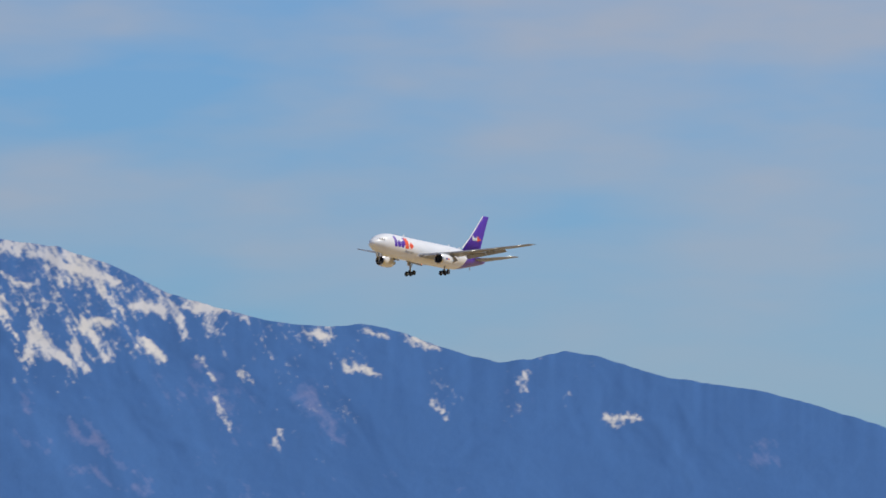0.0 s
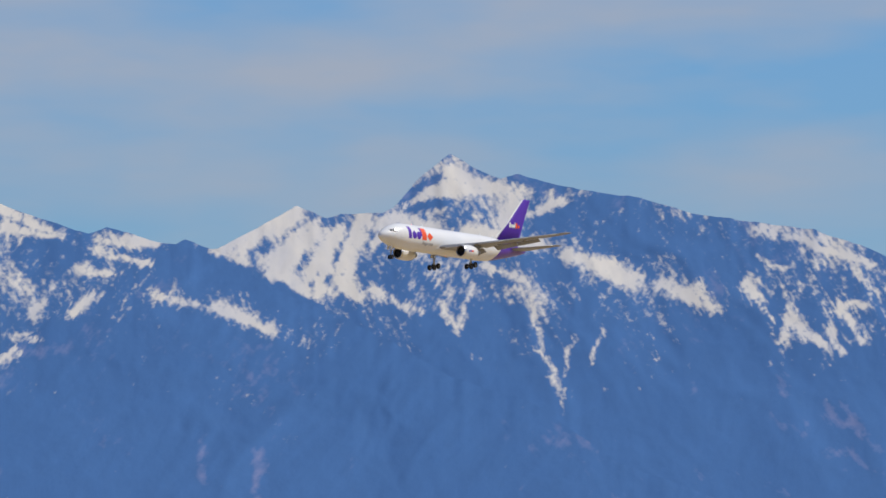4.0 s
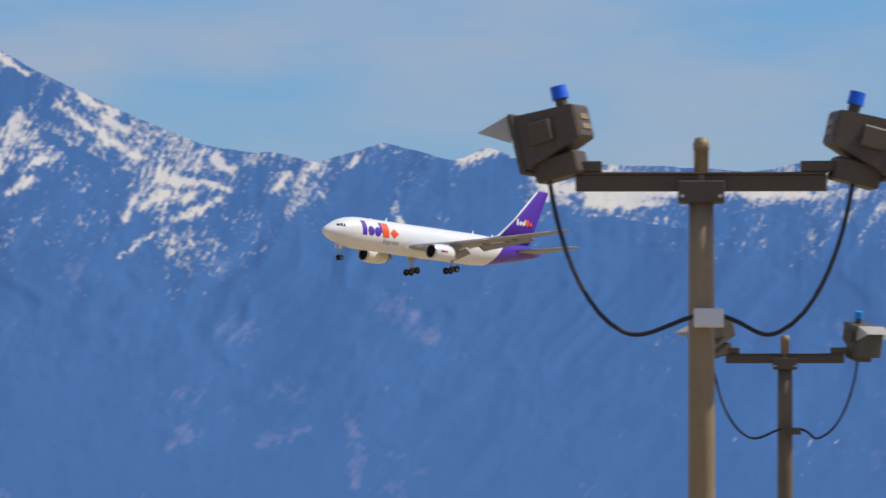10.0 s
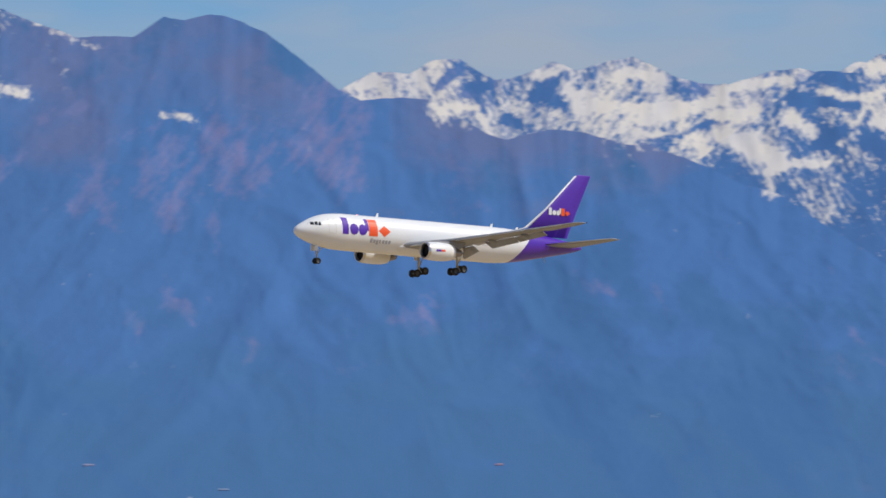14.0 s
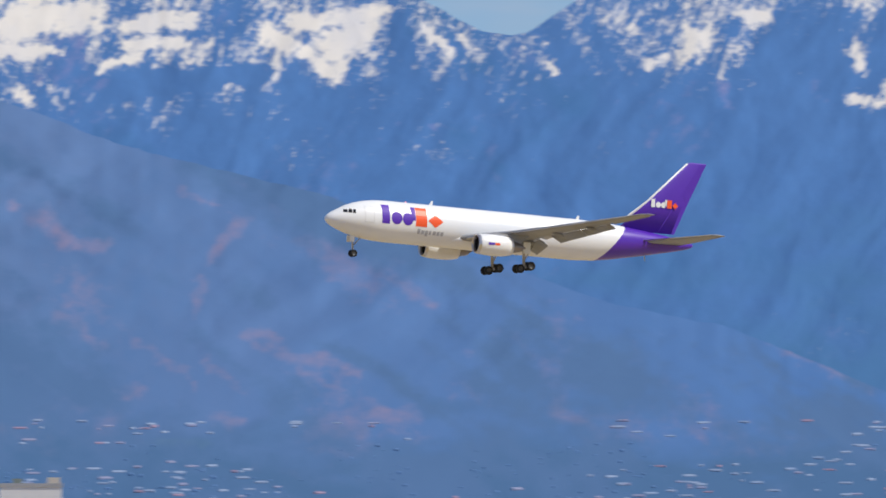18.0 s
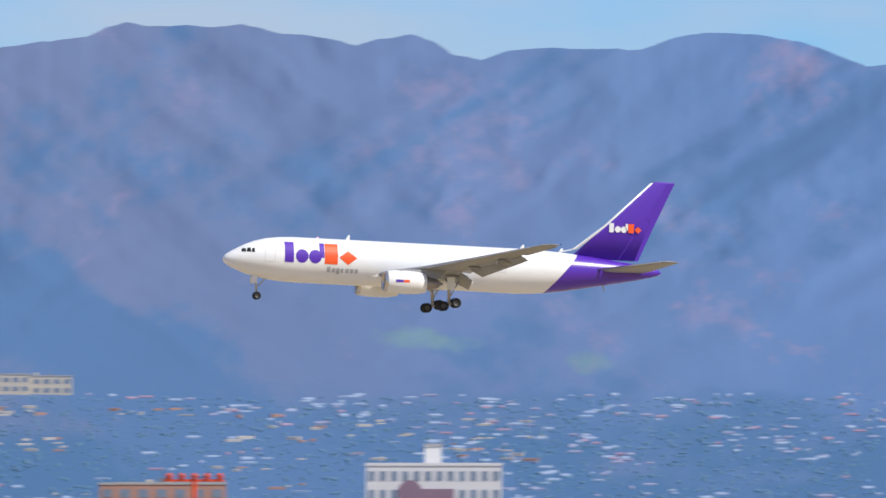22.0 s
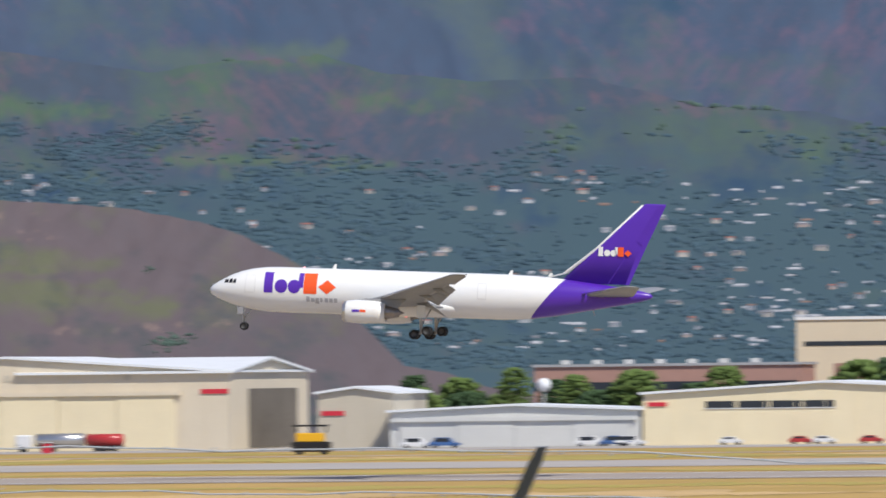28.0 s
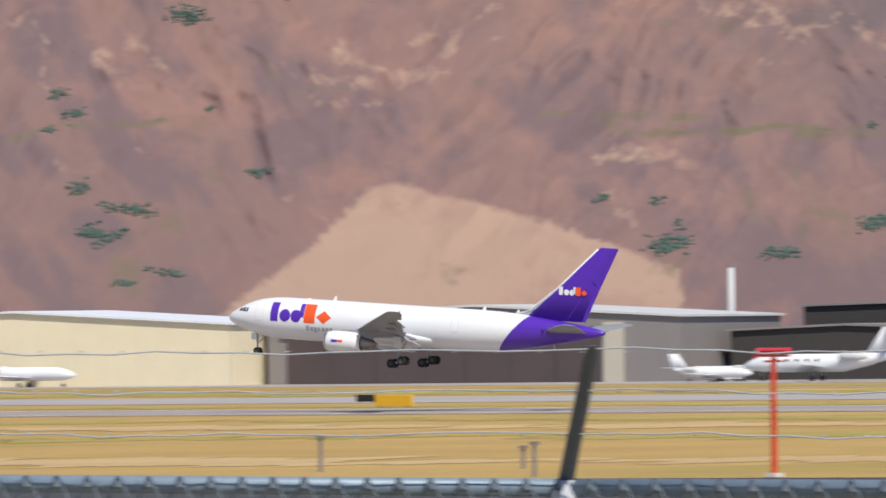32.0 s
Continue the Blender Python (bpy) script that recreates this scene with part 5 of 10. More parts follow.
peak.build("mountain_peak", HAZED_FOREST, dict(snow=snow_mask(2.25, 3.45, 9, shift=((42, 0), (45, 0.2), (46.5, 0.6), (48, 0.7), (50, 0.2))), rock=scree_mask(34, SCREES)), "massive peak streaked with snow above haze-blue forest")
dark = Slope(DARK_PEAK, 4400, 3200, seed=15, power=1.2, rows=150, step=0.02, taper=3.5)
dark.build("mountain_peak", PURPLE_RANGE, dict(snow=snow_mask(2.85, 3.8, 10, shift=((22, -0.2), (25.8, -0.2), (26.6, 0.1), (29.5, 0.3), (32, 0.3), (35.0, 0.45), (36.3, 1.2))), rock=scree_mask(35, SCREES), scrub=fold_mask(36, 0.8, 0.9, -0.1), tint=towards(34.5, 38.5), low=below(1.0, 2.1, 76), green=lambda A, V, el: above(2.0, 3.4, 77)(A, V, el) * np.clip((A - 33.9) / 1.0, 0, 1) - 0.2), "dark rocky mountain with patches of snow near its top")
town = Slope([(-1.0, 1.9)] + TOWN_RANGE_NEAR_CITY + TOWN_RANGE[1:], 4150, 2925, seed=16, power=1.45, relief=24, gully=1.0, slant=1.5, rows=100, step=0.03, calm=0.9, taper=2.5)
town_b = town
# scrub bands also paint the ridges' shaded sides against lit mauve faces
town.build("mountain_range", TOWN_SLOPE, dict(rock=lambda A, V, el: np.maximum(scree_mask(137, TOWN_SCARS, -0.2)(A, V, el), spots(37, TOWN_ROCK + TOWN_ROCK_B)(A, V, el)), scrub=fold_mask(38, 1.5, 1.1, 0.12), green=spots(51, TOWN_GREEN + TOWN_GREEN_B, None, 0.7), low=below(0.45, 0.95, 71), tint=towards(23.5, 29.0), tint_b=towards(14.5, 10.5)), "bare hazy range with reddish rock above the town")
EAST_BARE = ((0.6, 2.15, 0.9, 0.35, 0.5), (-0.7, 2.1, 0.35, 0.5, 0.4), (2.1, 1.9, 0.5, 0.3, -0.6), (-2.0, 1.9, 0.5, 0.2, 0))
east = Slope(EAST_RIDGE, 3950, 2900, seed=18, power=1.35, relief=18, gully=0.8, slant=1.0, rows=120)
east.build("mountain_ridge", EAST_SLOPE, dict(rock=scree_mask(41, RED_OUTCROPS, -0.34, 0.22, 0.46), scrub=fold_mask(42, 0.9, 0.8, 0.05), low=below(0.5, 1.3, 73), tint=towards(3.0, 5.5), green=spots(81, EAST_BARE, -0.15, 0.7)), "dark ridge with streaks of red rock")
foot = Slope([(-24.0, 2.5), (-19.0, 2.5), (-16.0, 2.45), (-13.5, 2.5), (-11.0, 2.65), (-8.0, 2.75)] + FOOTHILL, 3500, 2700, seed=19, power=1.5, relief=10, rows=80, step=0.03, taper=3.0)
foot.build("foothill", FOOT_GRASS, dict(rock=scree_mask(43, HILL_CUTS, -0.1, 0.6, 0.3), green=scree_mask(143, HILL_GRASS, 0.0, 0.7, 0.45), scrub=patch_mask(44, shift=-0.05), low=below(0.55, 0.8, 74)), "grassy brown foothill, dark scrub and painted blue shade in its folds")
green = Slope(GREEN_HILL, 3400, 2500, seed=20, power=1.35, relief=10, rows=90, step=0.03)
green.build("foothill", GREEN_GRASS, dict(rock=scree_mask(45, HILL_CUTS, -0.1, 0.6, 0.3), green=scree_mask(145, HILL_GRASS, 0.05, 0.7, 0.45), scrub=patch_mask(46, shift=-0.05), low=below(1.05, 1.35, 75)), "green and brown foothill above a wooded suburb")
bench = Slope(BENCH_HILL, 2350, 1900, seed=21, power=1.0, relief=9, gully=0.35, calm=0.0, rows=90, step=0.028, taper=2.0)
bench.build("bench_hill", BENCH_SLOPE, dict(rock=lambda A, V, el: scree_mask(47, HILL_CUTS, -0.22)(A, V, el) - 0.28 * np.clip((A + 18.6) / 1.5, 0, 1), scrub=patch_mask(149, size=0.3, shift=-0.05), green=scree_mask(48, HILL_GRASS, -0.12, 0.45, 0.40)), "dry brown hillside with dark bushes and pale cuts")
UPPER_BENCH = [(-27.0, 2.7), (-23.5, 2.55), (-21.0, 2.42), (-19.6, 2.30), (-18.6, 2.18), (-17.72, 2.02), (-17.17, 1.76), (-16.8, 1.70), (-16.34, 1.57), (-15.6, 1.36), (-15.2, 1.28), (-14.7, 1.05)]
upper = Slope(UPPER_BENCH, 2850, 2400, seed=23, power=1.0, relief=7, gully=0.5, calm=0.0, rows=90, step=0.03, taper=1.2)
upper.build("bench_hill", BENCH_SLOPE, dict(rock=scree_mask(147, HILL_CUTS), scrub=patch_mask(249, size=0.4, shift=-0.1), green=scree_mask(148, HILL_GRASS, 0.05, 0.6, 0.42)), "brown and green hill above the row of bench houses")
red = Slope(RED_HILL, 2300, 1850, seed=22, power=1.0, relief=9, gully=0.35, calm=0.0, rows=170, step=0.02)
FAN = [(-26.51, 0.02), (-25.9, 0.46), (-25.62, 0.76), (-25.49, 0.82), (-24.75, 0.65), (-24.14, 0.44), (-23.74, 0.27), (-23.7, 0.02)]
red.build("red_hill", RED_SLOPE, dict(rock=polygon(49, FAN, scree_mask(49, HILL_CUTS, -0.5)), scrub=scree_mask(50, HILL_GRASS, -0.2, 0.35, 0.55), green=fold_mask(251, 0.5, 0.5, 0.15), low=patch_mask(253, size=0.5, shift=-0.1), tint=lambda A, V, el: np.clip((A + 22.5 + 0.35 * el) / 0.8 + 1.2 * (fractal(A / 0.4, el / 0.3, 254, 4) - 0.5), 0, 1)), "dry reddish hillside with pale earth scars")

# ---- ground ----
def quad_sheet(name, x0, x1, y0, y1, z, material, label, category, kind="structure", cell=40.0):
    nx, ny = max(1, int((x1 - x0) / cell)), max(1, int((y1 - y0) / cell))
    verts = [(x0 + (x1 - x0) * i / nx, y0 + (y1 - y0) * j / ny, z) for j in range(ny + 1) for i in range(nx + 1)]
    faces = [(j * (nx + 1) + i, j * (nx + 1) + i + 1, (j + 1) * (nx + 1) + i + 1, (j + 1) * (nx + 1) + i) for j in range(ny) for i in range(nx)]
    me = bpy.data.meshes.new(name)
    me.from_pydata(verts, [], faces)
    me.materials.append(material)
    return tagged(new(name, me), label, category, kind=kind)


DRY_GRASS, gnt, gb = node_material("dry_airfield_grass")
straw = colour_mix(gnt, noise_fac(gnt, 0.05, 0.35, 0.65, stretch=(0.7, 0.5, 1), face=False), (0.49, 0.325, 0.11), (0.41, 0.265, 0.09))
straw = colour_mix(gnt, noise_fac(gnt, 0.035, 0.50, 0.72, stretch=(0.6, 0.4, 1), detail=7.0, face=False), straw, (0.30, 0.24, 0.06))
straw = colour_mix(gnt, noise_fac(gnt, 0.6, 0.45, 0.75, face=False), straw, (0.36, 0.25, 0.11))
gnt.links.new(straw, gb.inputs["Base Color"])
gb.inputs["Roughness"].default_value = 0.95
gb.inputs["Specular IOR Level"].default_value = 0.1
quad_sheet("ground", -7000, 7000, -3000, 8000, 0.0, DRY_GRASS, "dry yellow airfield grass reaching to the hills", "ground", cell=400)


# ---- helpers for things and their parts ----
def part(name, bm, material, parent, label="", smooth=False, kind=""):
    """Links a bmesh as one mesh object under a thing or a part."""
    me = bpy.data.meshes.new(name)
    bmesh.ops.recalc_face_normals(bm, faces=bm.faces)
    bm.to_mesh(me)
    bm.free()
    if smooth:
        me.polygons.foreach_set("use_smooth", [True] * len(me.polygons))
    for m in (material if isinstance(material, (list, tuple)) else [material]):
        me.materials.append(m)
    ob = new(name, me)
    ob.parent = parent
    return tagged(ob, label, kind=kind)


def thing(name, label, category, group="", at=(0, 0, 0), rz=0.0):
    ob = new(name)
    ob.empty_display_size = 0.5
    ob.matrix_basis = pose(*at, 0, 0, rz)
    return tagged(ob, label, category, group)


def box(bm, x0, x1, y0, y1, z0, z1, bevel=0.0, slot=0):
    vs = [bm.verts.new(p) for p in ((x0, y0, z0), (x1, y0, z0), (x1, y1, z0), (x0, y1, z0), (x0, y0, z1), (x1, y0, z1), (x1, y1, z1), (x0, y1, z1))]
    fs = [bm.faces.new([vs[i] for i in q]) for q in ((0, 3, 2, 1), (4, 5, 6, 7), (0, 1, 5, 4), (1, 2, 6, 5), (2, 3, 7, 6), (3, 0, 4, 7))]
    for f in fs:
        f.material_index = slot
    if bevel:
        bmesh.ops.bevel(bm, geom=list({e for f in fs for e in f.edges}), offset=bevel, segments=1, affect="EDGES")
    return bm


def boxes(*specs, bevel=0.0):
    bm = bmesh.new()
    for s in specs:
        box(bm, *s, bevel=bevel)
    return bm


def loft(bm, rings, caps=True, slot=0):
    rows = [[bm.verts.new(p) for p in ring] for ring in rings]
    n = len(rows[0])
    for a, b in zip(rows[:-1], rows[1:]):
        for i in range(n):
            f = bm.faces.new((a[i], a[(i + 1) % n], b[(i + 1) % n], b[i]))
            f.material_index = slot
    if caps:
        for ring in (rows[0], rows[-1]):
            f = bm.faces.new(ring)
            f.material_index = slot
    return bm


def tube(bm, a, b, r0, r1=None, n=12, slot=0, caps=True):
    a, b = Vector(a), Vector(b)
    q = (b - a).to_track_quat("Z", "Y")
    r1 = r0 if r1 is None else r1
    ring = lambda c, r: [c + q @ Vector((r * math.cos(2 * math.pi * i / n), r * math.sin(2 * math.pi * i / n), 0)) for i in range(n)]
    return loft(bm, [ring(a, r0), ring(b, r1)], caps, slot)


def turned(bm, profile, centre, axis="x", n=28, slot=0, close=False):
    """Turns a profile of (along, radius) about an axis through centre."""
    rings = []
    for s, r in profile:
        ring = []
        for i in range(n):
            c, d = r * math.cos(2 * math.pi * i / n), r * math.sin(2 * math.pi * i / n)
            p = {"x": (s, c, d), "y": (c, s, d), "z": (c, d, s)}[axis]
            ring.append((centre[0] + p[0], centre[1] + p[1], centre[2] + p[2]))
        rings.append(ring)
    return loft(bm, rings, close, slot)


# ---- aircraft: a twin-engined freighter on approach, nose tip at its origin, tail towards +x ----
HULL_PAINT, nt, bsdf = node_material("white_and_purple_hull_paint")
tc = nt.nodes.new("ShaderNodeTexCoord")
sep = nt.nodes.new("ShaderNodeSeparateXYZ")
nt.links.new(tc.outputs["Object"], sep.inputs[0])
edge = nt.nodes.new("ShaderNodeMath")
edge.operation, edge.inputs[1].default_value = "MULTIPLY_ADD", -0.84
nt.links.new(sep.outputs["Z"], edge.inputs[0])
nt.links.new(sep.outputs["X"], edge.inputs[2])
tail = nt.nodes.new("ShaderNodeMath")
tail.operation, tail.inputs[1].default_value = "GREATER_THAN", 41.0
nt.links.new(edge.outputs[0], tail.inputs[0])
white = colour_mix(nt, noise_fac(nt, 0.8, 0.3, 0.7, stretch=(0.3, 1, 1), face=False), (0.76, 0.77, 0.77), (0.82, 0.82, 0.81))
nt.links.new(colour_mix(nt, tail.outputs[0], white, (0.085, 0.020, 0.38)), bsdf.inputs["Base Color"])
bsdf.inputs["Roughness"].default_value, bsdf.inputs["Coat Weight"].default_value = 0.32, 0.25

WHITE_PAINT = paint("white_aircraft_paint", (0.78, 0.78, 0.77), 0.32, vary=0.05, scale=0.4, coat=0.2)
PURPLE = paint("purple_paint", (0.085, 0.020, 0.38), 0.55, vary=0.06, scale=0.4, coat=0.03)
ORANGE = paint("orange_red_paint", (0.85, 0.10, 0.02), 0.4, vary=0.04)
GREY_LETTER = paint("pale_grey_paint", (0.42, 0.42, 0.44), 0.5, vary=0.03)
SEAM = paint("panel_seam", (0.60, 0.60, 0.60), 0.5, vary=0.03)
WING_GREY = paint("grey_wing_paint", (0.27, 0.275, 0.285), 0.45, vary=0.12, scale=0.6)
VANE_GREY = paint("pale_grey_wing_paint", (0.44, 0.44, 0.44), 0.5, vary=0.1, scale=0.6)
BARE_METAL = paint("bare_metal", (0.62, 0.60, 0.57), 0.28, 0.9, vary=0.1)
NOZZLE = paint("burnt_nozzle_metal", (0.30, 0.27, 0.25), 0.4, 0.8, vary=0.2)
DARK = paint("black_opening", (0.012, 0.012, 0.014), 0.6, vary=0.2)
TYRE = paint("black_tyre_rubber", (0.016, 0.016, 0.017), 0.8, vary=0.2)
HUB = paint("dark_wheel_hub", (0.07, 0.07, 0.07), 0.5, 0.4)
STRUT = paint("light_grey_strut", (0.42, 0.42, 0.42), 0.45, 0.2)
COCKPIT_GLASS = paint("dark_cockpit_glass", (0.02, 0.022, 0.026), 0.08, vary=0.1)
GLOW_RED = bpy.data.materials.new("red_beacon")
GLOW_RED.use_nodes = True
GLOW_RED.node_tree.nodes["Principled BSDF"].inputs["Emission Color"].default_value = (1, 0.05, 0.06, 1)
GLOW_RED.node_tree.nodes["Principled BSDF"].inputs["Emission Strength"].default_value = 1.2

# station, half width, half height, height of the centre
HULL = [(0.0, 0.03, 0.03, 0.0), (0.12, 0.36, 0.34, 0.0), (0.4, 0.68, 0.62, 0.01), (1.0, 1.10, 0.98, 0.04), (1.8, 1.48, 1.36, 0.10),
        (2.7, 1.82, 1.76, 0.17), (3.8, 2.12, 2.12, 0.24), (5.2, 2.36, 2.43, 0.29), (6.8, 2.48, 2.63, 0.30), (8.5, 2.515, 2.705, 0.30),
        (36.0, 2.515, 2.705, 0.30), (39.0, 2.46, 2.58, 0.36), (42.0, 2.26, 2.27, 0.48), (45.0, 1.88, 1.84, 0.62), (48.0, 1.40, 1.38, 0.74),
        (50.5, 0.95, 0.98, 0.84), (52.4, 0.56, 0.60, 0.90), (53.4, 0.30, 0.32, 0.93), (53.67, 0.12, 0.14, 0.94)]


def hull_at(x):
    return [float(np.interp(x, [s[0] for s in HULL], [s[k] for s in HULL])) for k in (1, 2, 3)]


def hull_side(x, z, out=0.02):
    hw, hh, zc = hull_at(x)
    return -(hw * math.sqrt(max(0.0, 1 - ((z - zc) / hh) ** 2)) + out)


aircraft = thing("cargo_aircraft", "white twin-engined cargo aircraft with a purple tail, gear down, landing", "aircraft")

bm = bmesh.new()
xs = sorted({s[0] for s in HULL} | {10 + 2.0 * i for i in range(13)})
loft(bm, [[(x, hull_at(x)[0] * math.cos(2 * math.pi * i / 48), hull_at(x)[2] + hull_at(x)[1] * math.sin(2 * math.pi * i / 48)) for i in range(48)] for x in xs])
part("fuselage", bm, HULL_PAINT, aircraft, "white fuselage with a purple tail section", smooth=True)


def side_patch(name, outline, material, parent, out=0.025, step=0.35, label=""):
    """A painted shape of (x, z) corners that lies on the curved side of the hull."""
    bm = bmesh.new()
    bm.faces.new([bm.verts.new((x, 0, z)) for x, z in outline])
    z0, z1 = min(p[1] for p in outline), max(p[1] for p in outline)
    k = z0 + step
    while k < z1 - 0.05:
        bmesh.ops.bisect_plane(bm, geom=bm.verts[:] + bm.edges[:] + bm.faces[:], plane_co=(0, 0, k), plane_no=(0, 0, 1))
        k += step
    for v in bm.verts:
        v.co.y = hull_side(v.co.x, v.co.z, out)
    return part(name, bm, material, parent, label)


def rect(x0, x1, z0, z1):
    return [(x0, z0), (x1, z0), (x1, z1), (x0, z1)]


def oval(x, z, a, b, n=18):
    return [(x + a * math.cos(2 * math.pi * i / n), z + b * math.sin(2 * math.pi * i / n)) for i in range(n)]


for shape in (rect(7.05, 8.15, -0.1, 2.35), oval(9.15, 0.72, 0.78, 0.82), oval(10.75, 0.72, 0.78, 0.82), rect(11.25, 11.85, 0.6, 2.35)):
    side_patch("purple_mark", shape, PURPLE, aircraft)
for shape in (rect(11.9, 13.5, -0.1, 2.35), [(13.65, 0.75), (14.75, -0.1), (15.85, 0.75), (14.75, 1.6)]):
    side_patch("orange_mark", shape, ORANGE, aircraft)
for k, w in enumerate((0.42, 0.45, 0.42, 0.3, 0.42, 0.4, 0.4)):
    x0 = 12.25 + 0.56 * k
    side_patch("grey_mark", rect(x0, x0 + w, -1.05 - (0.18 if k == 2 else 0), -0.55 + (0.15 if k == 0 else 0)), GREY_LETTER, aircraft)
for x0, x1, z0, z1 in ((1.95, 2.5, 0.93, 1.36), (2.55, 3.05, 0.92, 1.46), (3.1, 3.5, 0.92, 1.44)):
    side_patch("cockpit_window", [(x0, z0), (x1, z0), (x1, z1), (x0 + 0.12, z1 - 0.06)], COCKPIT_GLASS, aircraft, out=0.03, label="dark cockpit window")
    ob = side_patch("cockpit_window", [(x0, z0), (x1, z0), (x1, z1), (x0 + 0.12, z1 - 0.06)], COCKPIT_GLASS, aircraft, out=0.03, label="dark cockpit window")
    for v in ob.data.vertices:
        v.co.y = -v.co.y
bm = bmesh.new()
ws = [bm.verts.new((x, y, z)) for x, y, z in ((1.62, -0.95, 0.90), (1.62, 0.95, 0.90), (2.35, 0.85, 1.45), (2.35, -0.85, 1.45))]
bm.faces.new(ws)
for v in bm.verts:
    hw, hh, zc = hull_at(v.co.x)
    v.co.z = max(v.co.z, zc + hh * math.sqrt(max(0, 1 - (v.co.y / hw) ** 2)) + 0.03)
part("windscreen", bm, COCKPIT_GLASS, aircraft, "dark front windscreen")
# cargo door and service door seams
for x0, x1, z0, z1 in ((4.7, 5.9, -0.1, 1.9), (33.0, 34.0, 0.0, 1.8)):
    for s in (rect(x0, x1, z1, z1 + 0.05), rect(x0, x0 + 0.05, z0, z1), rect(x1, x1 + 0.05, z0, z1), rect(x0, x1, z0 - 0.05, z0)):
        side_patch("door_seam", s, SEAM, aircraft)
for x, hgt in ((14.8, 0.55), (36.2, 0.5), (41.0, 0.3)):
    bm = bmesh.new()
    loft(bm, [[(x, -0.05, 2.95), (x + 0.5, -0.02, 2.95), (x + 0.5, 0.02, 2.95), (x, 0.05, 2.95)],
              [(x + 0.3, -0.02, 3.0 + hgt), (x + 0.55, -0.01, 3.0 + hgt), (x + 0.55, 0.01, 3.0 + hgt), (x + 0.3, 0.02, 3.0 + hgt)]])
    part("blade_antenna", bm, WHITE_PAINT, aircraft, "white blade antenna")
bm = bmesh.new()
tube(bm, (46.6, 0, -0.9), (46.8, 0, -1.6), 0.07)
part("drain_mast", bm, STRUT, aircraft)
for x, z in ((11.4, 3.02), (24.0, -2.42)):
    bm = bmesh.new()
    bmesh.ops.create_uvsphere(bm, u_segments=10, v_segments=6, radius=0.12, matrix=Matrix.Translation((x, 0, z)))
    part("beacon", bm, GLOW_RED, aircraft, "red anti-collision beacon", smooth=True)


def foil(x, chord, y, z, thick, n=9, camber=0.02, axis="y"):
    """An aerofoil section of that chord with its leading edge at x."""
    up, low = [], []
    for i in range(n + 1):
        s = 0.5 - 0.5 * math.cos(math.pi * i / n)
        t = 5 * thick * chord * (0.2969 * math.sqrt(s) - 0.126 * s - 0.3516 * s ** 2 + 0.2843 * s ** 3 - 0.1015 * s ** 4)
        c = camber * chord * 4 * s * (1 - s)
        up.append((s, c + t + 0.01))
        low.append((s, c - t - 0.01))
    pts = up + low[::-1]
    return [(x + s * chord, y, z + d) if axis == "y" else (x + s * chord, y + d, z) for s, d in pts]


WING = [(1.6, 18.1, 11.2, -1.15, 0.13), (2.6, 18.8, 10.4, -1.0, 0.13), (7.9, 22.4, 6.3, -0.22, 0.115), (16.0, 28.2, 4.1, 1.25, 0.105), (23.3, 33.6, 2.2, 2.65, 0.10), (23.78, 34.5, 1.3, 2.75, 0.06)]


def wing_at(y):
    return [float(np.interp(y, [s[0] for s in WING], [s[k] for s in WING])) for k in (1, 2, 3, 4)]


def wing_panel(bm, side, y0, y1, f0, f1, drop, angle, thick=0.12, steps=3):
    """A flap or slat between two spanwise places, over a share of the chord, moved down and turned."""
    rings = []
    for k in range(steps + 1):
        y = y0 + (y1 - y0) * k / steps
        le, ch, z, th = wing_at(y)
        x0, c = le + f0 * ch, (f1 - f0) * ch
        ring = foil(0, c, 0, 0, thick, n=6)
        ca, sa_ = math.cos(radians(angle)), math.sin(radians(angle))
        rings.append([(x0 + p[0] * ca + p[2] * sa_, side * y, z + drop * ch - p[0] * sa_ + p[2] * ca) for p in ring])
    return loft(bm, rings)


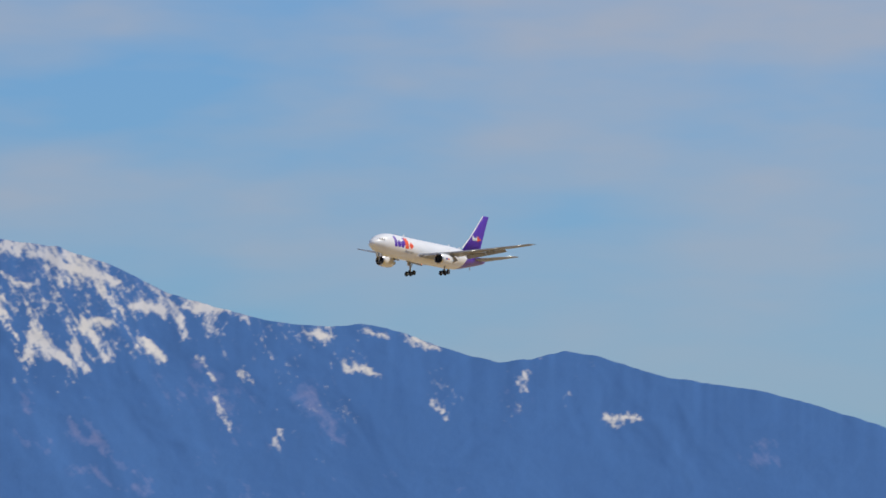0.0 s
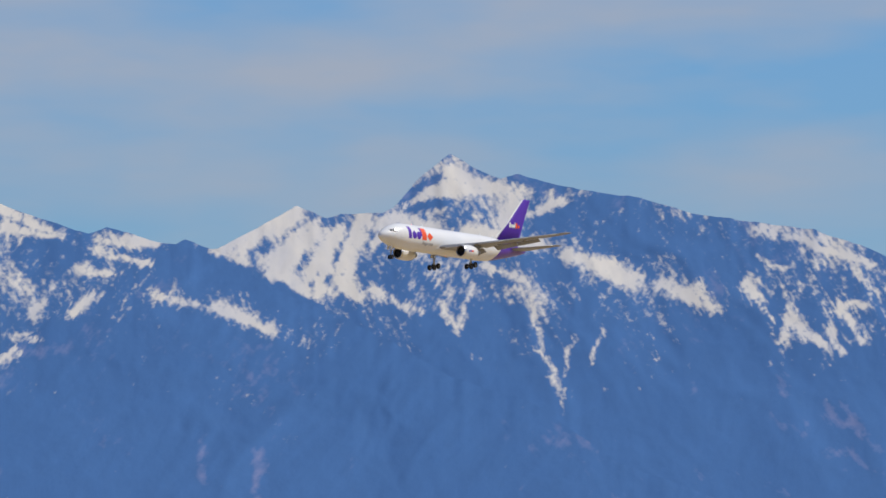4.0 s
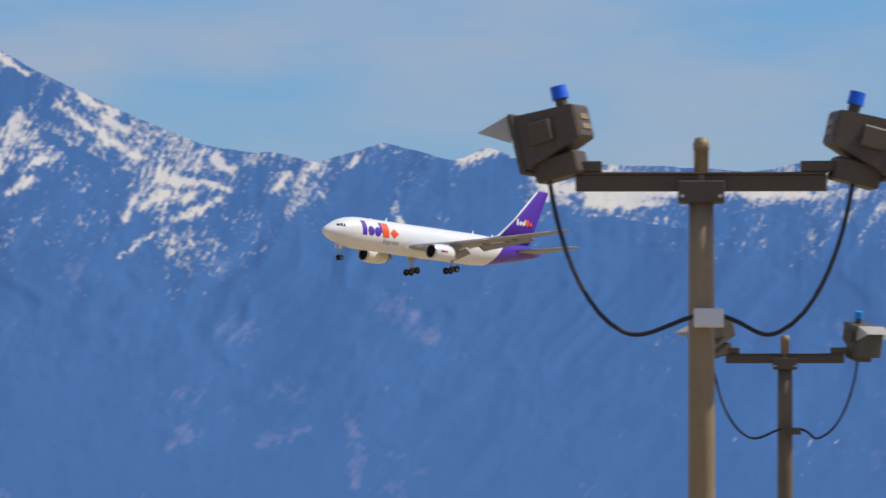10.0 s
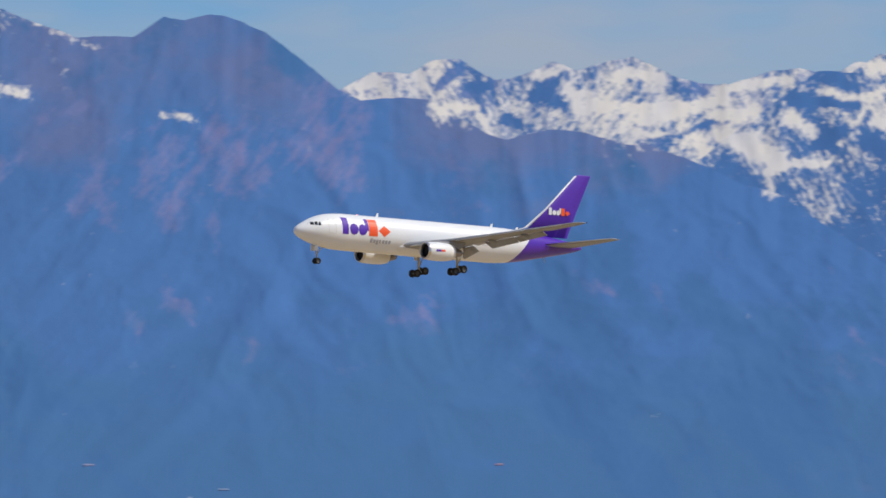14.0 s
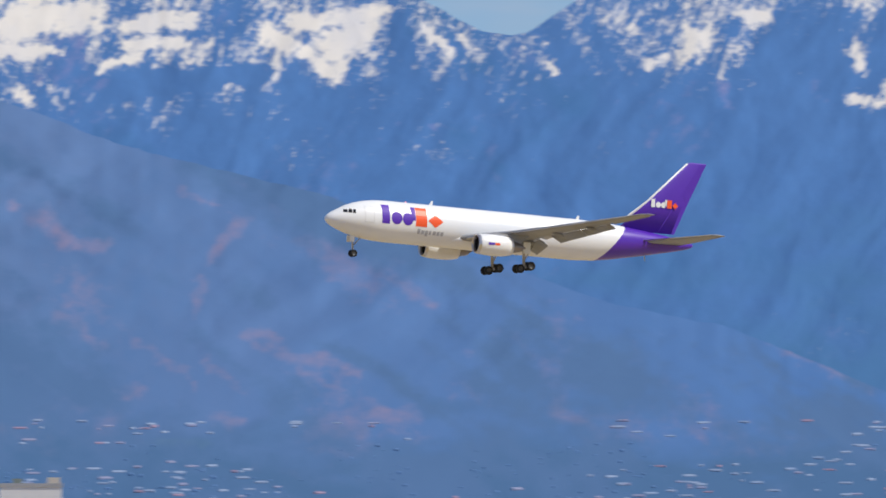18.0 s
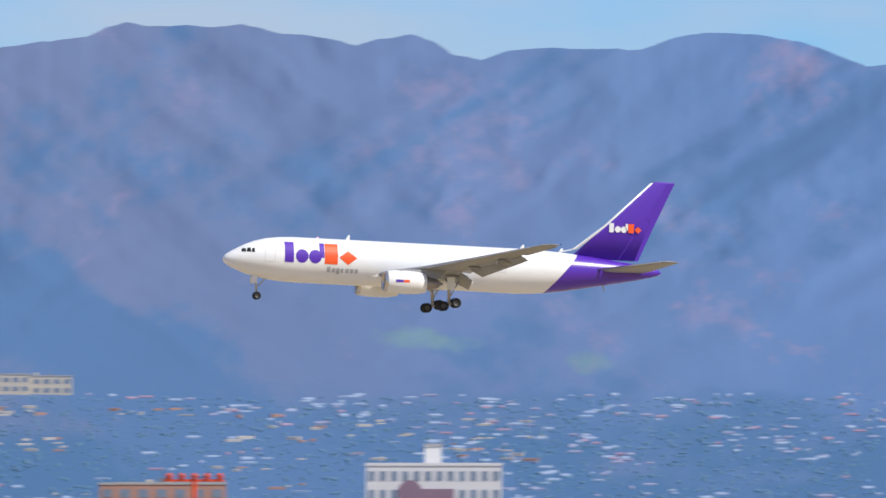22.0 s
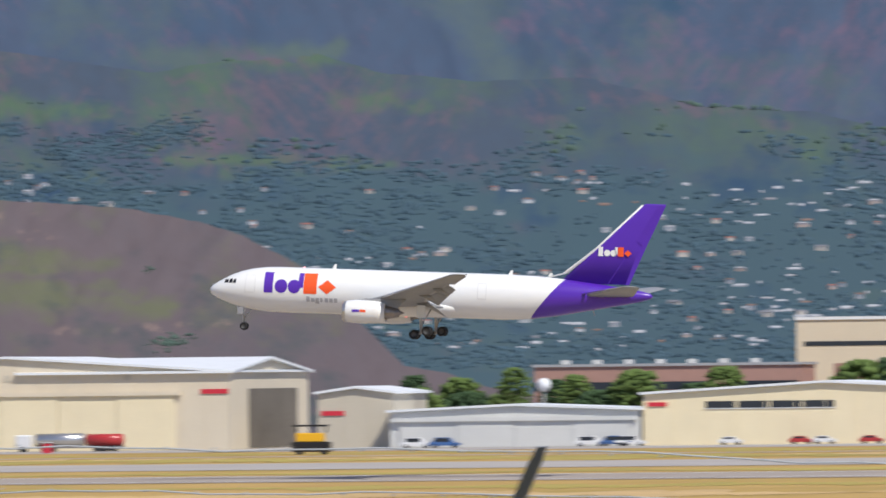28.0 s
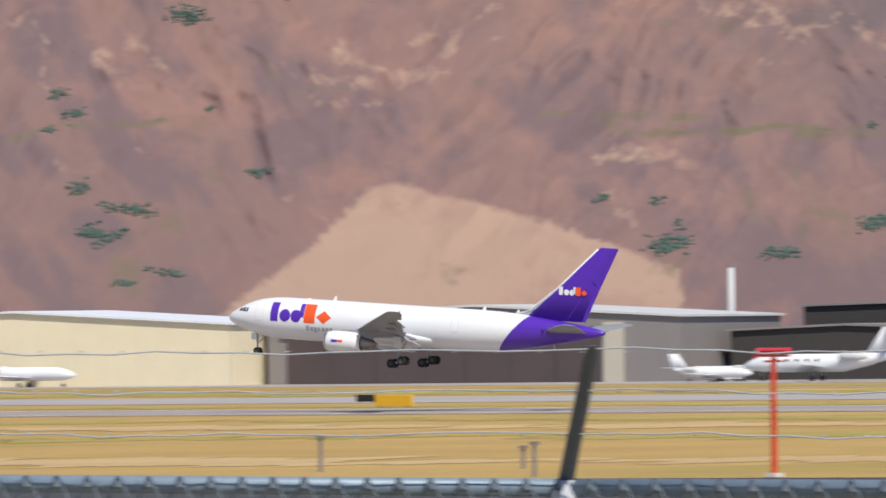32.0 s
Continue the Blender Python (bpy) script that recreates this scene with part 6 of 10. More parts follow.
for side in (-1, 1):
    bm = bmesh.new()
    loft(bm, [foil(le, ch * 0.86, side * y, z, th) for y, le, ch, z, th in WING])
    wing = part("wing", bm, WING_GREY, aircraft, "grey swept wing with flaps and slats extended", smooth=True)
    for y0, y1, f0, f1, drop, ang in ((2.9, 6.9, 0.84, 1.06, -0.035, 28), (9.3, 13.4, 0.82, 1.10, -0.03, 30), (13.5, 17.6, 0.82, 1.10, -0.03, 30)):
        bm = bmesh.new()
        part("flap", wing_panel(bm, side, y0, y1, f0, f1, drop, ang), WING_GREY, wing, "extended trailing-edge flap", smooth=True)
        bm = bmesh.new()
        part("vane", wing_panel(bm, side, y0, y1, f0 - 0.05, f0 + 0.03, 0.0, 12, 0.10), VANE_GREY, wing, smooth=True)
    bm = bmesh.new()
    part("aileron", wing_panel(bm, side, 7.0, 9.2, 0.84, 1.0, 0.0, 10), VANE_GREY, wing, "pale grey inboard aileron", smooth=True)
    bm = bmesh.new()
    part("aileron", wing_panel(bm, side, 17.8, 22.8, 0.85, 1.0, 0.0, 4), WING_GREY, wing, smooth=True)
    for y0, y1 in ((3.4, 6.9), (9.0, 13.0), (13.1, 17.2), (17.3, 21.8)):
        bm = bmesh.new()
        part("slat", wing_panel(bm, side, y0, y1, -0.055, 0.085, -0.035, -16, 0.16), BARE_METAL, wing, "pale leading-edge slat", smooth=True)
    for y, ln in ((5.0, 3.6), (10.6, 3.2), (15.2, 2.6)):
        le, ch, z, th = wing_at(y)
        bm = bmesh.new()
        bmesh.ops.create_uvsphere(bm, u_segments=10, v_segments=8, radius=1.0, matrix=Matrix.Translation((le + ch * 0.86, side * y, z - 0.32)) @ Matrix.Rotation(radians(8), 4, "Y") @ Matrix.Diagonal((ln / 2, 0.2, 0.28, 1)))
        part("flap_fairing", bm, WING_GREY, wing, "canoe-shaped flap track fairing", smooth=True)
    bm = bmesh.new()
    bmesh.ops.create_uvsphere(bm, u_segments=8, v_segments=6, radius=0.09, matrix=Matrix.Translation((35.7, side * 23.78, 2.78)))
    part("tip_light", bm, COCKPIT_GLASS, wing, "wing tip lamp")

    # engine
    c = (0, side * 7.92, -2.0)
    bm = bmesh.new()
    turned(bm, [(18.15, 1.16), (18.4, 1.26), (19.2, 1.36), (20.6, 1.40), (22.0, 1.33), (23.1, 1.13), (23.12, 1.05), (22.2, 1.0)], c)
    nacelle = part("nacelle", bm, WHITE_PAINT, aircraft, "white engine nacelle", smooth=True)
    bm = bmesh.new()
    turned(bm, [(18.4, 1.265), (18.1, 1.20), (17.98, 1.12), (18.06, 1.05), (18.5, 1.02), (19.0, 1.05)], c)
    part("inlet_lip", bm, BARE_METAL, nacelle, "bare metal inlet lip", smooth=True)
    bm = bmesh.new()
    turned(bm, [(18.5, 1.0), (19.1, 1.03), (19.1, 0.3), (18.7, 0.22), (18.45, 0.02)], c)
    part("fan", bm, DARK, nacelle, "dark fan in the inlet", smooth=True)
    bm = bmesh.new()
    turned(bm, [(22.2, 0.86), (23.1, 0.82), (24.0, 0.66), (24.7, 0.48), (24.7, 0.32), (25.3, 0.04)], c)
    part("core_nozzle", bm, NOZZLE, nacelle, "burnt metal core nozzle", smooth=True)
    bm = bmesh.new()
    loft(bm, [[(19.6, c[1] - 0.18, -0.72), (24.4, c[1] - 0.2, -1.55), (24.4, c[1] + 0.2, -1.55), (19.6, c[1] + 0.18, -0.72)],
              [(20.6, c[1] - 0.14, -0.42), (25.6, c[1] - 0.14, -0.35), (25.6, c[1] + 0.14, -0.35), (20.6, c[1] + 0.14, -0.42)]])
    part("pylon", bm, WING_GREY, nacelle, "grey engine pylon")
    if side < 0:
        for x0, x1, m in ((19.25, 20.15, PURPLE), (20.2, 20.9, ORANGE)):
            bm = bmesh.new()
            zs = (-2.05, -1.9, -1.75)
            rows = [[bm.verts.new((x, c[1] - math.sqrt(1.41 ** 2 - (z - c[2]) ** 2), z)) for x in (x0, x1)] for z in zs]
            for a, b in zip(rows[:-1], rows[1:]):
                bm.faces.new((a[0], a[1], b[1], b[0]))
            part("nacelle_mark", bm, m, nacelle)

    # tailplane
    bm = bmesh.new()
    loft(bm, [foil(45.2, 6.2, side * 0.9, 0.80, 0.10), foil(46.4, 5.4, side * 2.0, 0.95, 0.10), foil(51.6, 2.1, side * 9.2, 1.95, 0.09), foil(52.2, 1.2, side * 9.35, 1.98, 0.05)])
    stab = part("tailplane", bm, WING_GREY, aircraft, "grey horizontal tailplane", smooth=True)
    bm = bmesh.new()
    loft(bm, [foil(45.15, 0.45, side * 1.4, 0.88, 0.4), foil(51.45, 0.25, side * 9.1, 1.95, 0.4)])
    part("leading_edge", bm, BARE_METAL, stab, smooth=True)

# fin, rudder, bright leading edge
FIN = [(2.2, 42.3, 8.5, 0.075), (6.4, 46.8, 5.75, 0.075), (11.75, 52.2, 2.72, 0.07), (11.9, 52.6, 2.3, 0.04)]
bm = bmesh.new()
loft(bm, [foil(x, ch, 0, z, th, axis="z", camber=0) for z, x, ch, th in FIN])
fin = part("fin", bm, PURPLE, aircraft, "tall purple fin", smooth=True)
bm = bmesh.new()
loft(bm, [[(x + 0.70 * ch, -0.3 * th * ch - 0.012, z), (x + ch + 0.03, -0.02, z), (x + ch + 0.03, 0.02, z), (x + 0.70 * ch, 0.3 * th * ch + 0.012, z)] for z, x, ch, th in FIN[:3]])
part("rudder", bm, PURPLE, fin, "purple rudder")
bm = bmesh.new()
loft(bm, [foil(40.6, 0.6, 0, 2.80, 0.12, axis="z", camber=0), foil(42.75, 0.62, 0, 3.35, 0.34, axis="z", camber=0), foil(46.55, 0.5, 0, 6.4, 0.40, axis="z", camber=0), foil(52.0, 0.42, 0, 11.72, 0.4, axis="z", camber=0)])
part("leading_edge", bm, WHITE_PAINT, fin, "white fin leading edge", smooth=True)


def fin_patch(outline, material):
    bm = bmesh.new()
    bm.faces.new([bm.verts.new((x, -0.32, z)) for x, z in outline])
    part("fin_mark", bm, material, fin)


for s in (rect(47.05, 47.6, 5.55, 6.65), oval(48.1, 5.93, 0.38, 0.38), oval(48.85, 5.93, 0.36, 0.38), rect(49.06, 49.35, 5.8, 6.65)):
    fin_patch(s, WHITE_PAINT)
for s in (rect(49.4, 50.1, 5.55, 6.65), [(50.15, 5.95), (50.6, 5.55), (51.05, 5.95), (50.6, 6.35)]):
    fin_patch(s, ORANGE)


def wheel(name, x, y, z, r, w, parent):
    bm = bmesh.new()
    turned(bm, [(-w * 0.3, r * 0.1), (-w * 0.32, r * 0.55), (-w * 0.5, r * 0.62), (-w * 0.5, r * 0.86), (-w * 0.32, r), (w * 0.32, r), (w * 0.5, r * 0.86), (w * 0.5, r * 0.62), (w * 0.32, r * 0.55), (w * 0.3, r * 0.1)],
           (x, y, z), "y", n=20, close=True)
    for f in bm.faces:
        d = f.calc_center_median() - Vector((x, y, z))
        f.material_index = 1 if math.hypot(d.x, d.z) < r * 0.5 else 0
    return part(name, bm, [TYRE, HUB], parent, "black tyre on a dark hub", smooth=True)


bm = bmesh.new()
tube(bm, (4.0, 0, -1.3), (4.3, 0, -4.15), 0.13)
tube(bm, (4.3, -0.42, -4.2), (4.3, 0.42, -4.2), 0.09)
tube(bm, (5.9, 0, -1.4), (4.25, 0, -3.2), 0.07)
nose_gear = part("nose_gear", bm, STRUT, aircraft, "grey nose gear leg", smooth=True)
for y in (-0.34, 0.34):
    wheel("wheel", 4.3, y, -4.2, 0.47, 0.32, nose_gear)
for y in (-0.45, 0.45):
    bm = bmesh.new()
    box(bm, 3.5, 4.2, y - 0.03, y + 0.03, -2.75, -1.9, 0.02)
    part("gear_door", bm, WHITE_PAINT, nose_gear, "open nose gear door")
for side in (-1, 1):
    y = side * 4.65
    bm = bmesh.new()
    tube(bm, (26.6, y, -0.9), (26.8, y, -4.2), 0.2)
    tube(bm, (26.7, y, -2.0), (26.7, y - side * 2.0, -1.2), 0.1)
    tube(bm, (26.8, y, -3.4), (27.9, y, -1.4), 0.08)
    tube(bm, (26.05, y, -4.5), (27.55, y, -4.05), 0.15)
    leg = part("main_gear", bm, STRUT, aircraft, "grey main gear leg with a tilted bogie", smooth=True)
    for dx, dz in ((-0.75, -0.22), (0.75, 0.22)):
        for dy in (-0.57, 0.57):
            wheel("wheel", 26.8 + dx, y + dy, -4.28 + dz, 0.585, 0.45, leg)
        bm = bmesh.new()
        tube(bm, (26.8 + dx, y - 0.6, -4.28 + dz), (26.8 + dx, y + 0.6, -4.28 + dz), 0.09)
        part("axle", bm, STRUT, leg, smooth=True)
    bm = bmesh.new()
    box(bm, 26.3, 27.3, y + side * 0.55, y + side * 0.62, -2.5, -1.0, 0.02)
    part("gear_door", bm, WHITE_PAINT, leg, "white main gear door")
# wing-body fairing
bm = bmesh.new()
loft(bm, [[(x, a * math.cos(2 * math.pi * i / 24), -1.2 + b * math.sin(2 * math.pi * i / 24)) for i in range(24)]
          for x, a, b in ((15.5, 0.3, 0.2), (17.5, 2.0, 0.9), (20, 2.62, 1.2), (27, 2.64, 1.25), (30, 2.2, 1.0), (32.5, 0.3, 0.2))])
part("wing_fairing", bm, WHITE_PAINT, aircraft, "white wing-to-body fairing", smooth=True)


# ---- airfield ----
ASPHALT = paint("grey_runway_asphalt", (0.34, 0.295, 0.26), 0.95, vary=0.14, scale=0.05, grain=20)
CONCRETE = paint("apron_concrete", (0.38, 0.35, 0.325), 0.9, vary=0.12, scale=0.04, grain=20)
ROAD_DARK = paint("dark_perimeter_road", (0.075, 0.075, 0.08), 0.9, vary=0.2, scale=0.05, grain=20)
for m in (ASPHALT, CONCRETE, ROAD_DARK):
    m.node_tree.nodes["Principled BSDF"].inputs["Specular IOR Level"].default_value = 0.05
LINE_WHITE = paint("worn_white_line", (0.7, 0.7, 0.68), 0.8, vary=0.15, scale=0.1)
OLIVE_GRASS = paint("olive_grass", (0.36, 0.285, 0.065), 0.95, vary=0.3, scale=0.03, grain=30)
quad_sheet("runway", -3500, 3500, 1085, 1158, 0.05, ASPHALT, "grey asphalt runway across the airfield", "runway", cell=500)
quad_sheet("runway_edge_line", -3500, 3500, 1094, 1095.2, 0.09, LINE_WHITE, "white painted runway edge line", "marking", cell=500)
quad_sheet("runway_edge_line", -3500, 3500, 1146, 1147.2, 0.09, LINE_WHITE, "white painted runway edge line", "marking", cell=500)
quad_sheet("taxiway", -3500, 3500, 1236, 1330, 0.05, CONCRETE, "pale taxiway beside the runway", "taxiway", cell=500)
quad_sheet("service_road", -3500, 3500, 1440, 1450, 0.05, CONCRETE, "grey service road along the apron", "road", cell=500)
quad_sheet("apron", -3500, 700, 1545, 1760, 0.05, CONCRETE, "pale concrete apron before the hangars", "apron", cell=500)
quad_sheet("perimeter_road", -3500, 3500, 560, 646, 0.05, ROAD_DARK, "dark perimeter road beyond the fence", "road", cell=500)
BROWN_GRASS = paint("bleached_brown_grass", (0.50, 0.34, 0.15), 0.95, vary=0.25, scale=0.03, grain=30)


def grass_strip(y0, y1, z, material, label, seed, x0=-1500.0, x1=700.0, n=1500):
    """A long tongue of different grass with ragged edges and gaps."""
    xs = np.linspace(x0, x1, n)
    low = y0 + (y1 - y0) * 1.5 * (fractal(xs / 22, xs * 0 + 1.5, seed, 5, 0.75) - 0.35)
    high = y1 - (y1 - y0) * 1.5 * (fractal(xs / 17, xs * 0 + 7.5, seed + 9, 5, 0.75) - 0.35)
    low, high = np.minimum(low, high - 0.5), np.maximum(high, low + 0.5)
    verts = [(x, a, z) for x, a in zip(xs, low)] + [(x, b, z) for x, b in zip(xs, high)]
    me = bpy.data.meshes.new("grass_strip")
    me.from_pydata(verts, [], [(i, i + 1, n + i + 1, n + i) for i in range(n - 1)])
    me.materials.append(material)
    return tagged(new("grass_strip", me), label, "grass", kind="structure")


for k, (y0, y1, m) in enumerate(((700, 760, BROWN_GRASS), (845, 905, OLIVE_GRASS), (930, 985, BROWN_GRASS), (1000, 1050, OLIVE_GRASS), (1165, 1205, OLIVE_GRASS), (1345, 1425, OLIVE_GRASS), (1380, 1430, BROWN_GRASS), (1475, 1520, OLIVE_GRASS))):
    grass_strip(y0, y1, 0.03 + 0.004 * (k % 3), m, "greener tongue of airfield grass" if m is OLIVE_GRASS else "bleached brown tongue of airfield grass", 500 + k)

# raised ground on which the camera, the light poles and the fence stand
EARTH = paint("dry_earth", (0.30, 0.24, 0.15), 0.95, vary=0.25, scale=0.3, grain=20)
bm = bmesh.new()
loft(bm, [[(r * math.cos(2 * math.pi * i / 64), r * math.sin(2 * math.pi * i / 64), z) for i in range(64)] for r, z in ((160, -0.5), (118, 9.3), (110, 9.6))])
terrace = part("terrace", bm, EARTH, None, smooth=False)
tagged(terrace, "raised dry-earth terrace above the airfield", "ground", kind="structure")

# boundary fence with barbed wire
GALV = paint("weathered_galvanised_steel", (0.42, 0.44, 0.46), 0.6, 0.1, vary=0.2, scale=3.0)
POST_DARK = paint("dark_steel_post", (0.10, 0.12, 0.14), 0.5, 0.3, vary=0.2, scale=3.0)
RAIL = paint("blue_grey_rail", (0.20, 0.26, 0.31), 0.5, 0.2, vary=0.15, scale=3.0)
MESH_WIRE = paint("dull_mesh_wire", (0.09, 0.115, 0.14), 0.6, 0.2, vary=0.2, scale=3.0)
FENCE_Y = 23.5
POSTS = (-16.95, -13.8, -10.67, -7.70, -4.50, -1.4, 1.7)
ARM = Vector((0.22, -0.30, 0.362))


def fence_top(x):
    return float(np.interp(x, (-17, -10.66, -7.62, -4.38, -1.3, 1.8), (11.62, 11.56, 11.54, 11.46, 11.34, 11.2)))


fence = thing("boundary_fence", "chain-link boundary fence topped with three strands of barbed wire", "fence", at=(0, FENCE_Y, 9.6))
for x in POSTS:
    top = fence_top(x) - 9.6
    bm = bmesh.new()
    tube(bm, (x, 0, 0), (x, 0, top), 0.036)
    post = part("post", bm, GALV, fence, smooth=True)
    bm = bmesh.new()
    loft(bm, [[Vector((x, 0, top)) + ARM * f + Vector(c) * w for c in ((-1, -0.8, 0), (1, -0.8, 0), (1, 0.8, 0.2), (-1, 0.8, 0.2))] for f, w in ((-0.05, 0.018), (0.9, 0.016), (1.0, 0.011))])
    part("barb_arm", bm, POST_DARK, post, "dark leaning barbed-wire arm")
for k, f in enumerate((0.36, 0.68, 0.98)):
    curve = bpy.data.curves.new("wire", "CURVE")
    curve.dimensions, curve.bevel_depth, curve.bevel_resolution = "3D", 0.0025, 1
    sp = curve.splines.new("POLY")
    pts = [x0 + (x1 - x0) * i / 24 for x0, x1 in zip(POSTS[:-1], POSTS[1:]) for i in range(24)] + [POSTS[-1]]
    sp.points.add(len(pts) - 1)
    for i, x in enumerate(pts):
        sag = -0.014 * math.sin(math.pi * (i % 24) / 24)
        sp.points[i].co = (x + ARM.x * f, ARM.y * f, fence_top(x) - 9.6 + ARM.z * f + sag + 0.004 * math.sin(9 * x + k) + 0.003 * math.sin(23 * x), 1)
    curve.materials.append(GALV)
    wire = tagged(new("barbed_wire", curve), "strand of galvanised barbed wire")
    wire.parent = fence
    bm = bmesh.new()
    x = POSTS[0]
    while x < POSTS[-1]:
        z = fence_top(x) - 9.6 + ARM.z * f - 0.010
        for a in (0.4, 2.7):
            tube(bm, (x + ARM.x * f - 0.004, ARM.y * f, z), (x + ARM.x * f + 0.004, ARM.y * f + 0.008 * math.cos(a), z + 0.009 * math.sin(a)), 0.0016, n=3)
        x += 0.125
    part("barbing", bm, GALV, wire, kind="stuff")
for x0, x1 in zip(POSTS[:-1], POSTS[1:]):
    bm = bmesh.new()
    tube(bm, (x0, 0, fence_top(x0) - 9.62), (x1, 0, fence_top(x1) - 9.62), 0.026, n=10)
    part("top_rail", bm, RAIL, fence, "galvanised top rail", smooth=True)
bm = bmesh.new()
x = POSTS[0]
while x < POSTS[-1]:
    for s in (-1, 1):
        z1 = fence_top(x) - 9.6 + 0.004
        tube(bm, (x, -0.03 + 0.004 * s, z1), (x + s * 0.9, -0.03 + 0.004 * s, z1 - 1.75), 0.0036, n=4, caps=False)
    bmesh.ops.create_cone(bm, segments=4, radius1=0.016, radius2=0.002, depth=0.03, cap_ends=True, matrix=Matrix.Translation((x, -0.034, fence_top(x) - 9.611)))
    x += 0.095
part("wire_mesh", bm, MESH_WIRE, fence, "diamond wire mesh", kind="stuff")

# floodlights on brown poles
BROWN = paint("brown_painted_steel", (0.30, 0.22, 0.13), 0.55, 0.1, vary=0.18, scale=4.0)
BROWN_DARK = paint("dark_brown_housing", (0.105, 0.078, 0.055), 0.5, 0.1, vary=0.18, scale=4.0)
VISOR = paint("pale_visor_sheet", (0.70, 0.69, 0.67), 0.5, 0.2, vary=0.1, scale=4.0)
LENS = paint("dull_lamp_glass", (0.09, 0.095, 0.09), 0.15, vary=0.25, scale=8.0)
BLUE_CAP = paint("bright_blue_plastic", (0.01, 0.13, 0.75), 0.45, vary=0.1, scale=8.0)
# farther pole catches less light, put in as a darker brown
DIM_BROWN = paint("less_lit_brown_steel", (0.15, 0.115, 0.08), 0.6, 0.1, vary=0.22, scale=4.0)
PALE_CAP = paint("sky_blue_plastic", (0.02, 0.30, 0.72), 0.45, vary=0.1, scale=8.0)
CABLE = paint("black_cable", (0.02, 0.02, 0.022), 0.55, vary=0.2)
JUNCTION = paint("white_junction_box", (0.72, 0.72, 0.72), 0.5, vary=0.05)


def flood_head(parent, side, x, z, s, turn, tilt, cap):
    """A lamp housing with visor and blue sensor cap, outward along side * x."""
    m = Matrix.Translation((x, 0, z)) @ Matrix.Rotation(radians(turn), 4, "Z") @ Matrix.Rotation(radians(tilt * side), 4, "Y") @ Matrix.Diagonal((0.82 * s, 0.82 * s, s, 1))

    def piece(name, bm, mat, owner, label=""):
        bmesh.ops.transform(bm, matrix=m, verts=bm.verts)
        return part(name, bm, mat, owner, label)

    bm = bmesh.new()
    loft(bm, [[(side * px, -w, a), (side * px, w, a), (side * px, w, b), (side * px, -w, b)] for px, w, a, b in ((-0.165, 0.10, 0.035, 0.165), (-0.15, 0.115, 0.025, 0.18), (0.17, 0.15, -0.055, 0.19), (0.18, 0.15, -0.055, 0.19))])
    head = piece("lamp_housing", bm, BROWN_DARK, parent, "dark brown floodlight housing")
    piece("front_frame", boxes((min(side * 0.18, side * 0.215), max(side * 0.18, side * 0.215), -0.165, 0.165, -0.075, 0.205), bevel=0.008), BROWN_DARK, head)
    piece("lamp_glass", boxes((min(side * 0.215, side * 0.221), max(side * 0.215, side * 0.221), -0.14, 0.14, -0.055, 0.18)), LENS, head, "dull lamp glass")
    piece("side_cover", boxes((min(side * -0.02, side * 0.12), max(side * -0.02, side * 0.12), -0.165, -0.135, 0.04, 0.14), bevel=0.008), BROWN_DARK, head)
    piece("rear_vent", boxes((min(side * -0.172, side * -0.16), max(side * -0.172, side * -0.16), -0.06, 0.06, 0.11, 0.135), (min(side * -0.172, side * -0.16), max(side * -0.172, side * -0.16), -0.06, 0.06, 0.065, 0.09)), BROWN, head)
    bm = bmesh.new()
    v = [bm.verts.new(p) for p in ((side * 0.19, -0.155, 0.205), (side * 0.19, 0.155, 0.205), (side * 0.41, 0.14, 0.165), (side * 0.41, -0.14, 0.165), (side * 0.222, -0.158, 0.075), (side * 0.222, 0.158, 0.075))]
    for q in ((0, 1, 2, 3), (0, 3, 4), (1, 5, 2)):
        bm.faces.new([v[i] for i in q])
    bmesh.ops.solidify(bm, geom=bm.faces[:], thickness=0.004)
    piece("visor", bm, VISOR, head, "pale sheet-metal visor")
    bm = bmesh.new()
    tube(bm, (side * -0.06, 0, 0.16), (side * -0.06, 0, 0.235), 0.034)
    piece("sensor_base", bm, BROWN_DARK, head)
    bm = bmesh.new()
    tube(bm, (side * -0.06, 0, 0.225), (side * -0.06, 0, 0.285), 0.047, 0.044, n=16)
    piece("sensor_cap", bm, cap or BLUE_CAP, head, "bright blue photocell cap")
    piece("yoke", boxes((min(side * -0.1, side * 0.16), max(side * -0.1, side * 0.16), -0.09, 0.09, -0.125, -0.02), bevel=0.01), BROWN_DARK, head, "mounting yoke")
    return head


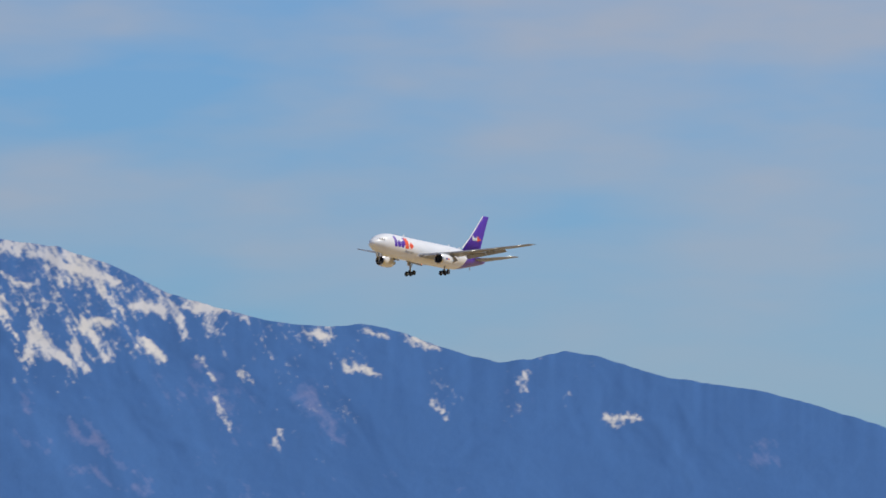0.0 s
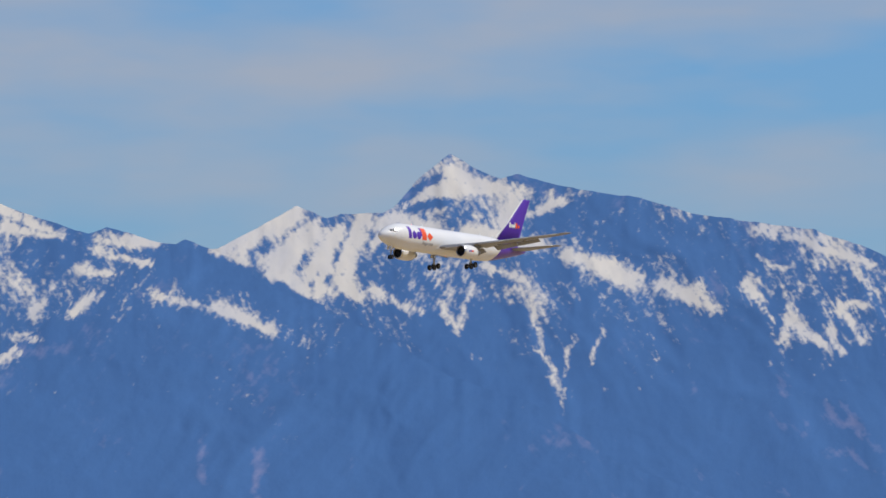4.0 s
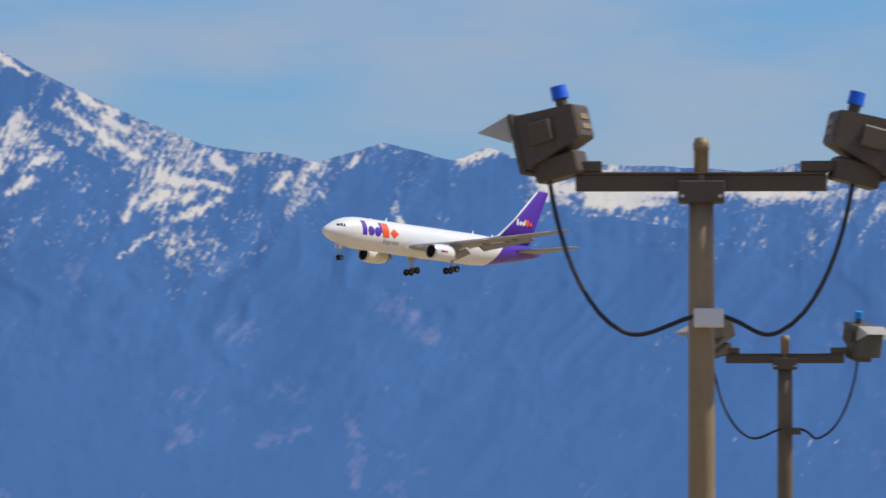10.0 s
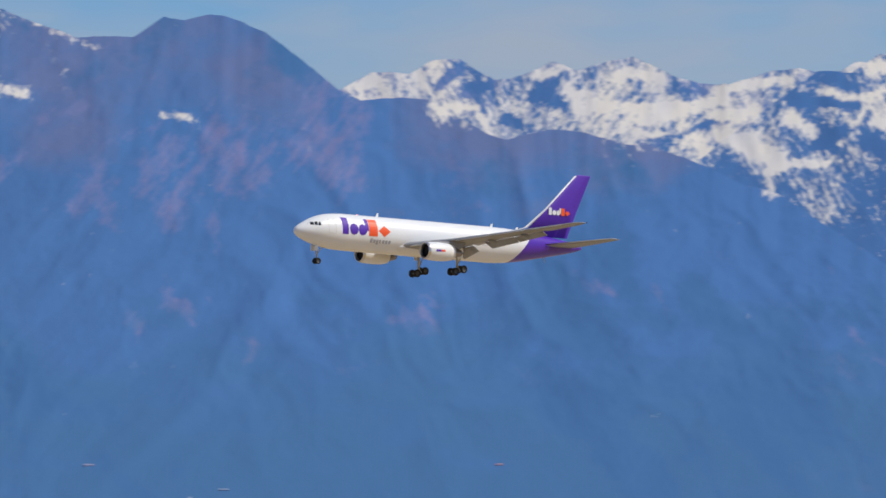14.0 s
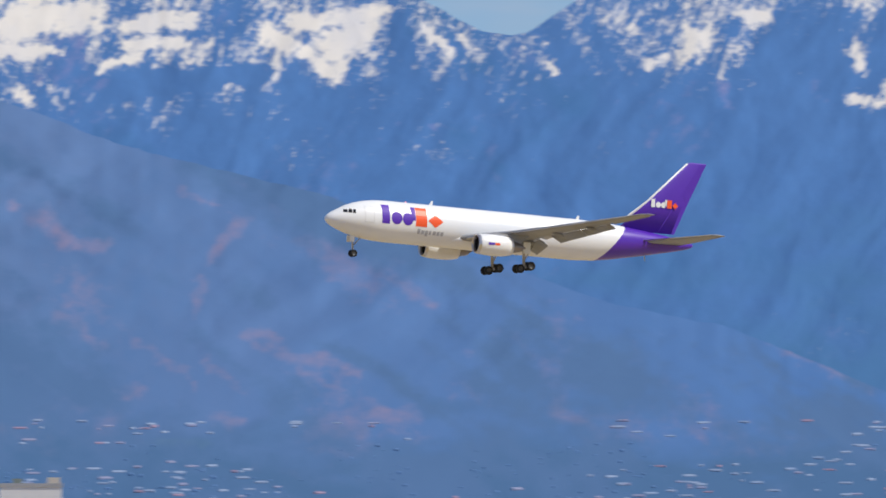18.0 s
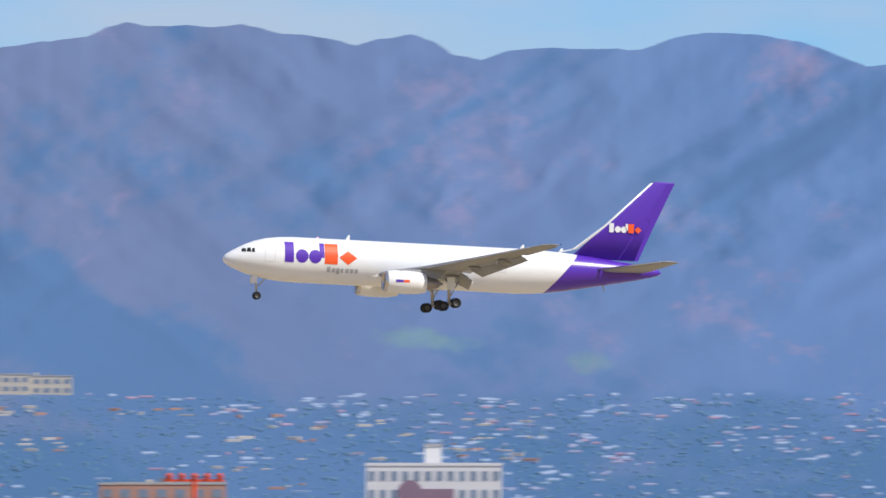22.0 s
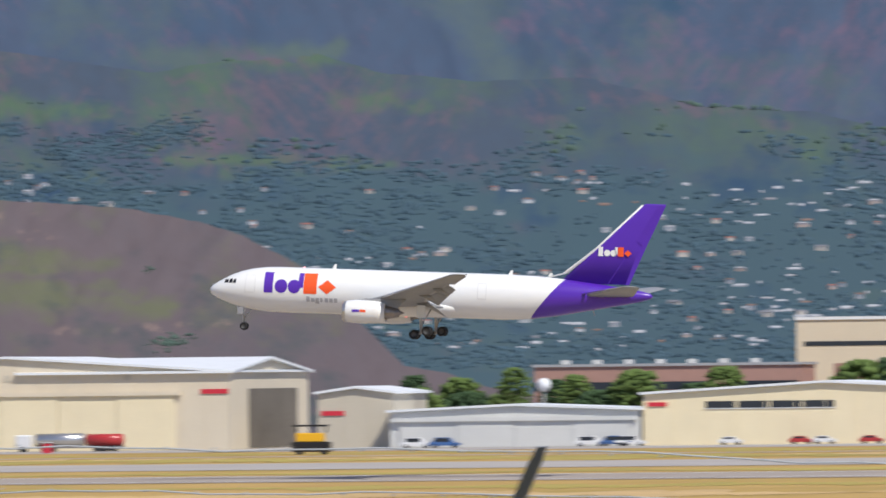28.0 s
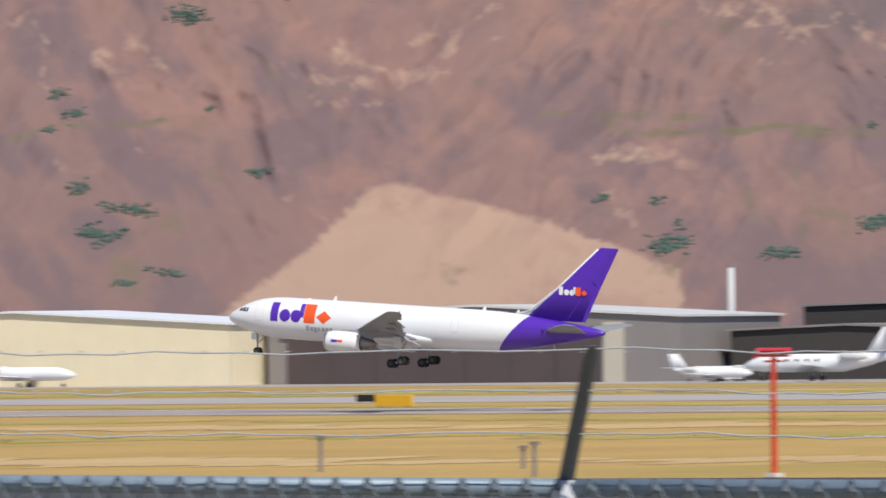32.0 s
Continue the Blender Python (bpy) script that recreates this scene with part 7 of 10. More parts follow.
def flood_pole(at, rz, s, pole_r, height, arm_half, turn_l, turn_r, box_side, label, steel=None, cap=None):
    f = thing("floodlight_pole", label, "light pole", "floodlight poles", at=at, rz=rz)
    bm = bmesh.new()
    turned(bm, [(0, pole_r * 1.15), (height - 0.4, pole_r), (height - 0.12, pole_r * 0.95)], (0, 0, 0), "z", n=20, close=True)
    part("pole", bm, steel or BROWN, f, "round brown pole", smooth=True)
    bm = bmesh.new()
    turned(bm, [(height - 0.12, pole_r * 0.56), (height + 0.10 * s, pole_r * 0.56), (height + 0.10 * s, pole_r * 0.62), (height + 0.13 * s, pole_r * 0.62), (height + 0.155 * s, pole_r * 0.45), (height + 0.16 * s, 0.002)], (0, 0, 0), "z", n=16)
    part("finial", bm, BROWN, f, smooth=True)
    part("crossarm", boxes((-arm_half, arm_half, -0.03, 0.03, height - 0.085 * s, height - 0.012 * s), (-arm_half, arm_half, -0.045, 0.045, height - 0.012 * s, height), bevel=0.003), BROWN_DARK, f, "dark brown channel crossarm")
    part("clamp", boxes((-0.105 * s, 0.105 * s, -pole_r - 0.02, pole_r + 0.02, height - 0.14 * s, height - 0.04 * s), bevel=0.004), BROWN_DARK, f, "bolted pole clamp")
    for bx in (-0.085 * s, 0.085 * s):
        bm = bmesh.new()
        tube(bm, (bx, -pole_r - 0.035, height - 0.11 * s), (bx, -pole_r - 0.015, height - 0.11 * s), 0.009 * s, n=6)
        part("bolt", bm, BARE_METAL, f)
    for side, turn in ((-1, turn_l), (1, turn_r)):
        part("bracket", boxes((min(side * (arm_half - 0.12 * s), side * (arm_half + 0.17 * s)), max(side * (arm_half - 0.12 * s), side * (arm_half + 0.17 * s)), -0.045, 0.045, height + 0.002, height + 0.05 * s), bevel=0.004), BROWN_DARK, f, "bolted lamp bracket")
        flood_head(f, side, side * (arm_half + (0.06 if side < 0 else 0.12) * s), height + (0.10 if side < 0 else 0.072) * s, s, turn, 14, cap)
        # hanging cable
        curve = bpy.data.curves.new("cable", "CURVE")
        curve.dimensions, curve.bevel_depth, curve.bevel_resolution = "3D", 0.0105 * s, 2
        sp = curve.splines.new("BEZIER")
        sp.bezier_points.add(2)
        drop = height - 0.66 * s
        spec = (((side * (arm_half + 0.12 * s), -0.02, height + 0.02), (0, 0, 0.28 * s)), ((side * arm_half * 0.62, -pole_r - 0.03, drop - 0.06 * s), (side * 0.24 * s, 0, 0.11 * s)),
                (((0.095 if box_side else 0.13) if side > 0 else -0.03, -pole_r - 0.03, drop + 0.01), (side * 0.12 * s, 0, -0.03 * s)))
        for bp, (co, h) in zip(sp.bezier_points, spec):
            bp.co = co
            bp.handle_left = (co[0] + h[0], co[1], co[2] + h[2])
            bp.handle_right = (co[0] - 0.4 * h[0], co[1], co[2] - 0.4 * h[2])
        curve.materials.append(CABLE)
        c = tagged(new("cable", curve), "black hanging cable")
        c.parent = f
    if box_side:
        part("junction_box", boxes((-0.035, 0.10, -pole_r - 0.075, -pole_r, height - 0.70 * s, height - 0.615 * s), bevel=0.006), JUNCTION, f, "white junction box")
    else:
        part("junction_box", boxes((0.0, 0.14, -pole_r - 0.05, -pole_r + 0.02, height - 0.70 * s, height - 0.64 * s), bevel=0.006), BROWN_DARK, f, "small brown junction box")
    return f


def at_polar(az, r, z):
    return (r * math.sin(radians(az)), r * math.cos(radians(az)), z)


flood_pole(at_polar(48.105, 43.0, 9.6), -48.1, 1.0, 0.0585, 4.52, 0.565, -20, 14, True, "brown pole carrying two floodlights with blue caps")
flood_pole(at_polar(48.605, 84.0, 9.6), -48.6, 1.02, 0.067, 4.95, 0.52, 24, -60, False, "farther brown pole carrying two floodlights with blue caps", DIM_BROWN, PALE_CAP)

# hangars and airport buildings
BEIGE = paint("beige_metal_siding", (0.64, 0.56, 0.43), 0.6, vary=0.07, scale=0.15, grain=25)
DULL_BEIGE = paint("dull_beige_siding", (0.50, 0.45, 0.36), 0.6, vary=0.08, scale=0.15, grain=25)
CREAM = paint("cream_panel", (0.76, 0.66, 0.45), 0.6, vary=0.05, scale=0.2)
GREY_SIDING = paint("grey_metal_siding", (0.24, 0.215, 0.20), 0.6, vary=0.08, scale=0.15, grain=25)
BROWN_DOOR = paint("brown_hangar_door", (0.085, 0.062, 0.058), 0.6, vary=0.1, scale=0.15, grain=25)
ROOF_WHITE = paint("white_metal_roof", (0.72, 0.74, 0.76), 0.5, vary=0.06, scale=0.2)
ROOF_GREY = paint("grey_flat_roof", (0.33, 0.33, 0.34), 0.7, vary=0.1, scale=0.2)
WINDOW_DARK = paint("dark_window_glass", (0.03, 0.035, 0.045), 0.12, vary=0.3, scale=0.5)
SIGN_RED = paint("red_sign_panel", (0.55, 0.03, 0.05), 0.5, vary=0.08)
# dark colours painted for the shade inside doors and open halls
INTERIOR_SHADE = paint("painted_interior_shade", (0.05, 0.045, 0.04), 0.8, vary=0.2)
HANGAR_SHADE = paint("painted_hangar_shade", (0.15, 0.13, 0.105), 0.9, vary=0.3, scale=0.1)
SKY_MARK = paint("light_blue_paint", (0.03, 0.32, 0.80), 0.5, vary=0.08)
SHED_WHITE = paint("pale_corrugated_sheet", (0.58, 0.58, 0.56), 0.55, vary=0.08, scale=0.15, grain=30)


def hangar(name, label, x0, x1, y, depth, eave, ridge, wall, roof=None, category="hangar", group="", step=4.0, door=None, door_mat=None, roof_ridge="y"):
    """A gabled hall: panelled walls, a roof with overhang, and sliding door leaves. The gable faces the airfield."""
    h = thing(name, label, category, group, at=((x0 + x1) / 2, y, 0.05))
    hw = (x1 - x0) / 2
    bm = bmesh.new()
    loft(bm, [[(-hw, yy, 0), (hw, yy, 0), (hw, yy, eave), (0, yy, ridge), (-hw, yy, eave)] for yy in (0, depth)])
    walls = part("wall", bm, wall, h)
    bm = bmesh.new()
    o = 0.7
    for s in (-1, 1):
        loft(bm, [[(0, yy, ridge + 0.05), (s * (hw + o), yy, eave + 0.05 - (ridge - eave) * o / hw), (s * (hw + o), yy, eave + 0.45 - (ridge - eave) * o / hw), (0, yy, ridge + 0.45)] for yy in (-o, depth + o)])
    part("roof", bm, roof or ROOF_WHITE, h, "low-pitched metal roof")
    n = max(2, int(2 * hw / step))
    bm = bmesh.new()
    for i in range(n + 1):
        px = -hw + 2 * hw * i / n
        top = eave + (ridge - eave) * (1 - abs(px) / hw) - 0.1
        box(bm, px - 0.06, px + 0.06, -0.08, 0, 0.02, top)
    part("siding_ribs", bm, wall, walls)
    if door:
        d0, d1, dz = door
        leaves = max(2, int((d1 - d0) / 9))
        for i in range(leaves):
            a, b = d0 + (d1 - d0) * i / leaves, d0 + (d1 - d0) * (i + 1) / leaves
            part("door_leaf", boxes((a + 0.05, b - 0.05, -0.35 - 0.12 * (i % 2), -0.1, 0.03, dz)), door_mat or wall, h, "tall sliding door leaf")
        part("door_track", boxes((d0 - 1, d1 + 1, -0.85, -0.02, dz, dz + 0.7)), wall, h, "door track hood")
    return h


def windows_on(h, spots, y=0.0, mat=None):
    for x0, x1, z0, z1 in spots:
        w = part("window", boxes((x0, x1, y - 0.06, y + 0.02, z0, z1)), mat or WINDOW_DARK, h)
        part("sill", boxes((x0 - 0.1, x1 + 0.1, y - 0.16, y - 0.06, z0 - 0.12, z0)), ROOF_WHITE, w)


HY = 1600
h1 = hangar("hangar", "large beige hangar with a shallow white roof", -428.3, -349.5, HY, 66, 13.2, 15.9, BEIGE, door=(-11, 30, 9.4), group="airport hangars", door_mat=CREAM)
bm = bmesh.new()
loft(bm, [[(xx, 0.05, 13.1), (xx, 65.9, 13.1), (xx, 32, 15.5)] for xx in (2, 39.45)])
part("cross_gable", bm, BEIGE, h1, "beige side gable")
bm = bmesh.new()
for y0, z0 in ((-0.9, 13.1), (66.9, 13.1)):
    loft(bm, [[(xx, y0, z0), (xx, 32, 15.55), (xx, 32, 15.95), (xx, y0, z0 + 0.4)] for xx in (2, 40.3)])
part("cross_roof", bm, ROOF_WHITE, h1, "white side roof")
part("side_shade_panel", boxes((39.46, 39.52, 15.7, 56, 0.2, 10.4)), HANGAR_SHADE, h1, "flat panel coloured as the shade in the open side")
part("sign", boxes((34.5, 39.3, -0.2, -0.02, 9.6, 10.4)), SIGN_RED, h1, "red sign panel")
for vx in (-27.5, 0.5, 21.5):
    bm = bmesh.new()
    turned(bm, [(-0.12, 0.6), (0.0, 0.6)], (vx, 0, 12.6 if vx else 13.2), "y", n=14, close=True)
    part("wall_vent", bm, DULL_BEIGE, h1, "round wall vent")
h1b = hangar("hangar", "small beige hangar annex", -335.0, -321.9, HY + 5, 30, 9.3, 10.2, DULL_BEIGE, group="airport hangars")
part("sign", boxes((-6.0, -2.0, -0.2, -0.02, 5.6, 6.4)), SIGN_RED, h1b, "red sign panel")
hangar("hangar_row", "long low row of pale grey corrugated hangars", -321.4, -278.2, HY, 22, 6.0, 6.9, SHED_WHITE, group="airport hangars", step=2.2, door=(-20, 20, 4.4), door_mat=SHED_WHITE)
hb = hangar("hangar", "long beige hall with dark window strips", -277.6, -215.2, HY, 40, 8.6, 10.3, CREAM, group="airport hangars", step=5)
windows_on(hb, [(-20.5 + 5.6 * i, -15.3 + 5.6 * i, 6.2, 7.4) for i in range(4)] + [(12.2 + 3.2 * i, 15.0 + 3.2 * i, 5.6, 6.7) for i in range(4)])
part("doorway", boxes((26.5, 29.8, -0.1, 0.02, 0.05, 6.6)), INTERIOR_SHADE, hb, "flat panel coloured as the shade in a doorway")
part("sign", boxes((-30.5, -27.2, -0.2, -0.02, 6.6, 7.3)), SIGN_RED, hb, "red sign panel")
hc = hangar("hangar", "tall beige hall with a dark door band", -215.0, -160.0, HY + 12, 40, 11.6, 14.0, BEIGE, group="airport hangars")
part("door_band", boxes((-18, 6, -0.2, 0.02, 9.4, 11.2)), INTERIOR_SHADE, hc, "flat panel coloured as the shade of the door band")
part("sign", boxes((-27, -23, -0.2, -0.02, 9.9, 10.7)), SIGN_RED, hc, "red sign panel")

# terminal building with a glazed entrance
term = thing("terminal_building", "grey and cream business terminal with a glazed entrance", "building", at=(-487, HY, 0.05))
part("lower_wall", boxes((-58, 58, 0, 30, 0, 6.2)), CREAM, term, "cream lower wall")
part("upper_wall", boxes((-58, 58, -0.4, 30.4, 6.2, 10.1)), GREY_SIDING, term, "grey upper band")
part("roof", boxes((-58.5, 58.5, -0.8, 31, 10.1, 10.5)), ROOF_GREY, term)
part("wing_panel", boxes((3, 24, -1.2, -0.4, 0, 8.0)), CREAM, term, "cream wall panel")
part("wing_panel", boxes((43, 58, -1.2, -0.4, 0, 8.4)), CREAM, term, "cream wall panel")
for i in range(3):
    windows_on(term, [(-34.5 + 6.8 * i, -29.4 + 6.8 * i, 4.0, 6.0)], y=-0.02)
    windows_on(term, [(-14.5 + 6.5 * i, -11.0 + 6.5 * i, 3.0, 5.6)], y=-0.02)
for a, b in ((27, 29.5), (37, 39.5), (-2.5, -0.5)):
    windows_on(term, [(a, b, 5.0, 6.6)], y=-0.42)
for a in (-57.5, -51.0):
    windows_on(term, [(a, a + 5.0, 0.4, 5.8)], y=-0.02)
part("canopy", boxes((-36, -14, -3.0, 0, 2.6, 3.2)), CREAM, term, "entrance canopy")
for i in range(5):
    part("canopy_post", boxes((-35.6 + 5.2 * i, -35.2 + 5.2 * i, -2.9, -2.5, 0, 2.6)), CREAM, term)
tower = part("entrance_glass", boxes((-44.5, -37.5, -4.0, 4, 0, 11.6)), WINDOW_DARK, term, "tall dark glass entrance")
for i in range(4):
    part("mullion", boxes((-44.6 + 2.3 * i, -44.4 + 2.3 * i, -4.15, -4.0, 0, 11.6)), ROOF_WHITE, tower)
bm = bmesh.new()
loft(bm, [[(-50, yy, 9.4), (-36.5, yy, 13.3), (-36.5, yy, 13.9), (-50, yy, 10.0)] for yy in (-6, 8)])
part("slanting_roof", bm, ROOF_WHITE, term, "white slanting entrance roof")
part("side_tower", boxes((-36.5, -27.0, -1.0, 8, 6.2, 13.2)), GREY_SIDING, term, "grey rooftop block")
for x0, x1, z0, z1, m in ((-27.0, -24.2, 7.2, 9.2, SIGN_RED), (-24.0, -21.6, 7.0, 9.2, SIGN_RED), (-21.4, -19.6, 7.4, 8.4, PURPLE), (-19.4, -17.4, 7.4, 8.8, PURPLE)):
    part("sign_shape", boxes((x0, x1, -1.3, -1.05, z0, z1)) if x1 < -26 else boxes((x0, x1, -0.7, -0.42, z0, z1)), m, term)

h2 = hangar("hangar", "grey hangar with wide brown sliding doors", -650.0, -565.1, HY, 48, 12.6, 14.9, GREY_SIDING, door=(-28, 41, 9.6), door_mat=BROWN_DOOR, group="airport hangars", roof=SHED_WHITE)
part("pilaster", boxes((-38.5, -35.5, -0.5, 0, 0, 12)), DULL_BEIGE, h2, "pale end pier")
part("pilaster", boxes((38.0, 41.4, -0.5, 0, 0, 11.5)), DULL_BEIGE, h2, "pale end pier")
bm = bmesh.new()
loft(bm, [[(5.9, yy, 11.6), (9.3, yy, 11.6), (10.3, yy, 13.0), (6.6, yy, 13.5)] for yy in (-0.3, -0.1)])
part("blue_mark", bm, SKY_MARK, h2, "light blue wall emblem")
h3 = hangar("hangar", "grey hangar with brown sliding doors and a pale roof edge", -787.0, -703.0, HY, 46, 11.8, 14.0, GREY_SIDING, door=(-38, 26, 9.2), door_mat=BROWN_DOOR, group="airport hangars", roof=SHED_WHITE)
part("pilaster", boxes((26.5, 30.5, -0.5, 0, 0, 11)), DULL_BEIGE, h3, "pale end pier")
bm = bmesh.new()
loft(bm, [[(-12.9, yy, 11.3), (-9.2, yy, 11.3), (-8.3, yy, 12.5), (-12.2, yy, 12.9)] for yy in (-0.3, -0.1)])
part("blue_mark", bm, SKY_MARK, h3, "light blue wall emblem")
hangar("hangar", "beige hangar with a white roof", -880.0, -789.0, HY - 12, 40, 11.2, 13.8, CREAM, group="airport hangars")
# two solid blocks whose dark walls imitate shaded open fronts
hangar("open_hangar", "solid hangar behind small aircraft, the shade of an open hall painted on", -700.0, -655.0, HY + 16, 30, 9.0, 9.8, INTERIOR_SHADE, group="airport hangars", roof=GREY_SIDING)
h6 = hangar("open_hangar", "solid hangar beside the apron, the shade of an open hall painted on", -702.0, -660.0, HY + 55, 30, 13.4, 13.9, INTERIOR_SHADE, group="airport hangars", roof=GREY_SIDING)
part("white_block", boxes((24, 36, -2, 8, 0.0, 12.5)), SHED_WHITE, h6, "white block beyond")

# background office buildings beyond the hangars
PINK_BRICK = paint("pinkish_brick", (0.36, 0.21, 0.17), 0.8, vary=0.1, scale=0.3)
office = thing("office_building", "long pinkish brick office building with dark window bands", "building", at=(-300, 1760, 0.05))
part("wall", boxes((-26, 24, 0, 20, 0, 13.6)), PINK_BRICK, office)
part("roof", boxes((-26.4, 24.4, -0.4, 20.4, 13.6, 14.1)), ROOF_GREY, office)
for a, b, z in ((-26, -10, 9.2), (-4, 8, 9.2), (10, 24, 9.2)):
    part("window_band", boxes((a, b, -0.15, 0.02, z, z + 1.5)), WINDOW_DARK, office)
part("entrance_arch", boxes((-9, -5, -0.3, 0.02, 0, 11)), WINDOW_DARK, office, "dark glazed entrance")
for i in range(7):
    part("roof_unit", boxes((-22 + 6 * i, -20.5 + 6 * i, 6, 8, 14.1, 14.9)), SHED_WHITE, office)
office2 = thing("office_building", "pinkish brick building with a pale entrance", "building", at=(-258, 1790, 0.05))
part("wall", boxes((-16, 40, 0, 20, 0, 13.8)), PINK_BRICK, office2)
part("entrance_wall", boxes((16, 26, -0.4, 0, 0, 13.0)), SHED_WHITE, office2, "pale entrance wall")
part("window_band", boxes((-15, 12, -0.15, 0.02, 8.4, 9.8)), WINDOW_DARK, office2)
for nm, x0, x1, yy, h0, m in (("warehouse", -262, -252, 1900, 22.6, BEIGE), ("warehouse", -252, -232, 1905, 21.2, DULL_BEIGE), ("warehouse", -226, -203, 1900, 21.8, BEIGE), ("warehouse", -195, -174, 1900, 22.0, DULL_BEIGE), ("warehouse", -221, -150, 1820, 16.0, GREY_SIDING)):
    wh = thing(nm, "windowless tan block rising behind the hangars" if m is not GREY_SIDING else "long grey warehouse behind the hangars", "warehouse", "warehouses", at=((x0 + x1) / 2, yy, 0.05))
    hw = (x1 - x0) / 2
    part("wall", boxes((-hw, hw, 0, 18, 0, h0)), m, wh)
    part("parapet", boxes((-hw - 0.2, hw + 0.2, -0.2, 18.2, h0, h0 + 0.5)), ROOF_WHITE, wh)
    part("dark_band", boxes((-hw * 0.8, hw * 0.8, -0.1, 0.02, h0 - 2.6, h0 - 1.4)), GREY_SIDING, wh)
dome = thing("radome", "white ball on a short mast", "antenna", at=(-309.5, 1680, 0.05))
bm = bmesh.new()
bmesh.ops.create_uvsphere(bm, u_segments=18, v_segments=12, radius=1.25, matrix=Matrix.Translation((0, 0, 10.4)))
part("ball", bm, ROOF_WHITE, dome, "white ball", smooth=True)
bm = bmesh.new()
tube(bm, (0, 0, 0), (0, 0, 9.3), 0.18)
part("mast", bm, SHED_WHITE, dome)

# orange approach-light masts and other red poles in the grass
ORANGE_POLE = paint("orange_red_mast_paint", (0.62, 0.07, 0.02), 0.55, vary=0.12, scale=1.5)
RED_POLE = paint("red_pole_paint", (0.55, 0.09, 0.06), 0.6, vary=0.12, scale=1.5)
mast = None
for x, y, top in ((-278.1, 649.7, 9.4), (-282.7, 687.6, 9.1), (-271.2, 685.0, 9.3), (-186.0, 679.0, 10.9), (-181.0, 684.0, 11.3), (-176.0, 685.0, 11.0)):
    mast = thing("approach_light_mast", "orange lattice mast carrying a bar of red-shielded lamps", "light mast", "approach lights", at=(x, y, 0.04), rz=-20)
    bm = bmesh.new()
    tube(bm, (0, 0, 0), (0, 0, top - 0.4), 0.24, 0.2, n=8)
    for k in range(int(top * 2.2)):
        tube(bm, (-0.3, -0.05, 0.4 + k * 0.43), (0.3, -0.05, 0.62 + k * 0.43), 0.05, n=5)
    part("mast", bm, ORANGE_POLE, mast, "orange mast")
    part("crossbar", boxes((-1.6, 1.6, -0.12, 0.12, top - 0.55, top - 0.35)), ORANGE_POLE, mast)
    part("brace", boxes((-0.9, 0.9, -0.1, 0.1, top - 0.95, top - 0.8)), ORANGE_POLE, mast)
    for k in range(5):
        bm = bmesh.new()
        turned(bm, [(-0.3, 0.1), (-0.25, 0.22), (0.25, 0.26), (0.26, 0.02)], (-1.4 + 0.7 * k, 0, top - 0.1), "y", n=10)
        part("lamp", bm, SIGN_RED, mast, "red shielded lamp", smooth=True)
    part("foot", boxes((-0.5, 0.5, -0.5, 0.5, 0, 0.3)), SHED_WHITE, mast, "pale concrete foot")
for x, y, top in ((-249.3, 664.5, 7.4), (-241.3, 704.5, 7.7), (-207.4, 694.2, 7.5)):
    pole = thing("antenna_pole", "thin red pole with a horizontal arm", "pole", "red antenna poles", at=(x, y, 0.04), rz=-20)
    bm = bmesh.new()
    tube(bm, (0, 0, 0), (0, 0, top), 0.17, 0.13, n=8)
    part("pole", bm, RED_POLE, pole)
    part("arm", boxes((-2.5, 2.5, -0.1, 0.1, top - 0.35, top - 0.1), (-1.2, 1.2, -0.12, 0.12, top - 0.1, top + 0.2)), RED_POLE, pole, "horizontal antenna arm")
    part("thin_arm", boxes((-2.6, 2.6, -0.03, 0.03, top * 0.68, top * 0.68 + 0.08), (-2.4, 2.4, -0.03, 0.03, top * 0.36, top * 0.36 + 0.08)), RED_POLE, pole)
    part("base_box", boxes((-0.45, 0.45, -0.45, 0.45, 0, 0.9), bevel=0.05), SIGN_RED, pole, "red equipment box")
GREYPOST = paint("grey_post", (0.18, 0.17, 0.17), 0.7, vary=0.2)
for x, y, h in ((-300, 655, 2.4), (-262, 690, 1.6), (-262, 640, 2.4), (-244, 655, 1.3), (-317, 690, 1.6), (-330, 680, 2.6), (-205, 660, 1.9), (-195, 655, 1.6), (-186, 640, 2.2)):
    st = thing("marker_post", "short grey marker post in the grass", "post", "marker posts", at=(x, y, 0.02))
    bm = bmesh.new()
    tube(bm, (0, 0, 0), (0, 0, h), 0.16, n=8)
    part("post", bm, GREYPOST, st)
    part("cap", boxes((-0.28, 0.28, -0.28, 0.28, h, h + 0.25)), GREYPOST, st)

# airfield signs
YELLOW = paint("yellow_sign_face", (0.75, 0.42, 0.02), 0.5, vary=0.08)
BLACKP = paint("black_sign_face", (0.015, 0.015, 0.017), 0.5, vary=0.2)
for x, y, w, h, m, lab in ((-553.8, 1164, 6.6, 1.5, YELLOW, "yellow taxiway sign on short legs"), (-589.6, 1230, 3.6, 1.0, BLACKP, "black airfield sign on short legs"), (-383.7, 1329, 9.0, 1.7, BLACKP, "long black runway sign on short legs"), (-464.4, 1380, 4.4, 1.0, BLACKP, "black airfield sign on short legs")):
    sg = thing("airfield_sign", lab, "sign", "airfield signs", at=(x, y, 0.03), rz=-15)
    part("panel", boxes((-w / 2, w / 2, -0.15, 0.15, 0.25, 0.25 + h), bevel=0.04), m, sg)
    for k in (-1, 1):
        part("leg", boxes((k * w * 0.35 - 0.06, k * w * 0.35 + 0.06, -0.05, 0.05, 0, 0.25)), GREYPOST, sg)
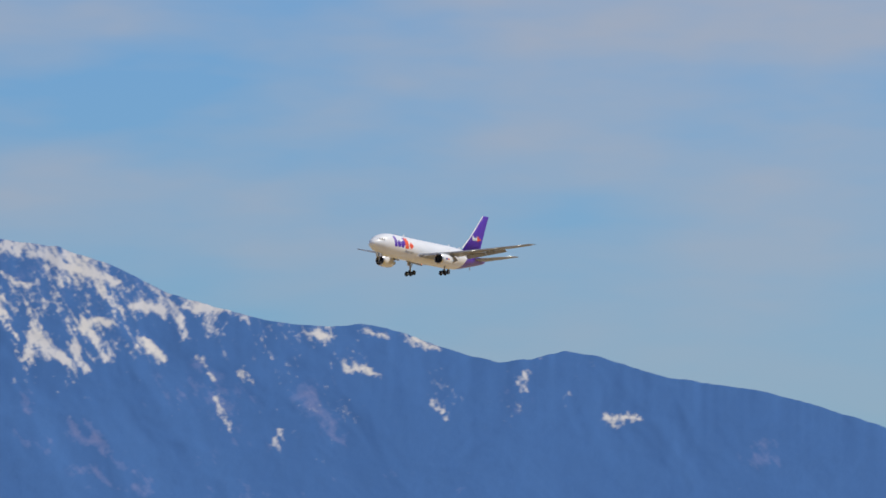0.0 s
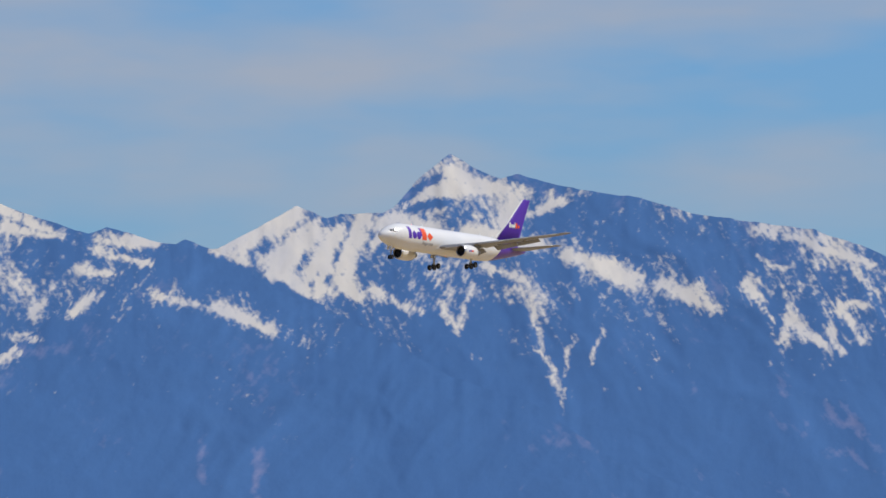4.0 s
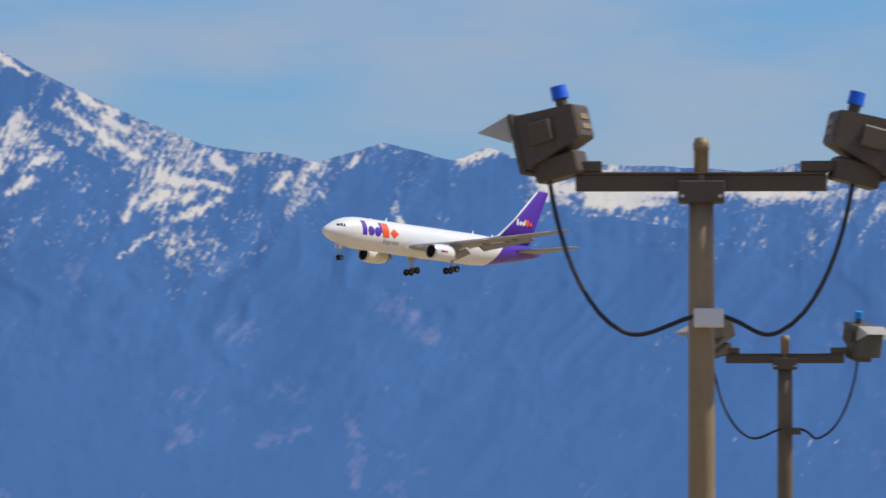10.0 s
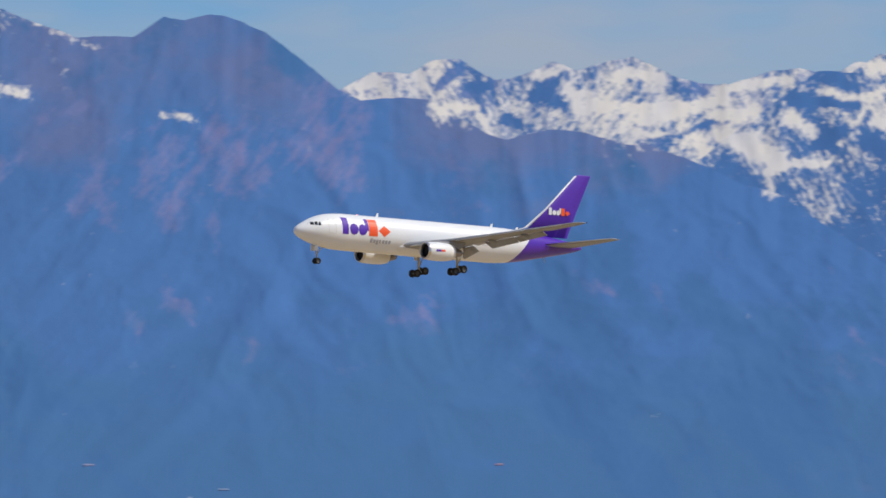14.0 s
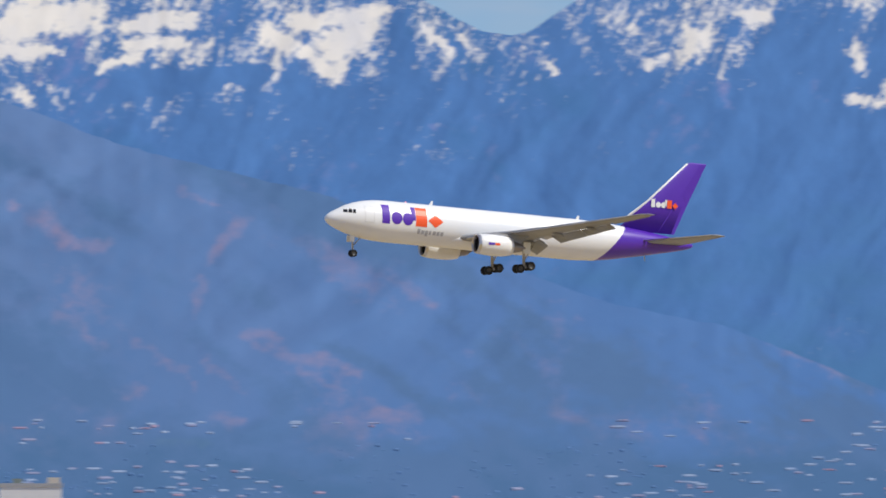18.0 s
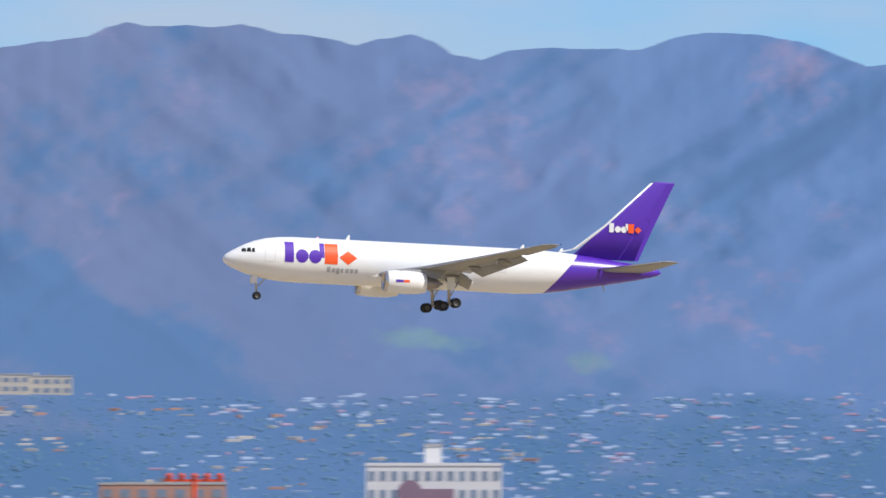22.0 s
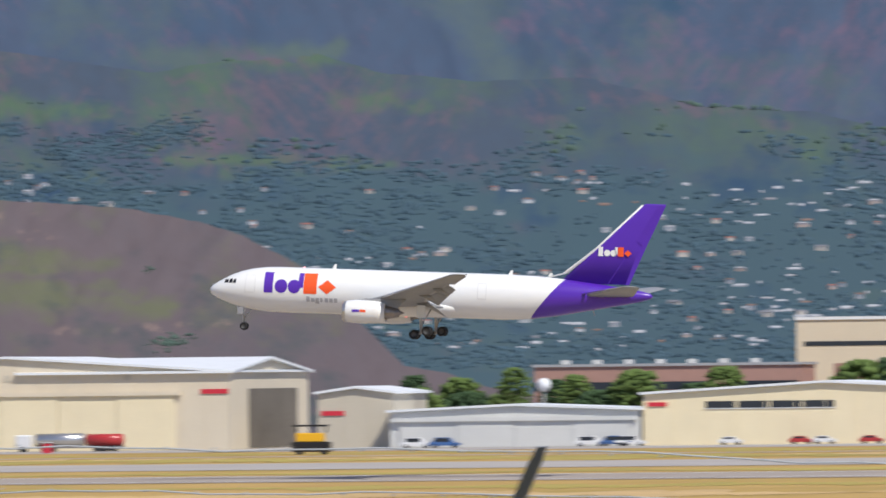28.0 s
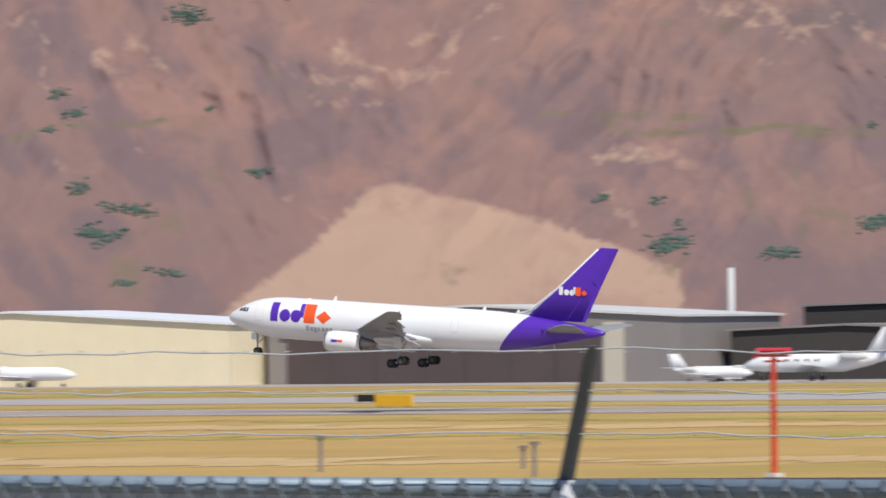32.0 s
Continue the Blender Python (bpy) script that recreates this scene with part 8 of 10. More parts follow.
for x, y in ((-418, 1435), (-470, 1290), (-497, 1250), (-372, 1560)):
    bx = thing("red_marker_box", "small red equipment box in the grass", "box", "red boxes", at=(x, y, 0.03))
    part("body", boxes((-0.7, 0.7, -0.5, 0.5, 0, 1.7), bevel=0.06), SIGN_RED, bx)
    part("lid", boxes((-0.8, 0.8, -0.6, 0.6, 1.7, 1.85)), SHED_WHITE, bx)

# vehicles on the apron
CAR_COLOURS = [paint("car_paint_" + n, c, 0.3, vary=0.05, coat=0.4) for n, c in (("white", (0.7, 0.7, 0.7)), ("grey", (0.25, 0.26, 0.28)), ("dark", (0.04, 0.04, 0.05)), ("red", (0.4, 0.03, 0.03)), ("blue", (0.05, 0.12, 0.3)))]


def car(x, y, rz, mat, label, ln=4.7, hgt=1.5, group="parked cars", category="car"):
    c = thing("parked_" + category, label, category, group, at=(x, y, 0.06), rz=rz)
    bm = bmesh.new()
    loft(bm, [[(-ln / 2, yy, 0.35), (ln / 2, yy, 0.35), (ln / 2, yy, 0.8), (ln * 0.3, yy * 0.98, 0.92), (ln * 0.15, yy * 0.85, hgt), (-ln * 0.28, yy * 0.85, hgt), (-ln * 0.42, yy * 0.98, 0.95), (-ln / 2, yy, 0.85)] for yy in (-0.9, -0.6, 0.6, 0.9)])
    part("body", bm, mat, c)
    part("side_window", boxes((-ln * 0.3, ln * 0.17, -0.88, -0.8, 0.98, hgt - 0.12)), WINDOW_DARK, c)
    for wx in (-ln * 0.31, ln * 0.31):
        for wy in (-0.82, 0.82):
            wheel("wheel", wx, wy, 0.33, 0.33, 0.22, c)
    return c


random.seed(4)
for i, x in enumerate((-441, -438, -433.5, -430, -425, -421, -417, -412, -408.5)):
    car(x, HY - 6, random.choice((0, 180)), CAR_COLOURS[(i * 3) % 3 if i % 4 else 0], "parked car before the terminal")
for i, x in enumerate((-316, -311, -286, -281.5, -279)):
    car(x, HY - 5, 0, CAR_COLOURS[0 if i % 2 == 0 else 4], "parked pickup beside the hangars", ln=5.4, hgt=1.75)
for i in range(12):
    car(-520 + 5.2 * i, HY - 5, 90 if i % 3 else 0, CAR_COLOURS[(i * 7) % 3], "parked car before the terminal entrance")
for i, x in enumerate((-262, -250, -246, -238, -233)):
    car(x, HY - 4, 0, CAR_COLOURS[3 if i % 2 else 0], "red and white ground vehicle beside the hall", ln=4.0, hgt=1.4, category="cart", group="ground carts")
truck = thing("fuel_truck", "white articulated fuel truck with a red rear section", "truck", at=(-374, HY - 14, 0.06))
part("cab", boxes((-9.5, -6.8, -1.2, 1.2, 0.7, 2.9), bevel=0.2), CAR_COLOURS[0], truck, "white cab")
bm = bmesh.new()
turned(bm, [(-6.2, 0.5), (-6.0, 1.1), (2.2, 1.15), (2.4, 0.5)], (0, 0, 2.0), "x", n=16, close=True)
part("tank", bm, BARE_METAL, truck, "pale metal tank", smooth=True)
bm = bmesh.new()
turned(bm, [(2.6, 0.5), (2.8, 1.05), (9.0, 1.05), (9.2, 0.5)], (0, 0, 1.95), "x", n=16, close=True)
part("rear_tank", bm, CAR_COLOURS[3], truck, "dark red rear tank", smooth=True)
part("chassis", boxes((-9.3, 9.2, -0.9, 0.9, 0.6, 0.9)), GREYPOST, truck)
for wx in (-8.4, -4.6, -3.3, 4.6, 5.9, 7.4):
    for wy in (-1.05, 1.05):
        wheel("wheel", wx, wy, 0.5, 0.5, 0.35, truck)
gen = thing("ground_equipment", "black and orange ground equipment cart on the grass edge", "equipment", at=(-310, 1480, 0.05))
part("body", boxes((-3.0, 3.0, -1.2, 1.2, 0.4, 2.0), bevel=0.1), BLACKP, gen)
part("orange_box", boxes((-2.4, 2.0, -1.0, 1.0, 2.0, 3.4), bevel=0.1), YELLOW, gen)
part("roof", boxes((-2.8, 2.6, -1.2, 1.2, 4.4, 4.7)), BLACKP, gen)
for px in (-2.5, 2.3):
    part("roof_post", boxes((px - 0.1, px + 0.1, -0.1, 0.1, 3.4, 4.4)), BLACKP, gen)
for wx in (-2, 2):
    for wy in (-1.1, 1.1):
        wheel("wheel", wx, wy, 0.42, 0.42, 0.3, gen)
GEN_YELLOW = paint("yellow_generator_paint", (0.52, 0.27, 0.03), 0.5, vary=0.1)
for k, x in enumerate((-148, -135)):
    g = thing("generator", "yellow generator container behind a wire fence", "generator", "generators", at=(x, 1270, 0.04))
    part("body", boxes((-5, 5, -1.5, 1.5, 0.3, 4.0), bevel=0.1), GEN_YELLOW, g)
    part("skid", boxes((-5.1, 5.1, -1.3, 1.3, 0, 0.3)), GREYPOST, g)
    for i in range(4):
        part("louvre", boxes((-4 + 2.1 * i, -2.6 + 2.1 * i, -1.58, -1.5, 1.0, 1.8)), BLACKP, g)
cabinet = thing("electrical_cabinet", "tall blue-grey electrical cabinet", "cabinet", at=(-156.5, 1262, 0.04))
part("body", boxes((-2.0, 2.0, -1.5, 1.5, 0, 7.4), bevel=0.08), GREY_SIDING, cabinet)
part("door", boxes((-1.7, 1.7, -1.58, -1.5, 0.3, 6.9)), POST_DARK, cabinet)
yard = thing("yard_fence", "hazy chain-link yard fence on the airfield", "fence", at=(-166, 1258, 0.04))
for i in range(9):
    part("post", boxes((-12 + 2.7 * i, -11.9 + 2.7 * i, -0.05, 0.05, 0, 5.0)), GALV, yard)
bm = bmesh.new()
for i in range(70):
    tube(bm, (-12 + 0.31 * i, 0, 0), (-12 + 0.31 * i + 1.2, 0, 4.2), 0.012, n=3, caps=False)
    tube(bm, (-12 + 0.31 * i + 1.2, 0, 0), (-12 + 0.31 * i, 0, 4.2), 0.012, n=3, caps=False)
part("wire_mesh", bm, GALV, yard, kind="stuff")


def small_jet(x, y, rz, s, body, tail_mat, label, ttail=True):
    j = thing("parked_jet", label, "aircraft", "parked aircraft", at=(x, y, 0.06), rz=rz)
    bm = bmesh.new()
    st = ((0, 0.05, 1.9), (1.0, 0.6, 1.95), (2.6, 1.0, 2.1), (4, 1.12, 2.15), (13, 1.12, 2.15), (16, 0.8, 2.5), (19, 0.35, 2.9), (20, 0.1, 3.0))
    loft(bm, [[(px * s, r * s * math.cos(2 * math.pi * i / 18), (zc + r * math.sin(2 * math.pi * i / 18)) * s) for i in range(18)] for px, r, zc in st])
    part("fuselage", bm, body, j, smooth=True)
    for side in (-1, 1):
        bm = bmesh.new()
        loft(bm, [foil(7.5 * s, 3.6 * s, side * 0.8 * s, 1.5 * s, 0.1, n=5), foil(11.3 * s, 1.3 * s, side * 9 * s, 2.0 * s, 0.09, n=5)])
        part("wing", bm, body, j, smooth=True)
        bm = bmesh.new()
        turned(bm, [(13.2 * s, 0.4 * s), (13.4 * s, 0.55 * s), (15.6 * s, 0.5 * s), (16.6 * s, 0.3 * s)], (0, side * 1.7 * s, 2.9 * s), "x", n=12, close=True)
        part("engine", bm, SHED_WHITE, j, smooth=True)
        bm = bmesh.new()
        zz = (6.3 if ttail else 3.2) * s
        loft(bm, [foil(18.6 * s, 1.8 * s, 0, zz, 0.08, n=5), foil(20.0 * s, 0.9 * s, side * 3.4 * s, zz + 0.1, 0.08, n=5)])
        part("tailplane", bm, tail_mat, j, smooth=True)
        bm = bmesh.new()
        tube(bm, (9.6 * s, side * 1.6 * s, 0.3 * s), (9.6 * s, side * 1.6 * s, 1.6 * s), 0.1 * s, n=6)
        part("gear_leg", bm, STRUT, j)
        wheel("wheel", 9.6 * s, side * 1.6 * s, 0.35 * s, 0.35 * s, 0.25, j)
    bm = bmesh.new()
    loft(bm, [foil(15.6 * s, 4.0 * s, 0, 2.8 * s, 0.08, n=5, axis="z", camber=0), foil(18.2 * s, 2.4 * s, 0, 6.4 * s, 0.08, n=5, axis="z", camber=0)])
    part("fin", bm, tail_mat, j, smooth=True)
    wheel("wheel", 2.4 * s, 0, 0.3 * s, 0.3 * s, 0.22, j)
    bm = bmesh.new()
    tube(bm, (2.4 * s, 0, 0.3 * s), (2.4 * s, 0, 1.3 * s), 0.08 * s, n=6)
    part("gear_leg", bm, STRUT, j)
    for i in range(5):
        part("cabin_window", boxes(((4.6 + 1.3 * i) * s, (5.0 + 1.3 * i) * s, -1.13 * s, -1.06 * s, 2.35 * s, 2.65 * s)), WINDOW_DARK, j)
    return j


small_jet(-683, HY - 18, 0, 1.5, WHITE_PAINT, WHITE_PAINT, "white business jet with a high tail on the apron")
small_jet(-700, HY - 8, 0, 0.85, WHITE_PAINT, SIGN_RED, "small white jet with a red tail on the apron", False)
small_jet(-676, HY - 30, 180, 0.8, WHITE_PAINT, WHITE_PAINT, "small white jet parked nose to the hall", False)
small_jet(-613, HY - 14, 180, 0.95, WHITE_PAINT, SIGN_RED, "small white jet with a dark red tail", False)
small_jet(-546 + 22, HY - 22, 180, 1.05, WHITE_PAINT, WHITE_PAINT, "white and blue business jet before the terminal")
small_jet(-817, HY - 20, 180, 1.15, WHITE_PAINT, WHITE_PAINT, "white business jet on the apron")
for x in (-640, -634, -690, -650, -646):
    car(x, HY - 8, 0, CAR_COLOURS[0 if x % 4 else 4], "parked car before the open hangar")


# slim stack beyond the hangars
stack = thing("chimney_stack", "slim pale steel stack beyond the hangars", "chimney", at=(-758, 1750, 0.0))
bm = bmesh.new()
tube(bm, (0, 0, 0), (0, 0, 21.5), 0.75, 0.6, n=14)
part("shaft", bm, SHED_WHITE, stack, smooth=True)
bm = bmesh.new()
tube(bm, (0, 0, 21.5), (0, 0, 22.2), 0.62, 0.62, n=14)
part("cap_ring", bm, GREY_SIDING, stack)
big = thing("office_building", "large plain beige building above the suburb trees", "building", at=(-276, 1850, 0.0))
part("wall", boxes((-14.5, 14, 0, 22, 0, 22.4)), BEIGE, big)
part("parapet", boxes((-14.8, 14.3, -0.3, 22.3, 22.4, 23.0)), ROOF_WHITE, big)
part("window_band", boxes((-13, 13, -0.08, 0.02, 17.3, 18.2)), WINDOW_DARK, big)


# ---- city ----
TAN_STONE = paint("tan_stone_facade", (0.529, 0.414, 0.299), 0.7, vary=0.06, scale=0.2)
GREY_CONC = paint("pale_grey_facade", (0.504, 0.492, 0.504), 0.7, vary=0.06, scale=0.2)
CONC_TOWER = paint("plain_concrete_facade", (0.396, 0.352, 0.330), 0.8, vary=0.07, scale=0.2)
BLUE_GLASS = paint("dark_blue_curtain_wall", (0.044, 0.125, 0.300), 0.2, vary=0.15, scale=0.3)
SKY_GLASS = paint("light_blue_curtain_wall", (0.250, 0.475, 0.775), 0.2, vary=0.1, scale=0.3)
PALE_GLASS = paint("pale_blue_panels", (0.480, 0.648, 0.840), 0.3, vary=0.08, scale=0.3)
WHITE_BAND = paint("white_spandrel", (0.713, 0.724, 0.759), 0.6, vary=0.06, scale=0.3)
TEAL_PANEL = paint("teal_blue_panels", (0.163, 0.300, 0.450), 0.4, vary=0.1, scale=0.3)
PLUM_BRICK = paint("plum_brick", (0.203, 0.135, 0.189), 0.8, vary=0.12, scale=0.3)
RED_BRICK = paint("red_brick", (0.44, 0.23, 0.18), 0.85, vary=0.12, scale=0.4)
BROWN_BRICK = paint("brown_brick", (0.36, 0.24, 0.16), 0.85, vary=0.12, scale=0.4)
WHITE_WALL = paint("white_render", (0.66, 0.65, 0.64), 0.7, vary=0.05, scale=0.3)
WHITE_GRID = paint("white_concrete_grid", (0.56, 0.56, 0.58), 0.7, vary=0.05, scale=0.3)
CREAM_WALL = paint("cream_render", (0.52, 0.46, 0.38), 0.7, vary=0.06, scale=0.3)
BEIGE_BLOCK = paint("beige_concrete_panels", (0.70, 0.605, 0.44), 0.75, vary=0.07, scale=0.12)
BEIGE_LOW = paint("tan_concrete_panels", (0.58, 0.47, 0.30), 0.75, vary=0.07, scale=0.12)
SLATE = paint("slate_grey_wall", (0.156, 0.168, 0.204), 0.7, vary=0.1, scale=0.3)
SLATE_BLUE = paint("blue_grey_panels", (0.299, 0.380, 0.506), 0.5, vary=0.06, scale=0.2)
GREEN_SHED = paint("grey_green_sheet", (0.19, 0.22, 0.19), 0.6, vary=0.08, scale=0.2)
CITY_GLASS = paint("city_window_glass", (0.170, 0.221, 0.306), 0.15, vary=0.3, scale=0.8)
BLUE_TRIM = paint("blue_roof_trim", (0.05, 0.22, 0.45), 0.5, vary=0.08)
BARRIER_RED = paint("faded_red_board", (0.52, 0.17, 0.13), 0.7, vary=0.1)
ORANGE_TILE = paint("orange_tile_roof", (0.55, 0.17, 0.07), 0.7, vary=0.1)


def on_slope(slope, az, el, w_deg, h_deg):
    """Where a building of that angular size stands on a hillside: x, y, turn, width, top, foot."""
    p = slope.place(np.array([az]), np.array([slope.share(az, el)]))[0]
    r = math.hypot(p[0], p[1])
    return (p[0], p[1], -az, r * radians(w_deg), p[2] + r * radians(h_deg), p[2] - 4.0)


ROSE_TAN = paint("rose_tan_stone", (0.46, 0.38, 0.33), 0.8, vary=0.1, scale=0.3)
ROSE_STONE = paint("rose_stone", (0.44, 0.33, 0.33), 0.8, vary=0.1, scale=0.3)
OFF_WHITE = paint("weathered_white_paint", (0.56, 0.56, 0.53), 0.7, vary=0.15, scale=0.4)


def city_thing(name, label, x, y, rz, foot, category="building", group="city buildings"):
    return thing(name, label, category, group, at=(x, y, foot), rz=rz)


def tower(x, y, rz, w, top, foot, depth, wall, floors, cols, label, crown=0, core=False, blue=False, sign=False, vent=False, lines=None, cap=None):
    """A city block: body, roof, bands of glass per floor or upright strips, and what crowns it."""
    b = city_thing("city_building", label, x, y, rz, foot)
    h, hw = top - foot, w / 2
    body = part("wall", boxes((-hw, hw, 0, depth, 0, h)), wall, b)
    part("parapet", boxes((-hw - 0.15, hw + 0.15, -0.15, depth + 0.15, h, h + 0.5)), cap or (ROOF_GREY if wall in (WHITE_WALL, CREAM_WALL, PINK_BRICK, RED_BRICK) else wall), b)
    tall = min(h, 46.0) if floors > 5 else min(h, 3.2 * max(1, floors))
    glassy = wall in (BLUE_GLASS, SKY_GLASS, PALE_GLASS)
    for k in range(floors):
        z = h - tall * (k + 0.8) / max(1, floors)
        if wall is RED_BRICK:
            for i in range(2 * cols):
                a = -hw + w * (i // 2 + 0.3 + 0.28 * (i % 2)) / cols
                frame_of = part("window", boxes((a - 0.62, a + 0.62, -0.1, 0.02, h - 3.9, h - 1.2), bevel=0.1), WHITE_WALL, body, "white-framed window")
                part("pane", boxes((a - 0.34, a + 0.34, -0.14, -0.08, h - 3.7, h - 1.6)), WINDOW_DARK, frame_of)
        elif cols:
            for i in range(cols):
                a = -hw + w * (i + 0.22) / cols
                part("window", boxes((a, a + w * 0.56 / cols, -0.08, 0.02, z, z + tall * 0.5 / floors)), CITY_GLASS, body)
        elif glassy:
            part("floor_line", boxes((-hw, hw, -0.1, 0.02, z, z + (0.17 if lines else 0.2) * tall / floors)), lines or (WHITE_BAND if wall is PALE_GLASS else TEAL_PANEL if wall is BLUE_GLASS else PALE_GLASS), body)
        else:
            part("window_band", boxes((-hw * 0.97, hw * 0.97, -0.1, 0.02, z, z + tall * 0.5 / floors)), CITY_GLASS, body)
    if cols and not floors:
        for i in range(cols):
            a = -hw + w * (i + 0.3) / cols
            part("pier", boxes((a, a + w * 0.25 / cols, -0.25, 0.02, 0, h - 2.5)), wall, body)
    for k in range(crown):
        q = hw * (0.74 - 0.06 * k)
        part("setback", boxes((-q, q, depth * 0.1, depth * 0.9, h + 0.5 + 2.4 * k, h + (2.9 if k == 0 and crown > 1 else 1.7 + 1.8 * k))), wall if crown > 1 else WHITE_WALL, b)
    if core:
        part("core", boxes((-hw * 0.18, hw * 0.26, -1.0, -0.12, 0, h - 1.5)), TAN_STONE if lines else BLUE_GLASS, b, "contrasting upright core")
    if blue:
        part("roof_line", boxes((-hw * 0.95, hw * 0.98, -0.3, -0.15, h - 0.6, h + 0.1)), BLUE_TRIM, b, "blue roof line")
        for a in (-0.5, 0.5):
            part("louvre", boxes((hw * a - 0.6, hw * a + 0.6, -0.12, 0.02, h - 4.6, h - 3.4)), SLATE, b)
    if wall is BEIGE_BLOCK:
        for z in (0.35, 0.68):
            part("panel_joint", boxes((-hw, hw, -0.04, 0.02, h * z, h * z + 0.12)), BEIGE_LOW, body)
    if sign:
        bm = bmesh.new()
        turned(bm, [(-0.3, 2.1), (0.0, 2.1)], (-hw * 0.35, 0, h - 4.6), "y", n=20, close=True)
        part("sign_shape", bm, PLUM_BRICK, b, "faded round sign shape")
        part("sign_shape", boxes((-hw * 0.18, hw * 0.3, -0.25, -0.02, h - 6.2, h - 4.0)), PLUM_BRICK, b, "faded square sign shape")
    if vent:
        part("roof_vent", boxes((-2.6, -1.2, 2, 4, h, h + 1.2)), GREEN_SHED, b, "small green vent")
    random.seed(int(abs(x) * 7 + top * 3))
    for k in range(random.randrange(4) if w > 8 and not crown and not glassy else 0):
        a, q = random.uniform(-hw * 0.8, hw * 0.6), random.uniform(0.6, 2.2)
        part("roof_unit", boxes((a, a + q, depth * 0.3, depth * 0.6, h + 0.4, h + random.uniform(0.8, 1.6))), random.choice((GREY_CONC, SLATE, CREAM_WALL)), b)
    return b


def chimney(x, y, rz, w, top, foot, label):
    b = city_thing("chimney", label, x, y, rz, foot, "chimney")
    bm = bmesh.new()
    turned(bm, [(0, w * 0.56), (top - foot - 1.5, w * 0.46), (top - foot - 1.5, w * 0.5), (top - foot, w * 0.5)], (0, 0, 0), "z", n=16, close=True)
    part("shaft", bm, TAN_STONE, b, smooth=False)
    part("cap", boxes((-w * 0.3, w * 0.3, -w * 0.3, w * 0.3, top - foot, top - foot + 0.3)), SLATE, b)


def pyramid(x, y, rz, w, top, foot, label):
    b = city_thing("city_building", label, x, y, rz, foot)
    h = top - foot - 4.5
    part("wall", boxes((-w / 2, w / 2, 0, w, 0, h)), PLUM_BRICK, b)
    bm = bmesh.new()
    loft(bm, [[(s * (w / 2 + 0.3), w / 2 + t * (w / 2 + 0.3), h) for s, t in ((-1, -1), (1, -1), (1, 1), (-1, 1))], [(s * 0.1, w / 2 + t * 0.1, top - foot) for s, t in ((-1, -1), (1, -1), (1, 1), (-1, 1))]])
    part("roof", bm, ORANGE_TILE, b, "orange pyramid roof")


def hall(x, y, rz, w, top, foot, label):
    b = city_thing("hall", label, x, y, rz, foot)
    bm = bmesh.new()
    turned(bm, [(0, w * 0.5), (top - foot - 2.5, w * 0.5), (top - foot - 1.0, w * 0.36), (top - foot - 0.2, w * 0.16), (top - foot, 0.05)], (0, w / 2, 0), "z", n=28)
    part("dome", bm, GREY_CONC, b, smooth=True)
    part("base", boxes((-w * 0.55, w * 0.55, 0, w, 0, (top - foot) * 0.5)), CREAM_WALL, b)


def domed(x, y, rz, w, top, foot, label):
    b = city_thing("domed_building", label, x, y, rz, foot)
    h = top - foot
    bm = bmesh.new()
    turned(bm, [(0, w * 0.5), (h * 0.72, w * 0.5), (h * 0.74, w * 0.42), (h * 0.86, w * 0.38), (h * 0.95, w * 0.22), (h, 0.02)], (0, w / 2, 0), "z", n=20)
    part("drum", bm, ROSE_STONE, b, smooth=False)
    for k in range(7):
        a = radians(-75 + 25 * k)
        q = boxes((-w * 0.035, w * 0.035, -0.1, 0.1, h * 0.12, h * 0.66))
        bmesh.ops.transform(q, matrix=Matrix.Translation((w * 0.5 * math.sin(a), w / 2 - w * 0.5 * math.cos(a), 0)) @ Matrix.Rotation(a, 4, "Z"), verts=q.verts)
        part("window_strip", q, CITY_GLASS, b)


def capitol(x, y, rz, w, top, foot, label):
    """A white block with a columned drum, a small dome and a lantern."""
    b = city_thing("domed_building", label, x, y, rz, foot)
    h = top - foot
    part("wall", boxes((-w * 0.5, w * 0.5, 0, w, 0, h - 2.6)), WHITE_BAND, b)
    part("cornice", boxes((-w * 0.54, w * 0.54, -0.25, w + 0.25, h - 2.6, h - 2.3)), WHITE_WALL, b)
    for k in range(5):
        a = -w * 0.4 + w * 0.2 * k
        part("window", boxes((a - 0.2, a + 0.2, -0.06, 0.02, h - 4.2, h - 3.0)), CITY_GLASS, b)
    bm = bmesh.new()
    turned(bm, [(h - 2.3, w * 0.26), (h - 1.4, w * 0.26), (h - 1.35, w * 0.3), (h - 1.2, w * 0.3), (h - 0.7, w * 0.23), (h - 0.3, w * 0.1), (h - 0.25, 0.15), (h + 0.3, 0.12), (h + 0.5, 0.02)], (0, w / 2, 0), "z", n=20)
    part("dome", bm, WHITE_WALL, b, "white drum and dome", smooth=True)


